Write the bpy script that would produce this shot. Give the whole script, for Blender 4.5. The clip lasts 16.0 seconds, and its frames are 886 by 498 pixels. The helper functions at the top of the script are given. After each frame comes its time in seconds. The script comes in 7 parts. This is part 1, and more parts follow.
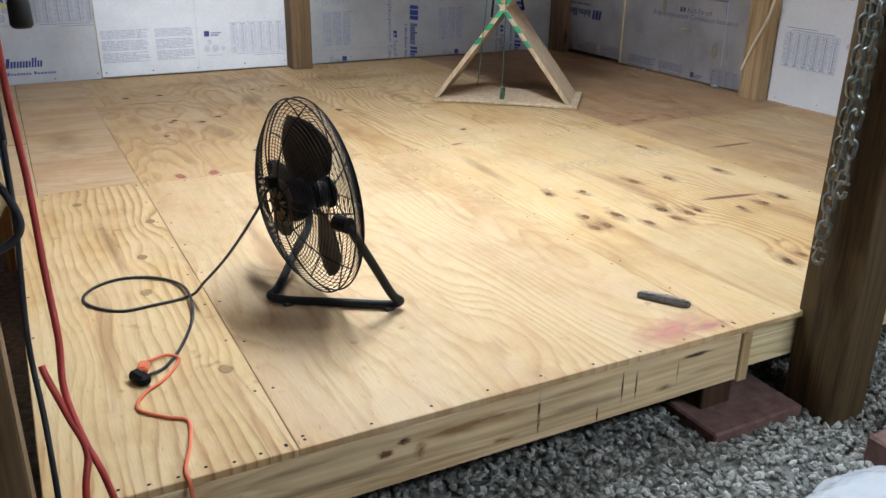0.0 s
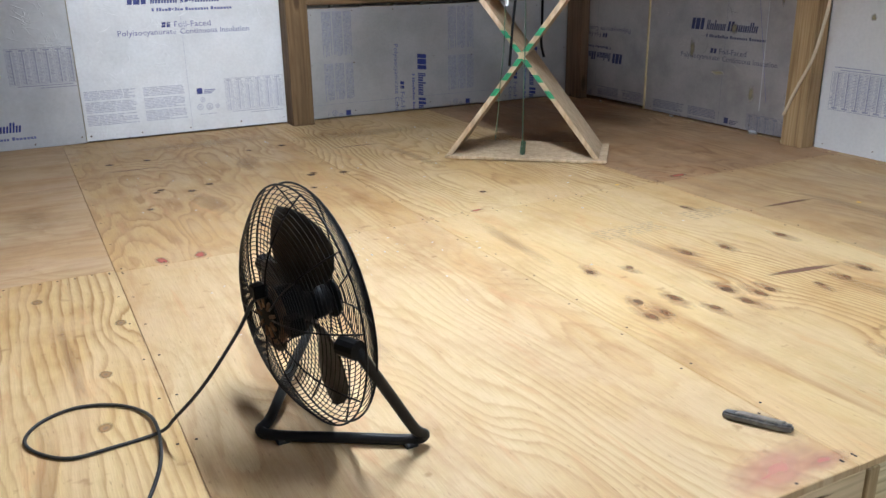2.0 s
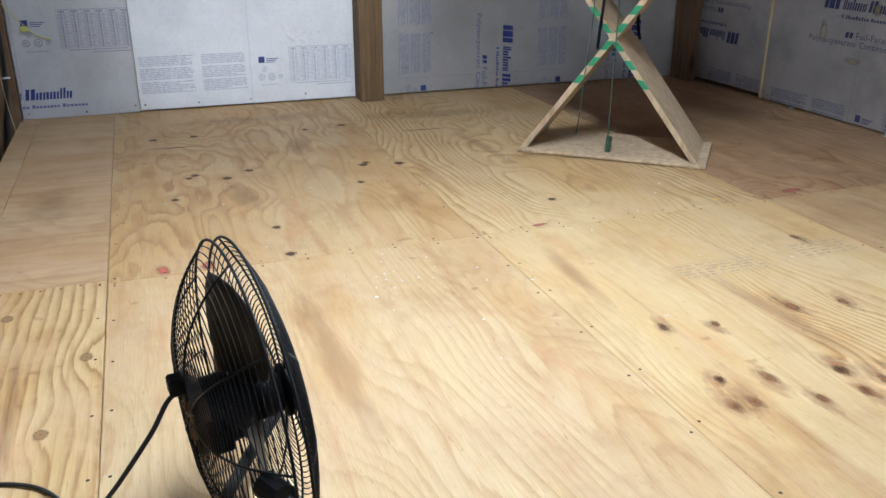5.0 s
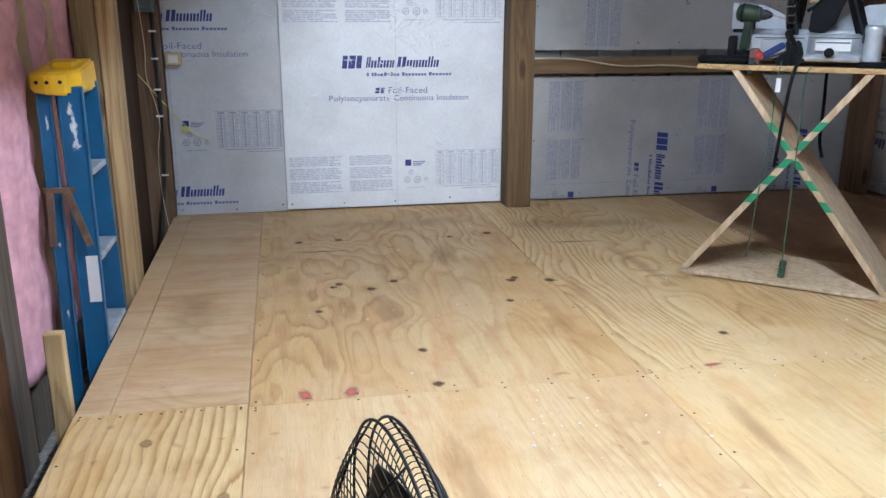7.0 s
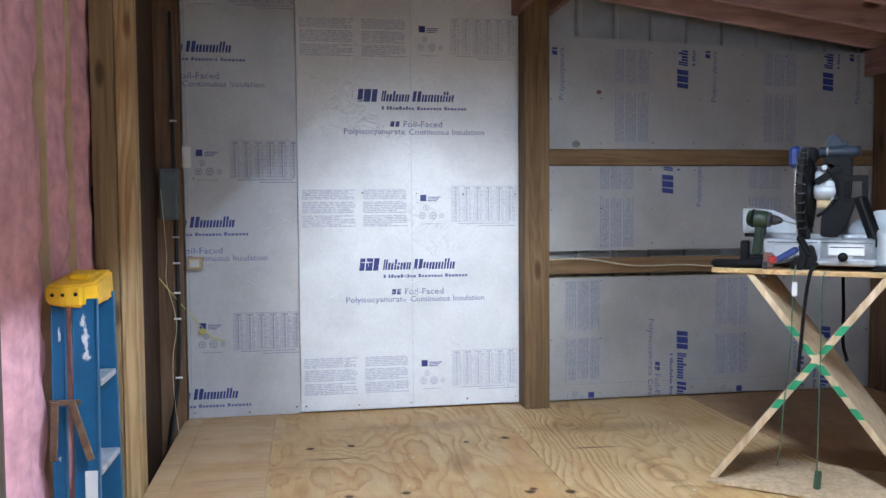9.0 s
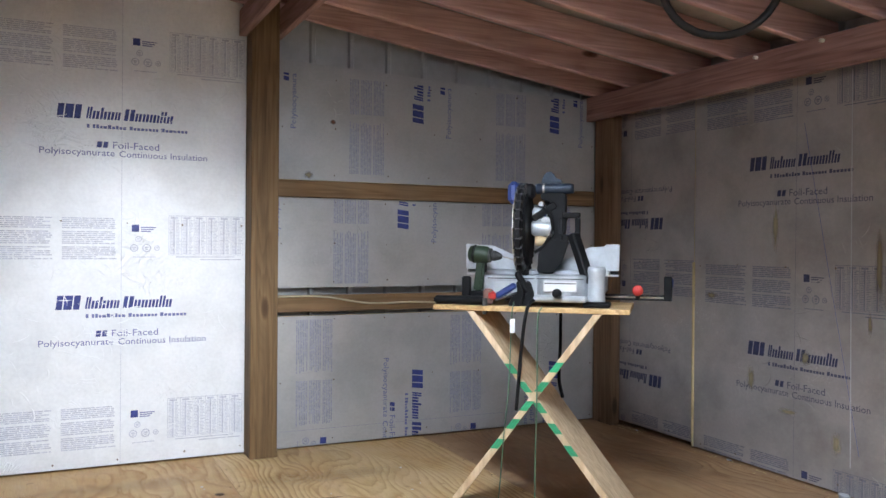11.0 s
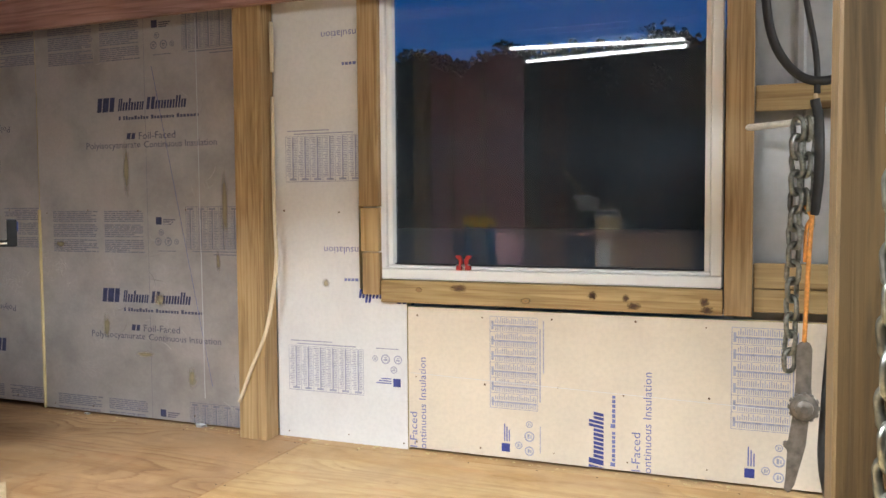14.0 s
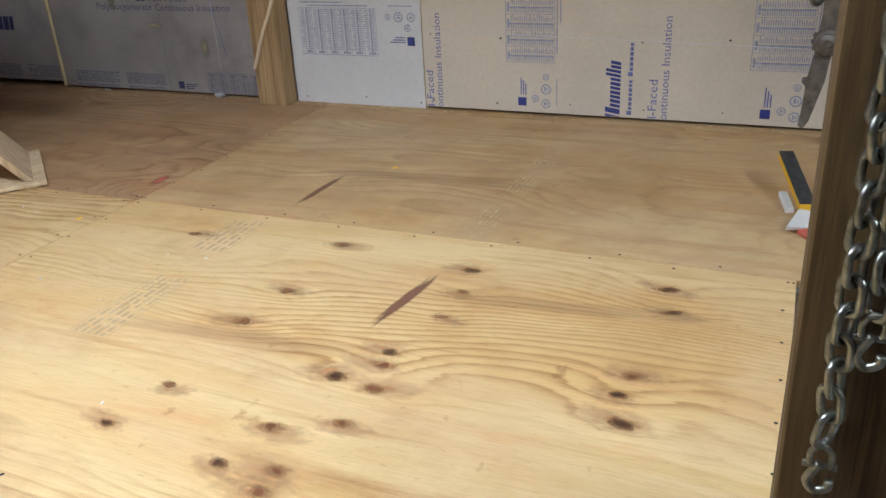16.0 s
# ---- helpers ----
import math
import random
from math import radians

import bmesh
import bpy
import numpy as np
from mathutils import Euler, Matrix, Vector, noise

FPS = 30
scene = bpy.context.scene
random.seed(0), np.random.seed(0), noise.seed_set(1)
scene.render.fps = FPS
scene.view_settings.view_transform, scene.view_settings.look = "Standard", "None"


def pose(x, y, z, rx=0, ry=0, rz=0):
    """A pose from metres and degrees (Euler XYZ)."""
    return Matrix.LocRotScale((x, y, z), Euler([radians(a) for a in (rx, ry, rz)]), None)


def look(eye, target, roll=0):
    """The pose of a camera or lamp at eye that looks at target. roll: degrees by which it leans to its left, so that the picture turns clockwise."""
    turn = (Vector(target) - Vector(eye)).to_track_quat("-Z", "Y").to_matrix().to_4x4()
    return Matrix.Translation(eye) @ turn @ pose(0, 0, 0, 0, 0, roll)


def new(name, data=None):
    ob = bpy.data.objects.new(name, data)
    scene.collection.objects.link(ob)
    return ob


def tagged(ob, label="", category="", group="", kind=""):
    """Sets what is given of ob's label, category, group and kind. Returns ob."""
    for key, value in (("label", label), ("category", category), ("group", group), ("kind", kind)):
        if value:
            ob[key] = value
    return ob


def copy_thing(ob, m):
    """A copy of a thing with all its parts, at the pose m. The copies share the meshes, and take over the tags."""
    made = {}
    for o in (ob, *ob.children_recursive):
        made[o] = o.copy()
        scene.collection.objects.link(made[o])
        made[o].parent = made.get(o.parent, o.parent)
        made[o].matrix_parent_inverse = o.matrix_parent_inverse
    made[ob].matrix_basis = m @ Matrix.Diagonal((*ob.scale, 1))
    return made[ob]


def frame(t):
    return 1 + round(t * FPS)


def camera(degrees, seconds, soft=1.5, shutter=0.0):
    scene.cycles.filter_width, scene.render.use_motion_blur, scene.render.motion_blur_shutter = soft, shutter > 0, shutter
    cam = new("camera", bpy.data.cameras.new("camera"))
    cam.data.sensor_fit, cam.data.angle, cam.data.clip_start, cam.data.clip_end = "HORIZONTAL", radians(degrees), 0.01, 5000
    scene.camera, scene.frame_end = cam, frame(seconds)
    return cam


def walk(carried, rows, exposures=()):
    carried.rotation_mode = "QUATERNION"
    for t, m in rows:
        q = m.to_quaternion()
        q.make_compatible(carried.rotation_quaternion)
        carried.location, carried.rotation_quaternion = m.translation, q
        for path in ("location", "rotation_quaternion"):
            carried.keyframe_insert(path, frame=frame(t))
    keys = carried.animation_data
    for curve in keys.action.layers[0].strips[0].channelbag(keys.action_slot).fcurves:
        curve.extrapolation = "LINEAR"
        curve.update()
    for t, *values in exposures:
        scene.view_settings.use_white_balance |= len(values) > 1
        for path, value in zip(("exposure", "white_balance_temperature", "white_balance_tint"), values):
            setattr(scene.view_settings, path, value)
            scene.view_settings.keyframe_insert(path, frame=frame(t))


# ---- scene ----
cam = camera(56.1, 16.0)
PATH = [
    (0, (-1.814, -5.779, 1.035), (-0.951, -4.136, 0.29), 0.8),
    (0.5, (-1.83, -5.639, 1.026), (-0.823, -4.054, 0.336), 0.1),
    (1, (-1.803, -5.535, 1.024), (-0.722, -3.99, 0.358), 0.3),
    (1.5, (-1.721, -5.413, 1.034), (-0.726, -3.797, 0.401), -0.2),
    (2, (-1.625, -5.301, 1.015), (-0.763, -3.619, 0.362), -0.9),
    (2.5, (-1.521, -5.168, 1.026), (-0.729, -3.457, 0.359), -0.3),
    (3, (-1.431, -5.028, 1.054), (-0.779, -3.243, 0.43), 0.2),
    (3.5, (-1.346, -4.964, 1.067), (-0.886, -3.098, 0.511), 0.6),
    (4, (-1.273, -4.957, 1.043), (-0.772, -3.143, 0.365), 0.0),
    (4.2, (-1.259, -4.941, 1.024), (-0.732, -3.169, 0.26), -0.0),
    (6.3, (-1.178, -4.719, 1.105), (-0.479, -2.954, 0.475), 0.7),
    (6.5, (-1.199, -4.682, 1.107), (-0.605, -2.869, 0.506), 0.4),
    (7, (-1.259, -4.6, 1.105), (-0.897, -2.711, 0.556), 0.1),
    (7.5, (-1.271, -4.611, 1.129), (-1.036, -2.679, 0.667), 0.5),
    (8, (-1.274, -4.61, 1.16), (-1.045, -2.646, 0.861), 0.6),
    (8.2, (-1.27, -4.613, 1.178), (-1.022, -2.644, 0.932), 0.4),
    (10.3, (-1.03, -4.419, 1.136), (-0.469, -2.499, 1.116), 0.6),
    (10.5, (-0.994, -4.423, 1.14), (-0.358, -2.526, 1.119), 1.0),
    (11, (-0.946, -4.36, 1.143), (-0.093, -2.551, 1.13), 0.5),
    (11.5, (-0.94, -4.319, 1.152), (0.09, -2.605, 1.121), -0.6),
    (12, (-0.929, -4.316, 1.143), (0.289, -2.73, 1.107), -0.7),
    (12.5, (-0.935, -4.324, 1.152), (0.431, -2.864, 1.091), -0.8),
    (13, (-0.933, -4.328, 1.122), (0.607, -3.054, 1.043), -0.4),
    (13.5, (-0.892, -4.311, 1.11), (0.842, -3.319, 1.006), 0.1),
    (14, (-0.907, -4.284, 1.06), (0.947, -3.541, 0.954), -0.4),
    (14.5, (-0.902, -4.3, 1.052), (1.001, -3.708, 0.886), -1.3),
    (15, (-0.885, -4.288, 0.994), (0.991, -3.711, 0.608), -1.8),
    (15.5, (-0.891, -4.295, 0.955), (0.896, -3.635, 0.347), -3.0),
    (16, (-0.912, -4.312, 0.932), (0.753, -3.568, 0.111), -3.1),
]
walk(cam, [(t, look(eye, target, roll)) for t, eye, target, roll in PATH],
     [(0.0, -0.23, 6450, 10), (3.5, -0.40, 6400, 10), (4.2, -0.4, 6350, 10), (6.4, -0.39, 6100, 10), (7.0, -0.30, 6050, 10), (8.2, -0.18, 6000, 10), (10.3, 0.20, 6450, 10), (11.5, 0.22, 6550, 10), (12.0, 0.64, 7000, 10), (12.5, 0.80, 7400, 10), (13.5, 0.90, 7450, 10), (14.5, 0.72, 7500, 10), (15.0, 0.55, 7300, 10), (15.5, -0.30, 7050, 10), (16.0, -0.42, 6800, 10)])

# ---------------------------------------------------------------- world and light
world = bpy.data.worlds.new("dusk")
scene.world = world
world.use_nodes = True
wn = world.node_tree.nodes
sky = wn.new("ShaderNodeTexSky")
sky.sky_type, sky.sun_disc = "NISHITA", False
sky.sun_elevation, sky.sun_rotation = radians(4.0), radians(270)
sky.ozone_density = 8.0
wn["Background"].inputs["Strength"].default_value = 0.06
world.node_tree.links.new(sky.outputs[0], wn["Background"].inputs["Color"])


# ---------------------------------------------------------------- materials
def material(name):
    m = bpy.data.materials.new(name)
    m.use_nodes = True
    nt = m.node_tree
    return m, nt, nt.nodes["Principled BSDF"]


def node(nt, kind, **values):
    n = nt.nodes.new(kind)
    for key, value in values.items():
        n.inputs[key].default_value = value
    return n


def ramp(nt, source, stops):
    r = nt.nodes.new("ShaderNodeValToRGB")
    el = r.color_ramp.elements
    while len(el) < len(stops):
        el.new(0.5)
    for e, (p, c) in zip(el, stops):
        e.position, e.color = p, (*c, 1)
    nt.links.new(source, r.inputs[0])
    return r.outputs[0]


def mix(nt, fac, a, b, mode="MIX"):
    m = nt.nodes.new("ShaderNodeMix")
    m.data_type, m.blend_type = "RGBA", mode
    for sock, v in ((m.inputs["Factor"], fac), (m.inputs["A"], a), (m.inputs["B"], b)):
        if hasattr(v, "is_linked"):
            nt.links.new(v, sock)
        else:
            sock.default_value = v if isinstance(v, float) else (*v, 1)
    return m.outputs["Result"]


def scaled(nt, scale, shift=True, turn=(0, 0, 0)):
    tc = nt.nodes.new("ShaderNodeTexCoord")
    mp = node(nt, "ShaderNodeMapping", Scale=scale, Rotation=turn)
    src = tc.outputs["Object"]
    if shift:
        info = nt.nodes.new("ShaderNodeObjectInfo")
        mul = nt.nodes.new("ShaderNodeVectorMath")
        mul.operation = "MULTIPLY_ADD"
        mul.inputs[1].default_value = (37.0, 11.0, 23.0)
        nt.links.new(info.outputs["Random"], mul.inputs[0])
        nt.links.new(src, mul.inputs[2])
        src = mul.outputs[0]
    nt.links.new(src, mp.inputs["Vector"])
    return mp.outputs[0]


def bumped(nt, bsdf, height, strength, distance=0.002):
    b = node(nt, "ShaderNodeBump", Strength=strength, Distance=distance)
    nt.links.new(height, b.inputs["Height"])
    nt.links.new(b.outputs[0], bsdf.inputs["Normal"])


def wood(name, light, dark, knot, axis=2, grain=1.0, rough=0.65, knots=0.5, rings=0.8):
    """Sawn lumber whose grain runs along one axis of the object."""
    m, nt, bsdf = material(name)
    s = [14.0 * grain] * 3
    s[axis] = 0.9 * grain
    v = scaled(nt, s)
    n1 = node(nt, "ShaderNodeTexNoise", Scale=1.0, Detail=6.0, Roughness=0.6, Distortion=1.3)
    nt.links.new(v, n1.inputs["Vector"])
    s2 = [70.0 * grain] * 3
    s2[axis] = 2.0
    n2 = node(nt, "ShaderNodeTexNoise", Scale=1.0, Detail=3.0)
    nt.links.new(scaled(nt, s2), n2.inputs["Vector"])
    base = ramp(nt, n1.outputs["Fac"], [(0.32, dark), (0.52, light), (0.75, [c * 1.12 for c in light])])
    fine = ramp(nt, n2.outputs["Fac"], [(0.35, (0.72, 0.68, 0.64)), (0.6, (1, 1, 1))])
    col = mix(nt, 0.7, base, fine, "MULTIPLY")
    s4 = [6.0] * 3
    s4[axis] = 0.45
    n4 = node(nt, "ShaderNodeTexNoise", Scale=1.0, Detail=2.0, Roughness=0.45, Distortion=0.4)
    nt.links.new(scaled(nt, s4), n4.inputs["Vector"])
    turns = nt.nodes.new("ShaderNodeMath")
    turns.operation = "MULTIPLY_ADD"
    turns.inputs[1].default_value = 15.0
    nt.links.new(n4.outputs["Fac"], turns.inputs[0])
    nt.links.new(n2.outputs["Fac"], turns.inputs[2])
    cut = nt.nodes.new("ShaderNodeMath")
    cut.operation = "FRACT"
    nt.links.new(turns.outputs[0], cut.inputs[0])
    col = mix(nt, rings, col, ramp(nt, cut.outputs[0], [(0.0, (0.9, 0.88, 0.85)), (0.15, (1, 1, 1)), (0.5, (0.96, 0.95, 0.93)), (0.85, (0.62, 0.54, 0.45)), (1.0, (0.8, 0.75, 0.7))]), "MULTIPLY")
    s3 = [7.0] * 3
    s3[axis] = 2.4
    vor = node(nt, "ShaderNodeTexVoronoi", Scale=1.0, Randomness=1.0)
    nt.links.new(scaled(nt, s3), vor.inputs["Vector"])
    kn = ramp(nt, vor.outputs["Distance"], [(0.0, (1, 1, 1)), (0.10, (0.8, 0.8, 0.8)), (0.17, (0, 0, 0))])
    gate = ramp(nt, vor.outputs["Color"], [(1.0 - knots * 0.75 - 0.001, (0, 0, 0)), (1.0 - knots * 0.75, (1, 1, 1))])
    km = mix(nt, 1.0, kn, gate, "MULTIPLY")
    col = mix(nt, km, col, knot)
    stain = node(nt, "ShaderNodeTexNoise", Scale=2.3, Detail=4.0)
    nt.links.new(scaled(nt, (1, 1, 1)), stain.inputs["Vector"])
    col = mix(nt, 0.5, col, ramp(nt, stain.outputs["Fac"], [(0.3, (0.66, 0.62, 0.6)), (0.55, (1, 1, 1))]), "MULTIPLY")
    nt.links.new(col, bsdf.inputs["Base Color"])
    bsdf.inputs["Roughness"].default_value = rough
    bsdf.inputs["Specular IOR Level"].default_value = 0.3
    bumped(nt, bsdf, n2.outputs["Fac"], 0.35)
    return m


def plywood(name, along_y, light, amber, late, contrast=1.0, dust=0.0):
    """Rotary-cut veneer: growth rings carried by the sheet, amber patches, fibres, scuffs and dust."""
    m, nt, bsdf = material(name)

    def stretch(a, c):
        return (c, a, 1) if along_y else (a, c, 1)

    def noise_of(scale, detail=4.0, rough=0.6, twist=0.0):
        n = node(nt, "ShaderNodeTexNoise", Scale=1.0, Detail=detail, Roughness=rough, Distortion=twist)
        nt.links.new(scaled(nt, scale), n.inputs["Vector"])
        return n.outputs["Fac"]

    def math_of(op, a, b, c=None):
        n = nt.nodes.new("ShaderNodeMath")
        n.operation = op
        for k, v in enumerate((a, b, c)):
            if v is None:
                continue
            if isinstance(v, float):
                n.inputs[k].default_value = v
            else:
                nt.links.new(v, n.inputs[k])
        return n.outputs[0]

    ring = nt.nodes.new("ShaderNodeAttribute")
    ring.attribute_name = "ring"
    figure = nt.nodes.new("ShaderNodeAttribute")
    figure.attribute_name = "figure"
    jit = noise_of(stretch(5.0, 90.0), 4.0)
    wide = noise_of(stretch(1.5, 12.0), 3.0)
    phase = math_of("MULTIPLY_ADD", jit, 0.5, ring.outputs["Fac"])
    phase = math_of("MULTIPLY_ADD", wide, 0.8, phase)
    phase = math_of("MULTIPLY_ADD", noise_of(stretch(0.6, 2.2), 3.0, 0.6, 1.0), 2.2, phase)
    fr = math_of("FRACT", phase, 0.0)
    band = ramp(nt, fr, [(0.0, (0.25,) * 3), (0.10, (0.0,) * 3), (0.42, (0.06,) * 3), (0.72, (0.45,) * 3), (0.90, (1.0,) * 3), (0.97, (0.85,) * 3), (1.0, (0.3,) * 3)])
    strength = math_of("MULTIPLY", figure.outputs["Fac"], 1.0 * contrast)
    patches = noise_of(stretch(0.8, 3.6), 4.0, 0.62, 0.7)
    base = mix(nt, ramp(nt, patches, [(0.40, (0.0,) * 3), (0.62, (1.0,) * 3)]), light, amber)
    col = mix(nt, math_of("MULTIPLY", band, strength), base, late)
    streak = noise_of(stretch(0.9, 16.0), 4.0, 0.6, 0.5)
    col = mix(nt, ramp(nt, streak, [(0.57, (0.0,) * 3), (0.72, (0.75,) * 3)]), col, [c * q for c, q in zip(late, (0.95, 0.86, 0.8))])
    cloud = noise_of(stretch(1.7, 4.2), 6.0, 0.62, 1.4)
    col = mix(nt, ramp(nt, cloud, [(0.46, (0.0,) * 3), (0.62, (0.6,) * 3)]), col, [c * q for c, q in zip(light, (0.93, 0.88, 0.92))])
    blush = noise_of(stretch(2.2, 11.0), 4.0, 0.6, 0.9)
    col = mix(nt, ramp(nt, blush, [(0.60, (0.0,) * 3), (0.68, (0.6,) * 3)]), col, [c * q for c, q in zip(light, (0.90, 0.70, 0.62))])
    fibre = noise_of(stretch(14.0, 320.0), 3.0)
    col = mix(nt, 0.5, col, ramp(nt, fibre, [(0.28, (0.76, 0.70, 0.64)), (0.60, (1, 1, 1))]), "MULTIPLY")
    pores = noise_of(stretch(26.0, 150.0), 2.0, 0.5)
    col = mix(nt, 0.5, col, ramp(nt, pores, [(0.24, (0.45, 0.36, 0.28)), (0.33, (1, 1, 1))]), "MULTIPLY")
    spots = noise_of((13.0, 13.0, 13.0), 3.0, 0.5)
    col = mix(nt, 0.55, col, ramp(nt, spots, [(0.25, (0.5, 0.38, 0.27)), (0.31, (1, 1, 1))]), "MULTIPLY")
    scuff = noise_of((2.6, 2.6, 2.6), 7.0, 0.68)
    col = mix(nt, 0.5, col, ramp(nt, scuff, [(0.30, (0.70, 0.62, 0.53)), (0.50, (1, 1, 1))]), "MULTIPLY")
    if dust:
        film = noise_of((3.4, 3.4, 3.4), 6.0, 0.66, 0.8)
        col = mix(nt, ramp(nt, film, [(0.36, (0.0,) * 3), (0.70, (dust,) * 3)]), col, (0.29, 0.175, 0.098))
    nt.links.new(col, bsdf.inputs["Base Color"])
    rgh = ramp(nt, scuff, [(0.3, (0.68,) * 3), (0.7, (0.48,) * 3)])
    nt.links.new(rgh, bsdf.inputs["Roughness"])
    bsdf.inputs["Specular IOR Level"].default_value = 0.35
    bumped(nt, bsdf, math_of("MULTIPLY_ADD", band, 0.4, fibre), 0.3, 0.001)
    return m


def foil(name, colour, metal, rough, wrinkle, stain):
    """Printed foil facer of an insulation board: slightly metallic, creased and dusty."""
    m, nt, bsdf = material(name)
    n1 = node(nt, "ShaderNodeTexNoise", Scale=3.0, Detail=5.0, Roughness=0.6)
    nt.links.new(scaled(nt, (1, 1, 1)), n1.inputs["Vector"])
    dull = [c * stain for c in colour]
    n2 = node(nt, "ShaderNodeTexNoise", Scale=1.0, Detail=3.0)
    nt.links.new(scaled(nt, (60, 60, 2.0)), n2.inputs["Vector"])
    col = ramp(nt, n1.outputs["Fac"], [(0.3, dull), (0.55, colour), (0.8, [min(1, c * 1.05) for c in colour])])
    col = mix(nt, 0.25, col, ramp(nt, n2.outputs["Fac"], [(0.35, (0.8, 0.8, 0.82)), (0.6, (1, 1, 1))]), "MULTIPLY")
    nt.links.new(col, bsdf.inputs["Base Color"])
    bsdf.inputs["Metallic"].default_value = metal
    rg = ramp(nt, n1.outputs["Fac"], [(0.3, (rough + 0.15,) * 3), (0.7, (rough,) * 3)])
    nt.links.new(rg, bsdf.inputs["Roughness"])
    w = node(nt, "ShaderNodeTexNoise", Scale=5.0, Detail=3.0, Distortion=1.4)
    nt.links.new(scaled(nt, (1, 1, 1.6)), w.inputs["Vector"])
    vor = node(nt, "ShaderNodeTexVoronoi", Scale=9.0)
    vor.feature = "DISTANCE_TO_EDGE"
    nt.links.new(w.outputs["Color"], vor.inputs["Vector"])
    crease = ramp(nt, vor.outputs["Distance"], [(0.0, (1, 1, 1)), (0.05, (0, 0, 0))])
    amt = ramp(nt, n1.outputs["Fac"], [(0.56, (0, 0, 0)), (0.72, (0.8, 0.8, 0.8))])
    hgt = mix(nt, 0.5, mix(nt, 1.0, crease, amt, "MULTIPLY"), w.outputs["Fac"], "ADD")
    bumped(nt, bsdf, hgt, wrinkle, 0.009)
    return m


def plain(name, colour, rough=0.5, metal=0.0, vary=0.15, scale=8.0, bump=0.1, gloss=0.5):
    m, nt, bsdf = material(name)
    n = node(nt, "ShaderNodeTexNoise", Scale=scale, Detail=5.0, Roughness=0.6)
    nt.links.new(scaled(nt, (1, 1, 1)), n.inputs["Vector"])
    col = ramp(nt, n.outputs["Fac"], [(0.3, [c * (1 - vary) for c in colour]), (0.7, [min(1, c * (1 + vary)) for c in colour])])
    nt.links.new(col, bsdf.inputs["Base Color"])
    r = ramp(nt, n.outputs["Fac"], [(0.3, (min(1, rough * 1.2),) * 3), (0.7, (rough * 0.85,) * 3)])
    nt.links.new(r, bsdf.inputs["Roughness"])
    bsdf.inputs["Metallic"].default_value = metal
    bsdf.inputs["Specular IOR Level"].default_value = gloss
    if bump:
        bumped(nt, bsdf, n.outputs["Fac"], bump)
    return m


M = {}
M["ply_y"] = plywood("plywood_pale", True, (0.62, 0.456, 0.256), (0.54, 0.345, 0.160), (0.45, 0.275, 0.125), 0.75)
# north-east corner: real dirt, and the corner's dimness put into the same colour
M["ply_dirty_shaded"] = plywood("plywood_dirty_shaded_corner", True, (0.49, 0.318, 0.172), (0.38, 0.212, 0.096), (0.26, 0.128, 0.054), 1.0, 0.75)
M["ply_lines"] = plywood("plywood_straight_grain", True, (0.66, 0.488, 0.260), (0.58, 0.378, 0.168), (0.40, 0.225, 0.085), 1.15)
M["ply_flame"] = plywood("plywood_flame_grain", True, (0.595, 0.425, 0.222), (0.55, 0.345, 0.145), (0.39, 0.215, 0.08), 1.0, 0.10)
M["ply_fine"] = plywood("plywood_fine_grain", True, (0.67, 0.49, 0.26), (0.55, 0.35, 0.14), (0.38, 0.21, 0.075), 1.05)
M["ply_brown"] = plywood("plywood_walked_on", True, (0.56, 0.40, 0.215), (0.47, 0.285, 0.12), (0.34, 0.19, 0.075), 0.75, 0.45)
M["ply_old"] = plywood("plywood_dusty", False, (0.60, 0.43, 0.25), (0.53, 0.34, 0.17), (0.42, 0.255, 0.12), 0.55, 0.25)
M["ply_stain"] = wood("stained_sheet", (0.30, 0.165, 0.07), (0.20, 0.10, 0.045), (0.06, 0.03, 0.015), axis=2, grain=0.6)
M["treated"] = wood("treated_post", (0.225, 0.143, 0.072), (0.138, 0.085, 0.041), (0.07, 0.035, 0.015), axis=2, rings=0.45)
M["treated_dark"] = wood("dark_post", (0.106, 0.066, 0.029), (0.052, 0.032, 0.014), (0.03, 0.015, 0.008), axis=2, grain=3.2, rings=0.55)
M["treated_x"] = wood("treated_girt_x", (0.27, 0.172, 0.092), (0.17, 0.105, 0.053), (0.07, 0.035, 0.015), axis=0, rings=0.5)
# treated wood again, with the corners' shade put into its colour
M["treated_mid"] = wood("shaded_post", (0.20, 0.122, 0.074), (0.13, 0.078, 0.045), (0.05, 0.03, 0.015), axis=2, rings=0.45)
M["treated_y"] = wood("treated_girt_y", (0.45, 0.325, 0.165), (0.32, 0.21, 0.095), (0.10, 0.055, 0.025), axis=1, grain=1.5, knots=0.7, rings=0.5)
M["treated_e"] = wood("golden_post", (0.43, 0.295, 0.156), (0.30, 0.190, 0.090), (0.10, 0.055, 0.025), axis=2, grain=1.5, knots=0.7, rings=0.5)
M["treated_w"] = wood("olive_post", (0.29, 0.208, 0.105), (0.20, 0.136, 0.066), (0.07, 0.04, 0.02), axis=2, grain=0.9, knots=0.8, rings=0.45)
# rafters paled past their red wood, bounce light under the roof put into colour
M["fir_x"] = wood("paled_rafter_x", (0.70, 0.47, 0.47), (0.57, 0.36, 0.35), (0.08, 0.03, 0.02), axis=0, rings=0.35)
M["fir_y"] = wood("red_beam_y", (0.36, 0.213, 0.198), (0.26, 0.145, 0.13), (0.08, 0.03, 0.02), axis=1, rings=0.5)
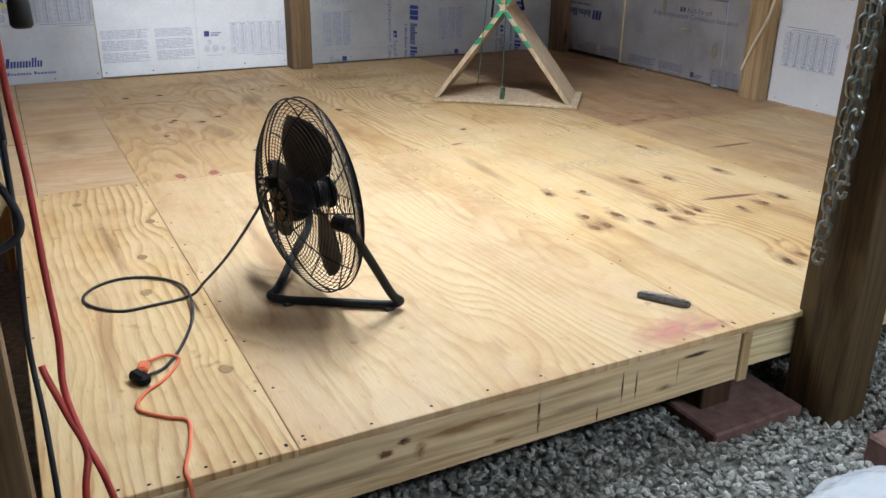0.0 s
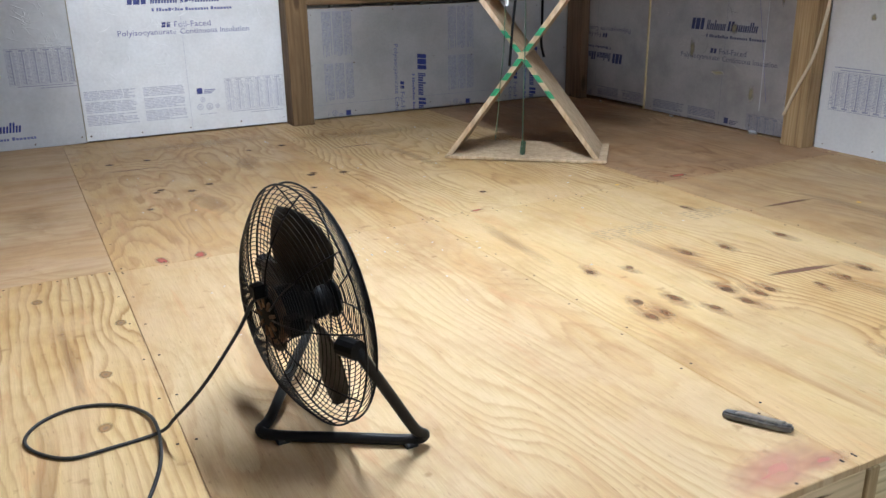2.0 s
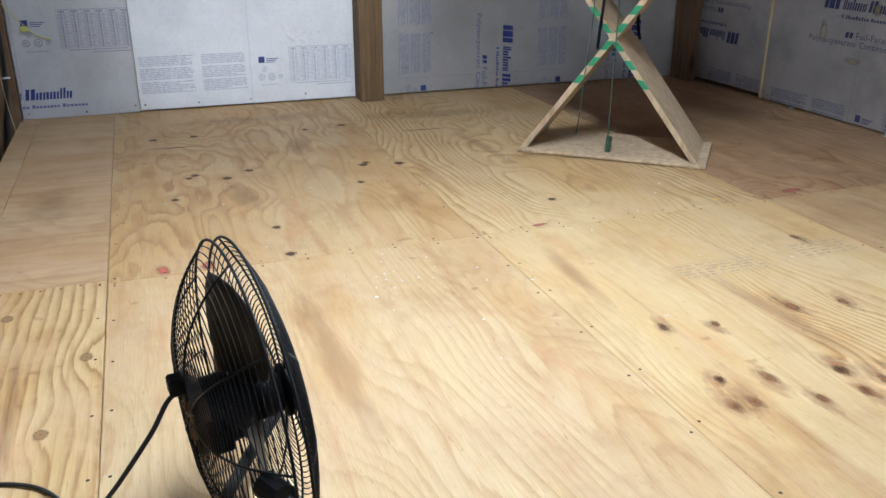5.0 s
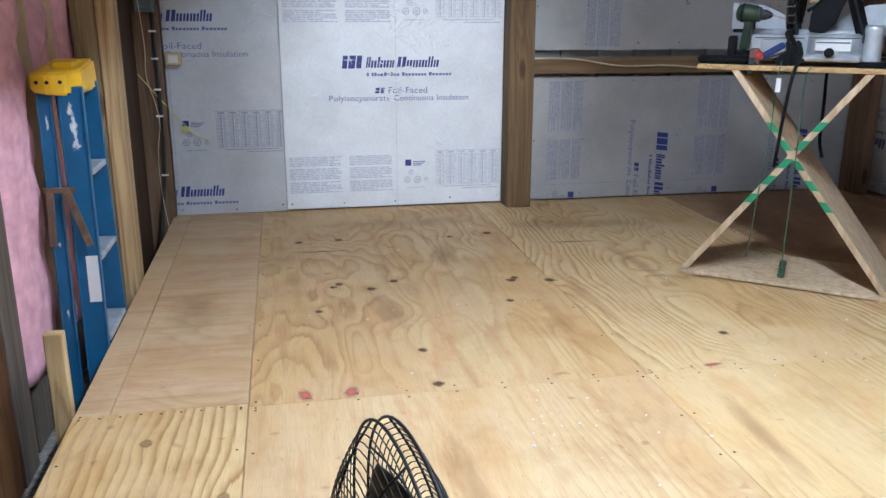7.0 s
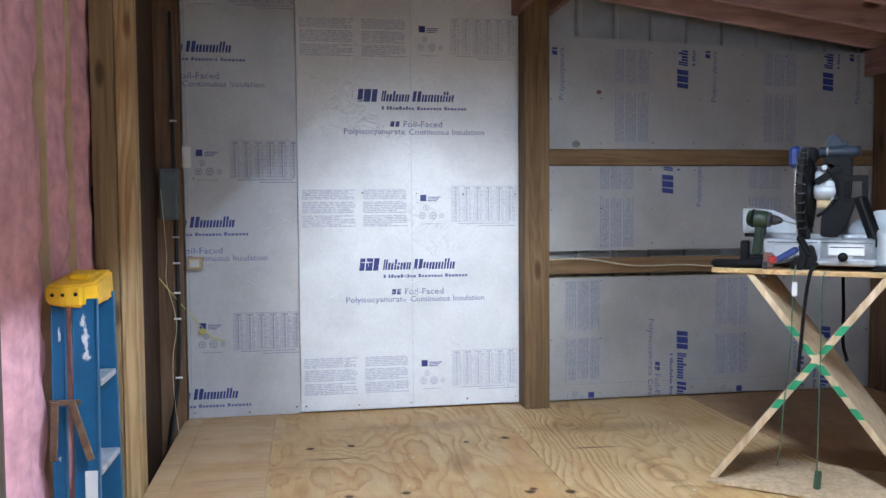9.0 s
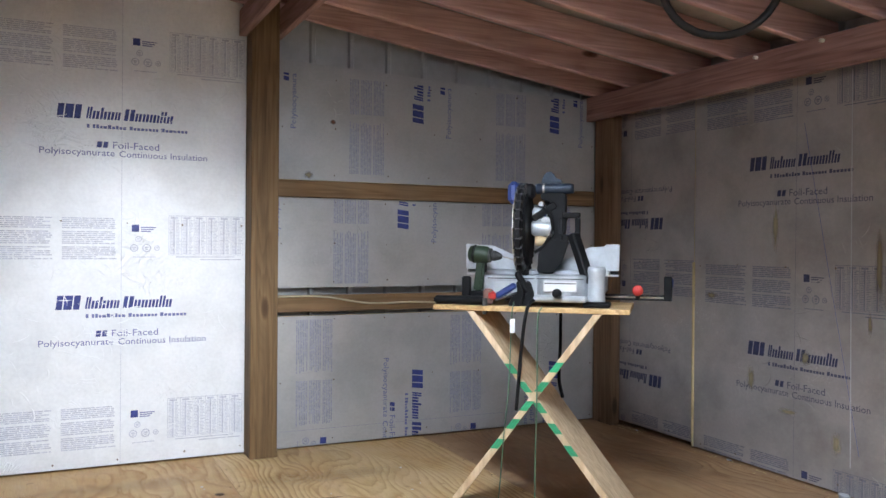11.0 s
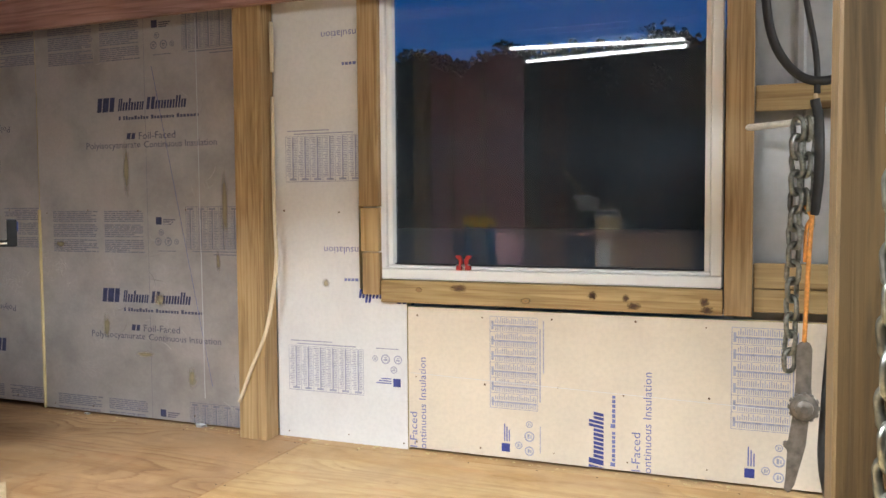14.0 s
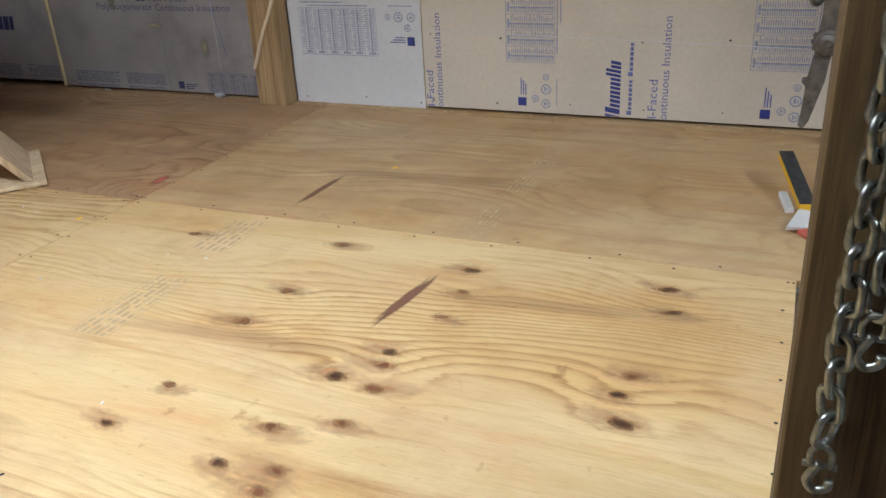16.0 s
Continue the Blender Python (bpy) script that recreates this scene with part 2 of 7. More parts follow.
M["shelf_red"] = wood("red_brown_shelf", (0.34, 0.165, 0.11), (0.24, 0.11, 0.07), (0.08, 0.03, 0.02), axis=1, rings=0.4)
M["fir_z"] = wood("brown_plank_z", (0.085, 0.046, 0.027), (0.045, 0.026, 0.015), (0.05, 0.025, 0.012), axis=2)
M["brown_z"] = wood("orange_brown_post", (0.155, 0.069, 0.026), (0.080, 0.034, 0.013), (0.03, 0.012, 0.006), axis=2, rings=0.4)
M["pine_x"] = wood("pine_x", (0.58, 0.40, 0.20), (0.46, 0.29, 0.13), (0.2, 0.1, 0.04), axis=0)
M["pine_y"] = wood("pine_y", (0.58, 0.40, 0.20), (0.46, 0.29, 0.13), (0.2, 0.1, 0.04), axis=1)
M["pine_z"] = wood("pine_z", (0.58, 0.42, 0.22), (0.48, 0.32, 0.15), (0.2, 0.1, 0.04), axis=2)
M["rim"] = wood("pale_rim_joist", (0.82, 0.63, 0.37), (0.68, 0.47, 0.24), (0.30, 0.17, 0.07), axis=0, knots=0.25, rings=0.45)
M["grey_z"] = wood("weathered_stud", (0.16, 0.13, 0.105), (0.10, 0.08, 0.064), (0.05, 0.04, 0.03), axis=2)
M["birch"] = wood("sawn_ply_leg", (0.62, 0.48, 0.32), (0.54, 0.40, 0.25), (0.2, 0.1, 0.05), axis=2, grain=0.6, knots=0.15, rings=0.25)
# One foil in two tones: paled where the wall is lit, greyed beside it
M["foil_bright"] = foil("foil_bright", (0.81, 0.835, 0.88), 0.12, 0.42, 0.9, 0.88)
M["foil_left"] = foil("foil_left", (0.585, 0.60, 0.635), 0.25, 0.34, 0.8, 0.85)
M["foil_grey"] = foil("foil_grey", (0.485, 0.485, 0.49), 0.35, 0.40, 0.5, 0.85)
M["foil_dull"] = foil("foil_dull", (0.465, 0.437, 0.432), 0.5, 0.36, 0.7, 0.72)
M["facer_white"] = foil("facer_white", (0.66, 0.655, 0.66), 0.05, 0.55, 0.1, 0.92)
M["facer_tan"] = foil("facer_tan", (0.66, 0.58, 0.48), 0.1, 0.5, 0.1, 0.92)
M["ink"] = plain("blue_ink", (0.03, 0.045, 0.22), 0.5, vary=0.3, scale=40, bump=0)
M["ink_dull"] = plain("dull_blue_ink", (0.03, 0.036, 0.10), 0.5, vary=0.3, scale=40, bump=0)
M["ink_pale"] = plain("pale_blue_ink", (0.13, 0.15, 0.36), 0.5, vary=0.25, scale=60, bump=0)
M["ink_grey"] = plain("grey_ink", (0.52, 0.54, 0.64), 0.5, vary=0.2, scale=60, bump=0)
M["ink_dim"] = plain("dim_ink", (0.075, 0.078, 0.14), 0.5, vary=0.25, scale=60, bump=0)
M["ink_mid"] = plain("mid_ink", (0.31, 0.32, 0.42), 0.5, vary=0.25, scale=60, bump=0)
M["ink_wash"] = plain("faint_ink", (0.21, 0.21, 0.26), 0.5, vary=0.25, scale=60, bump=0)
M["motor_blue"] = plain("grey_blue_casting", (0.020, 0.030, 0.048), 0.4, 0.2, vary=0.15, gloss=0.3)
M["drill_green"] = plain("drill_green", (0.018, 0.032, 0.018), 0.45, vary=0.3, gloss=0.3)
M["rubbed"] = plain("rubbed_black", (0.035, 0.035, 0.036), 0.45, vary=0.5, scale=60, gloss=0.3)
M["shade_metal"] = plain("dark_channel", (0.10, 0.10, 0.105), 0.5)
M["foam"] = plain("foam_core", (0.55, 0.45, 0.25), 0.9)
M["steel_wall"] = plain("metal_siding", (0.45, 0.46, 0.47), 0.45, 0.4, 0.12)
M["roof"] = plain("metal_roof", (0.40, 0.39, 0.38), 0.5, 0.4, 0.12)
M["gravel_bed"] = plain("gravel_bed", (0.17, 0.16, 0.14), 0.95, vary=0.5, scale=60, bump=0.8)
M["rim_pale"] = wood("fresh_rim_joist", (0.84, 0.70, 0.42), (0.74, 0.57, 0.30), (0.3, 0.17, 0.07), axis=0, knots=0.3)
m, nt, bsdf = material("loose_gravel")
geo = nt.nodes.new("ShaderNodeNewGeometry")
gn = node(nt, "ShaderNodeTexNoise", Scale=90.0, Detail=4.0)
nt.links.new(scaled(nt, (1, 1, 1), False), gn.inputs["Vector"])
gc = ramp(nt, geo.outputs["Random Per Island"], [(0.0, (0.13, 0.125, 0.11)), (0.5, (0.28, 0.275, 0.245)), (1.0, (0.46, 0.44, 0.39))])
nt.links.new(mix(nt, 0.6, gc, ramp(nt, gn.outputs["Fac"], [(0.3, (0.6, 0.6, 0.6)), (0.65, (1, 1, 1))]), "MULTIPLY"), bsdf.inputs["Base Color"])
bsdf.inputs["Roughness"].default_value = 0.9
M["gravel"] = m
# dark colour for gravel lying in shade behind the front post
M["soil"] = plain("dark_soil", (0.04, 0.028, 0.02), 0.95, vary=0.5, scale=20, bump=0.6)
M["vinyl"] = plain("white_vinyl", (0.80, 0.80, 0.80), 0.35, vary=0.03, bump=0.02)
M["vinyl_white"] = plain("glazed_white", (0.74, 0.72, 0.66), 0.3, vary=0.06)
M["black"] = plain("black_plastic", (0.007, 0.007, 0.008), 0.55, vary=0.3, gloss=0.12)
M["black_paint"] = plain("black_enamel", (0.010, 0.010, 0.011), 0.5, vary=0.3, gloss=0.2)
M["rubber"] = plain("black_rubber", (0.018, 0.018, 0.019), 0.6, vary=0.3)
M["zinc"] = plain("zinc_chain", (0.26, 0.27, 0.245), 0.36, 1.0, 0.45, 60, 0.3)
M["bolt_bright"] = plain("bright_bolt", (0.82, 0.82, 0.80), 0.35, 0.3, 0.15, 30)
M["strap"] = plain("faded_orange_webbing", (0.72, 0.30, 0.075), 0.7, vary=0.3, scale=60, bump=0.5)
M["steel"] = plain("dull_steel", (0.42, 0.39, 0.35), 0.45, 0.9, 0.3, 20)
M["blade_grey"] = plain("dusty_blade", (0.050, 0.044, 0.039), 0.6, vary=0.3, gloss=0.25)
M["knife_grey"] = plain("scuffed_grey_metal", (0.15, 0.15, 0.155), 0.45, 0.4, 0.35, 60)
M["box_grey"] = plain("blue_grey_box", (0.12, 0.145, 0.16), 0.5, vary=0.12)
M["iron"] = plain("worn_iron", (0.20, 0.18, 0.16), 0.5, 0.75, 0.35, 25)
M["rust"] = plain("rusty_steel", (0.16, 0.10, 0.065), 0.7, 0.5, 0.4, 20)
M["alu"] = plain("cast_aluminium", (0.47, 0.49, 0.52), 0.40, 0.5, 0.2, 14)
M["blue_frp"] = plain("blue_fibreglass", (0.010, 0.090, 0.20), 0.4, vary=0.15)
M["yellow"] = plain("yellow_plastic", (0.72, 0.40, 0.01), 0.45, vary=0.15)
M["tag_yellow"] = plain("pale_yellow_tape", (0.62, 0.58, 0.16), 0.6, vary=0.15)
M["pink"] = plain("pink_glass_wool", (0.65, 0.345, 0.395), 0.95, vary=0.22, scale=14, bump=1.0)
M["kraft"] = plain("kraft_edge", (0.50, 0.37, 0.22), 0.8)
M["white"] = plain("white_paper", (0.62, 0.62, 0.62), 0.6, vary=0.06)
M["green"] = plain("green_tape", (0.02, 0.22, 0.10), 0.5, vary=0.2)
M["tool_green"] = plain("tool_green", (0.045, 0.10, 0.06), 0.45, vary=0.2)
M["tool_blue"] = plain("tool_blue", (0.02, 0.04, 0.16), 0.45, vary=0.2)
M["red"] = plain("red_plastic", (0.42, 0.025, 0.022), 0.45, vary=0.2)
M["red_cord"] = plain("red_cord", (0.50, 0.05, 0.035), 0.5, vary=0.25)
M["orange"] = plain("orange_cord", (0.72, 0.16, 0.065), 0.55, vary=0.15)
M["cream"] = plain("cream_cable", (0.62, 0.52, 0.36), 0.5, vary=0.1)
M["brick"] = plain("red_concrete", (0.14, 0.075, 0.06), 0.9, vary=0.3, scale=25, bump=0.5)
# dark of the screw heads, and painted shade for the ladder cap's holes
M["dark"] = plain("hole_shade_screw_black", (0.02, 0.015, 0.01), 0.9)
M["stamp"] = plain("grade_stamp", (0.44, 0.32, 0.19), 0.7, vary=0.2, scale=40, bump=0)
# far below real leaf colour: the darkness of dusk is put into it
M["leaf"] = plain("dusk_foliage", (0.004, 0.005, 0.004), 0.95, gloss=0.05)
M["grass"] = plain("dusk_grass", (0.05, 0.06, 0.03), 0.95, vary=0.4, scale=3)

m, nt, bsdf = material("window_glass")
bsdf.inputs["Base Color"].default_value = (0.9, 0.95, 0.95, 1)
bsdf.inputs["Roughness"].default_value = 0.0
bsdf.inputs["Transmission Weight"].default_value = 1.0
bsdf.inputs["IOR"].default_value = 1.52
# bluish haze put into the pane's colour: a thin, patchy diffuse layer
film_n = node(nt, "ShaderNodeTexNoise", Scale=1.7, Detail=5.0, Roughness=0.6)
nt.links.new(scaled(nt, (1, 1, 1), False), film_n.inputs["Vector"])
haze_film = node(nt, "ShaderNodeBsdfDiffuse", Color=(0.50, 0.66, 0.86, 1))
blend = nt.nodes.new("ShaderNodeMixShader")
nt.links.new(ramp(nt, film_n.outputs["Fac"], [(0.3, (0.014,) * 3), (0.7, (0.030,) * 3)]), blend.inputs[0])
nt.links.new(bsdf.outputs[0], blend.inputs[1])
nt.links.new(haze_film.outputs[0], blend.inputs[2])
nt.links.new(blend.outputs[0], nt.nodes["Material Output"].inputs["Surface"])
M["glass"] = m
m, nt, bsdf = material("lit_tube")
bsdf.inputs["Emission Color"].default_value = (0.84, 0.97, 1.12, 1)
bsdf.inputs["Emission Strength"].default_value = 27.0
M["tube"] = m
# unseen strip added beside the two real tubes, for more light downwards
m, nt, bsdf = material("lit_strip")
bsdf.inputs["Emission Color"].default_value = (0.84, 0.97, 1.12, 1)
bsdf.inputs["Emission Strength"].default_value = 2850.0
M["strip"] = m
m, nt, bsdf = material("far_lit_tube")
bsdf.inputs["Emission Color"].default_value = (0.84, 0.97, 1.12, 1)
bsdf.inputs["Emission Strength"].default_value = 190.0
M["far_tube"] = m
# the same added strip in the far light
m, nt, bsdf = material("far_lit_strip")
bsdf.inputs["Emission Color"].default_value = (0.84, 0.97, 1.12, 1)
bsdf.inputs["Emission Strength"].default_value = 1150.0
M["far_strip"] = m
m, nt, bsdf = material("polythene")
bsdf.inputs["Base Color"].default_value = (0.85, 0.87, 0.9, 1)
bsdf.inputs["Roughness"].default_value = 0.18
bsdf.inputs["Alpha"].default_value = 0.6
M["film"] = m


def soft(name, stops, fade, ragged=0.35, rough=0.6):
    """A mark in the wood, drawn on a disc of radius 1, that fades out at a ragged edge."""
    m, nt, bsdf = material(name)
    tc = nt.nodes.new("ShaderNodeTexCoord")
    ln = nt.nodes.new("ShaderNodeVectorMath")
    ln.operation = "LENGTH"
    nt.links.new(tc.outputs["Object"], ln.inputs[0])
    n = node(nt, "ShaderNodeTexNoise", Scale=2.2, Detail=4.0, Roughness=0.65)
    nt.links.new(scaled(nt, (1, 1, 1)), n.inputs["Vector"])
    ad = nt.nodes.new("ShaderNodeMath")
    ad.operation = "MULTIPLY_ADD"
    ad.inputs[1].default_value = ragged * 2
    nt.links.new(n.outputs["Fac"], ad.inputs[0])
    nt.links.new(ln.outputs["Value"], ad.inputs[2])
    sb_ = nt.nodes.new("ShaderNodeMath")
    sb_.operation = "SUBTRACT"
    sb_.inputs[1].default_value = ragged
    nt.links.new(ad.outputs[0], sb_.inputs[0])
    nt.links.new(ramp(nt, sb_.outputs[0], stops), bsdf.inputs["Base Color"])
    nt.links.new(ramp(nt, sb_.outputs[0], [(p, (a, a, a)) for p, a in fade]), bsdf.inputs["Alpha"])
    bsdf.inputs["Roughness"].default_value = rough
    bsdf.inputs["Specular IOR Level"].default_value = 0.3
    return m


FADE = [(0.0, 1.0), (0.35, 0.9), (0.55, 0.5), (0.8, 0.0)]
M["knot"] = soft("wood_knot", [(0.0, (0.035, 0.016, 0.009)), (0.30, (0.065, 0.03, 0.015)), (0.55, (0.16, 0.075, 0.033)), (0.85, (0.36, 0.19, 0.08))], [(0.0, 1.0), (0.40, 0.9), (0.62, 0.5), (0.9, 0.0)], 0.7)
M["knot_halo"] = soft("knot_halo", [(0.0, (0.40, 0.20, 0.085)), (0.5, (0.48, 0.26, 0.11)), (1.0, (0.52, 0.31, 0.14))], [(0.0, 0.7), (0.3, 0.5), (0.6, 0.2), (0.95, 0.0)], 0.8)
M["knot_blush"] = soft("pinkish_stain_round_a_knot", [(0.0, (0.50, 0.26, 0.13)), (0.6, (0.54, 0.31, 0.16)), (1.0, (0.55, 0.34, 0.18))], [(0.0, 0.55), (0.4, 0.42), (0.7, 0.2), (0.97, 0.0)], 0.7)
M["knot_red"] = soft("red_knot", [(0.0, (0.12, 0.048, 0.024)), (0.3, (0.19, 0.078, 0.037)), (0.6, (0.36, 0.17, 0.07))], [(0.0, 0.9), (0.40, 0.7), (0.62, 0.35), (0.9, 0.0)], 0.7)
M["knot_pale"] = soft("pale_knot", [(0.0, (0.20, 0.12, 0.07)), (0.2, (0.27, 0.17, 0.09)), (0.32, (0.35, 0.19, 0.08)), (0.6, (0.46, 0.28, 0.12))], FADE, 0.28)
M["burn"] = soft("dark_red_stain", [(0.0, (0.17, 0.075, 0.05)), (1.0, (0.26, 0.12, 0.07))], [(0.0, 0.9), (0.5, 0.75), (0.85, 0.0)])
M["pinkmark"] = soft("pink_chalk", [(0.0, (0.66, 0.25, 0.22)), (1.0, (0.66, 0.30, 0.24))], [(0.0, 0.5), (0.35, 0.4), (0.95, 0.0)], 0.5)
M["redmark"] = soft("red_marker", [(0.0, (0.60, 0.13, 0.10)), (1.0, (0.60, 0.2, 0.14))], [(0.0, 0.8), (0.4, 0.6), (0.85, 0.0)])
M["streak"] = soft("resin_streak", [(0.0, (0.44, 0.20, 0.085)), (1.0, (0.50, 0.28, 0.13))], [(0.0, 0.32), (0.4, 0.25), (0.9, 0.0)], 0.6)
M["dirt"] = soft("trodden_dirt", [(0.0, (0.27, 0.17, 0.09)), (1.0, (0.33, 0.21, 0.11))], [(0.0, 0.22), (0.4, 0.16), (0.95, 0.0)], 0.6)
M["stain"] = soft("dried_glue", [(0.0, (0.46, 0.39, 0.24)), (1.0, (0.40, 0.35, 0.25))], [(0.0, 0.7), (0.4, 0.5), (0.8, 0.0)], 0.45)
M["scuff"] = soft("flaking_paint", [(0.0, (0.66, 0.68, 0.70)), (1.0, (0.55, 0.58, 0.62))], [(0.0, 0.9), (0.35, 0.75), (0.5, 0.0)], 0.9)
M["grey_stain"] = soft("grey_wood_stain", [(0.0, (0.30, 0.21, 0.13)), (1.0, (0.44, 0.31, 0.18))], [(0.0, 0.45), (0.4, 0.3), (0.9, 0.0)], 0.6)


def disc():
    b = bmesh.new()
    bmesh.ops.create_circle(b, cap_ends=True, segments=20, radius=1.0)
    return b


# ---------------------------------------------------------------- mesh helpers
def mesh_of(bm, name, mat, smooth=False):
    me = bpy.data.meshes.new(name)
    bm.to_mesh(me)
    bm.free()
    mats = mat if isinstance(mat, (list, tuple)) else [mat]
    for k in mats:
        me.materials.append(M[k])
    if smooth:
        me.polygons.foreach_set("use_smooth", [True] * len(me.polygons))
    return me


def part(name, bm, mat, parent=None, label="", smooth=False):
    ob = new(name, mesh_of(bm, name, mat, smooth))
    ob.parent = parent
    if label:
        tagged(ob, label)
    return ob


def thing(name, label, category, at=(0, 0, 0), group="", kind=""):
    ob = new(name)
    ob.empty_display_size = 0.1
    ob.location = at
    return tagged(ob, label, category, group, kind)


def solid(name, bm, mat, label, category="", group="", kind="", smooth=False):
    return tagged(part(name, bm, mat, None, "", smooth), label, category, group, kind)


def box(x0, x1, y0, y1, z0, z1, bevel=0.0, bm=None, m=None):
    b = bmesh.new()
    bmesh.ops.create_cube(b, size=1.0)
    bmesh.ops.scale(b, vec=(x1 - x0, y1 - y0, z1 - z0), verts=b.verts)
    if bevel:
        bmesh.ops.bevel(b, geom=list(b.edges), offset=bevel, segments=1, affect="EDGES", clamp_overlap=True)
    bmesh.ops.translate(b, vec=((x0 + x1) / 2, (y0 + y1) / 2, (z0 + z1) / 2), verts=b.verts)
    if m is not None:
        bmesh.ops.transform(b, matrix=m, verts=b.verts)
    return join(bm, b)


def join(bm, other):
    if bm is None:
        return other
    me = bpy.data.meshes.new("tmp")
    other.to_mesh(me)
    other.free()
    bm.from_mesh(me)
    bpy.data.meshes.remove(me)
    return bm


def cyl(r0, r1, h, seg=16, m=None, bm=None, bevel=0.0):
    """A rod from the origin up its own z."""
    b = bmesh.new()
    bmesh.ops.create_cone(b, cap_ends=True, segments=seg, radius1=r0, radius2=r1, depth=h)
    bmesh.ops.translate(b, vec=(0, 0, h / 2), verts=b.verts)
    if bevel:
        rim = [e for e in b.edges if abs(e.verts[0].co.z - e.verts[1].co.z) < 1e-6]
        bmesh.ops.bevel(b, geom=rim, offset=bevel, segments=2, affect="EDGES", clamp_overlap=True)
    if m is not None:
        bmesh.ops.transform(b, matrix=m, verts=b.verts)
    return join(bm, b)


def aim(a, b):
    """A pose at a whose z points to b."""
    a, b = Vector(a), Vector(b)
    return Matrix.Translation(a) @ (b - a).to_track_quat("Z", "Y").to_matrix().to_4x4()


def rod(a, b, r, seg=10, bm=None, r1=None):
    return cyl(r, r if r1 is None else r1, (Vector(b) - Vector(a)).length, seg, aim(a, b), bm)


def smooth_path(pts, steps=8, closed=False):
    """A round curve through the points."""
    p = [Vector(q) for q in pts]
    n, out = len(p), []
    for i in range(n if closed else n - 1):
        a, b = p[i], p[(i + 1) % n]
        z = p[i - 1] if closed or i else a * 2 - b
        c = p[(i + 2) % n] if closed or i + 2 < n else b * 2 - a
        for k in range(steps):
            t = k / steps
            out.append(0.5 * (2 * a + (b - z) * t + (2 * z - 5 * a + 4 * b - c) * t * t + (3 * a - z - 3 * b + c) * t ** 3))
    return out if closed else out + [p[-1]]


def tube(path, r, seg=8, closed=False, bm=None):
    """A round tube swept along a path."""
    p = [Vector(q) for q in path]
    n = len(p)
    b = bmesh.new()
    rings, up = [], None
    for i in range(n):
        if closed:
            d = p[(i + 1) % n] - p[i - 1]
        else:
            d = p[min(i + 1, n - 1)] - p[max(i - 1, 0)]
        d.normalize()
        if up is None:
            up = d.orthogonal().normalized()
        up = (up - d * up.dot(d)).normalized()
        side = d.cross(up)
        rings.append([b.verts.new(p[i] + r * (math.cos(2 * math.pi * k / seg) * up + math.sin(2 * math.pi * k / seg) * side)) for k in range(seg)])
    for i in range(n if closed else n - 1):
        q, s = rings[i], rings[(i + 1) % n]
        for k in range(seg):
            b.faces.new((q[k], q[(k + 1) % seg], s[(k + 1) % seg], s[k]))
    if not closed:
        b.faces.new(rings[0][::-1])
        b.faces.new(rings[-1])
    bmesh.ops.recalc_face_normals(b, faces=b.faces)
    return join(bm, b)


def prism(outline, depth, m=None, bm=None, bevel=0.0):
    """An outline in x, y raised by depth along z."""
    b = bmesh.new()
    f = b.faces.new([b.verts.new((x, y, 0)) for x, y in outline])
    r = bmesh.ops.extrude_face_region(b, geom=[f])
    bmesh.ops.translate(b, vec=(0, 0, depth), verts=[v for v in r["geom"] if isinstance(v, bmesh.types.BMVert)])
    bmesh.ops.recalc_face_normals(b, faces=b.faces)
    if bevel:
        bmesh.ops.bevel(b, geom=list(b.edges), offset=bevel, segments=2, affect="EDGES", clamp_overlap=True)
    if m is not None:
        bmesh.ops.transform(b, matrix=m, verts=b.verts)
    return join(bm, b)


def lathe(profile, seg=20, m=None, bm=None):
    """A profile of (radius, height) turned round z."""
    b = bmesh.new()
    rings = [[b.verts.new((r * math.cos(2 * math.pi * k / seg), r * math.sin(2 * math.pi * k / seg), h)) for k in range(seg)] for r, h in profile]
    for q, s in zip(rings, rings[1:]):
        for k in range(seg):
            b.faces.new((q[k], q[(k + 1) % seg], s[(k + 1) % seg], s[k]))
    b.faces.new(rings[0][::-1])
    b.faces.new(rings[-1])
    bmesh.ops.recalc_face_normals(b, faces=b.faces)
    if m is not None:
        bmesh.ops.transform(b, matrix=m, verts=b.verts)
    return join(bm, b)


def wobbled(bm, amount, scale, seed=0.0):
    for v in bm.verts:
        v.co += amount * noise.noise_vector(v.co * scale + Vector((seed, seed * 1.7, 0)))
    return bm


# ---------------------------------------------------------------- ground and shell
GROUND = -0.30
b = bmesh.new()
bmesh.ops.create_grid(b, x_segments=60, y_segments=60, size=300.0)
bmesh.ops.translate(b, vec=(0, 0, GROUND - 0.02), verts=b.verts)
solid("ground", b, "grass", "dark dusk meadow reaching the horizon", "ground", kind="structure")
solid("gravel_bed", box(-2.3, 2.6, -8.0, 0.3, GROUND - 0.018, GROUND - 0.004), "gravel_bed", "grey bed of crushed stone under the deck", "gravel", kind="structure")

EX, NY = 2.34, 0.138        # faces of the boards on the east and north walls
SLOPE = 0.137               # fall of the roof to the east


def roof_z(x):
    return 2.10 + (2.2 - x) * SLOPE


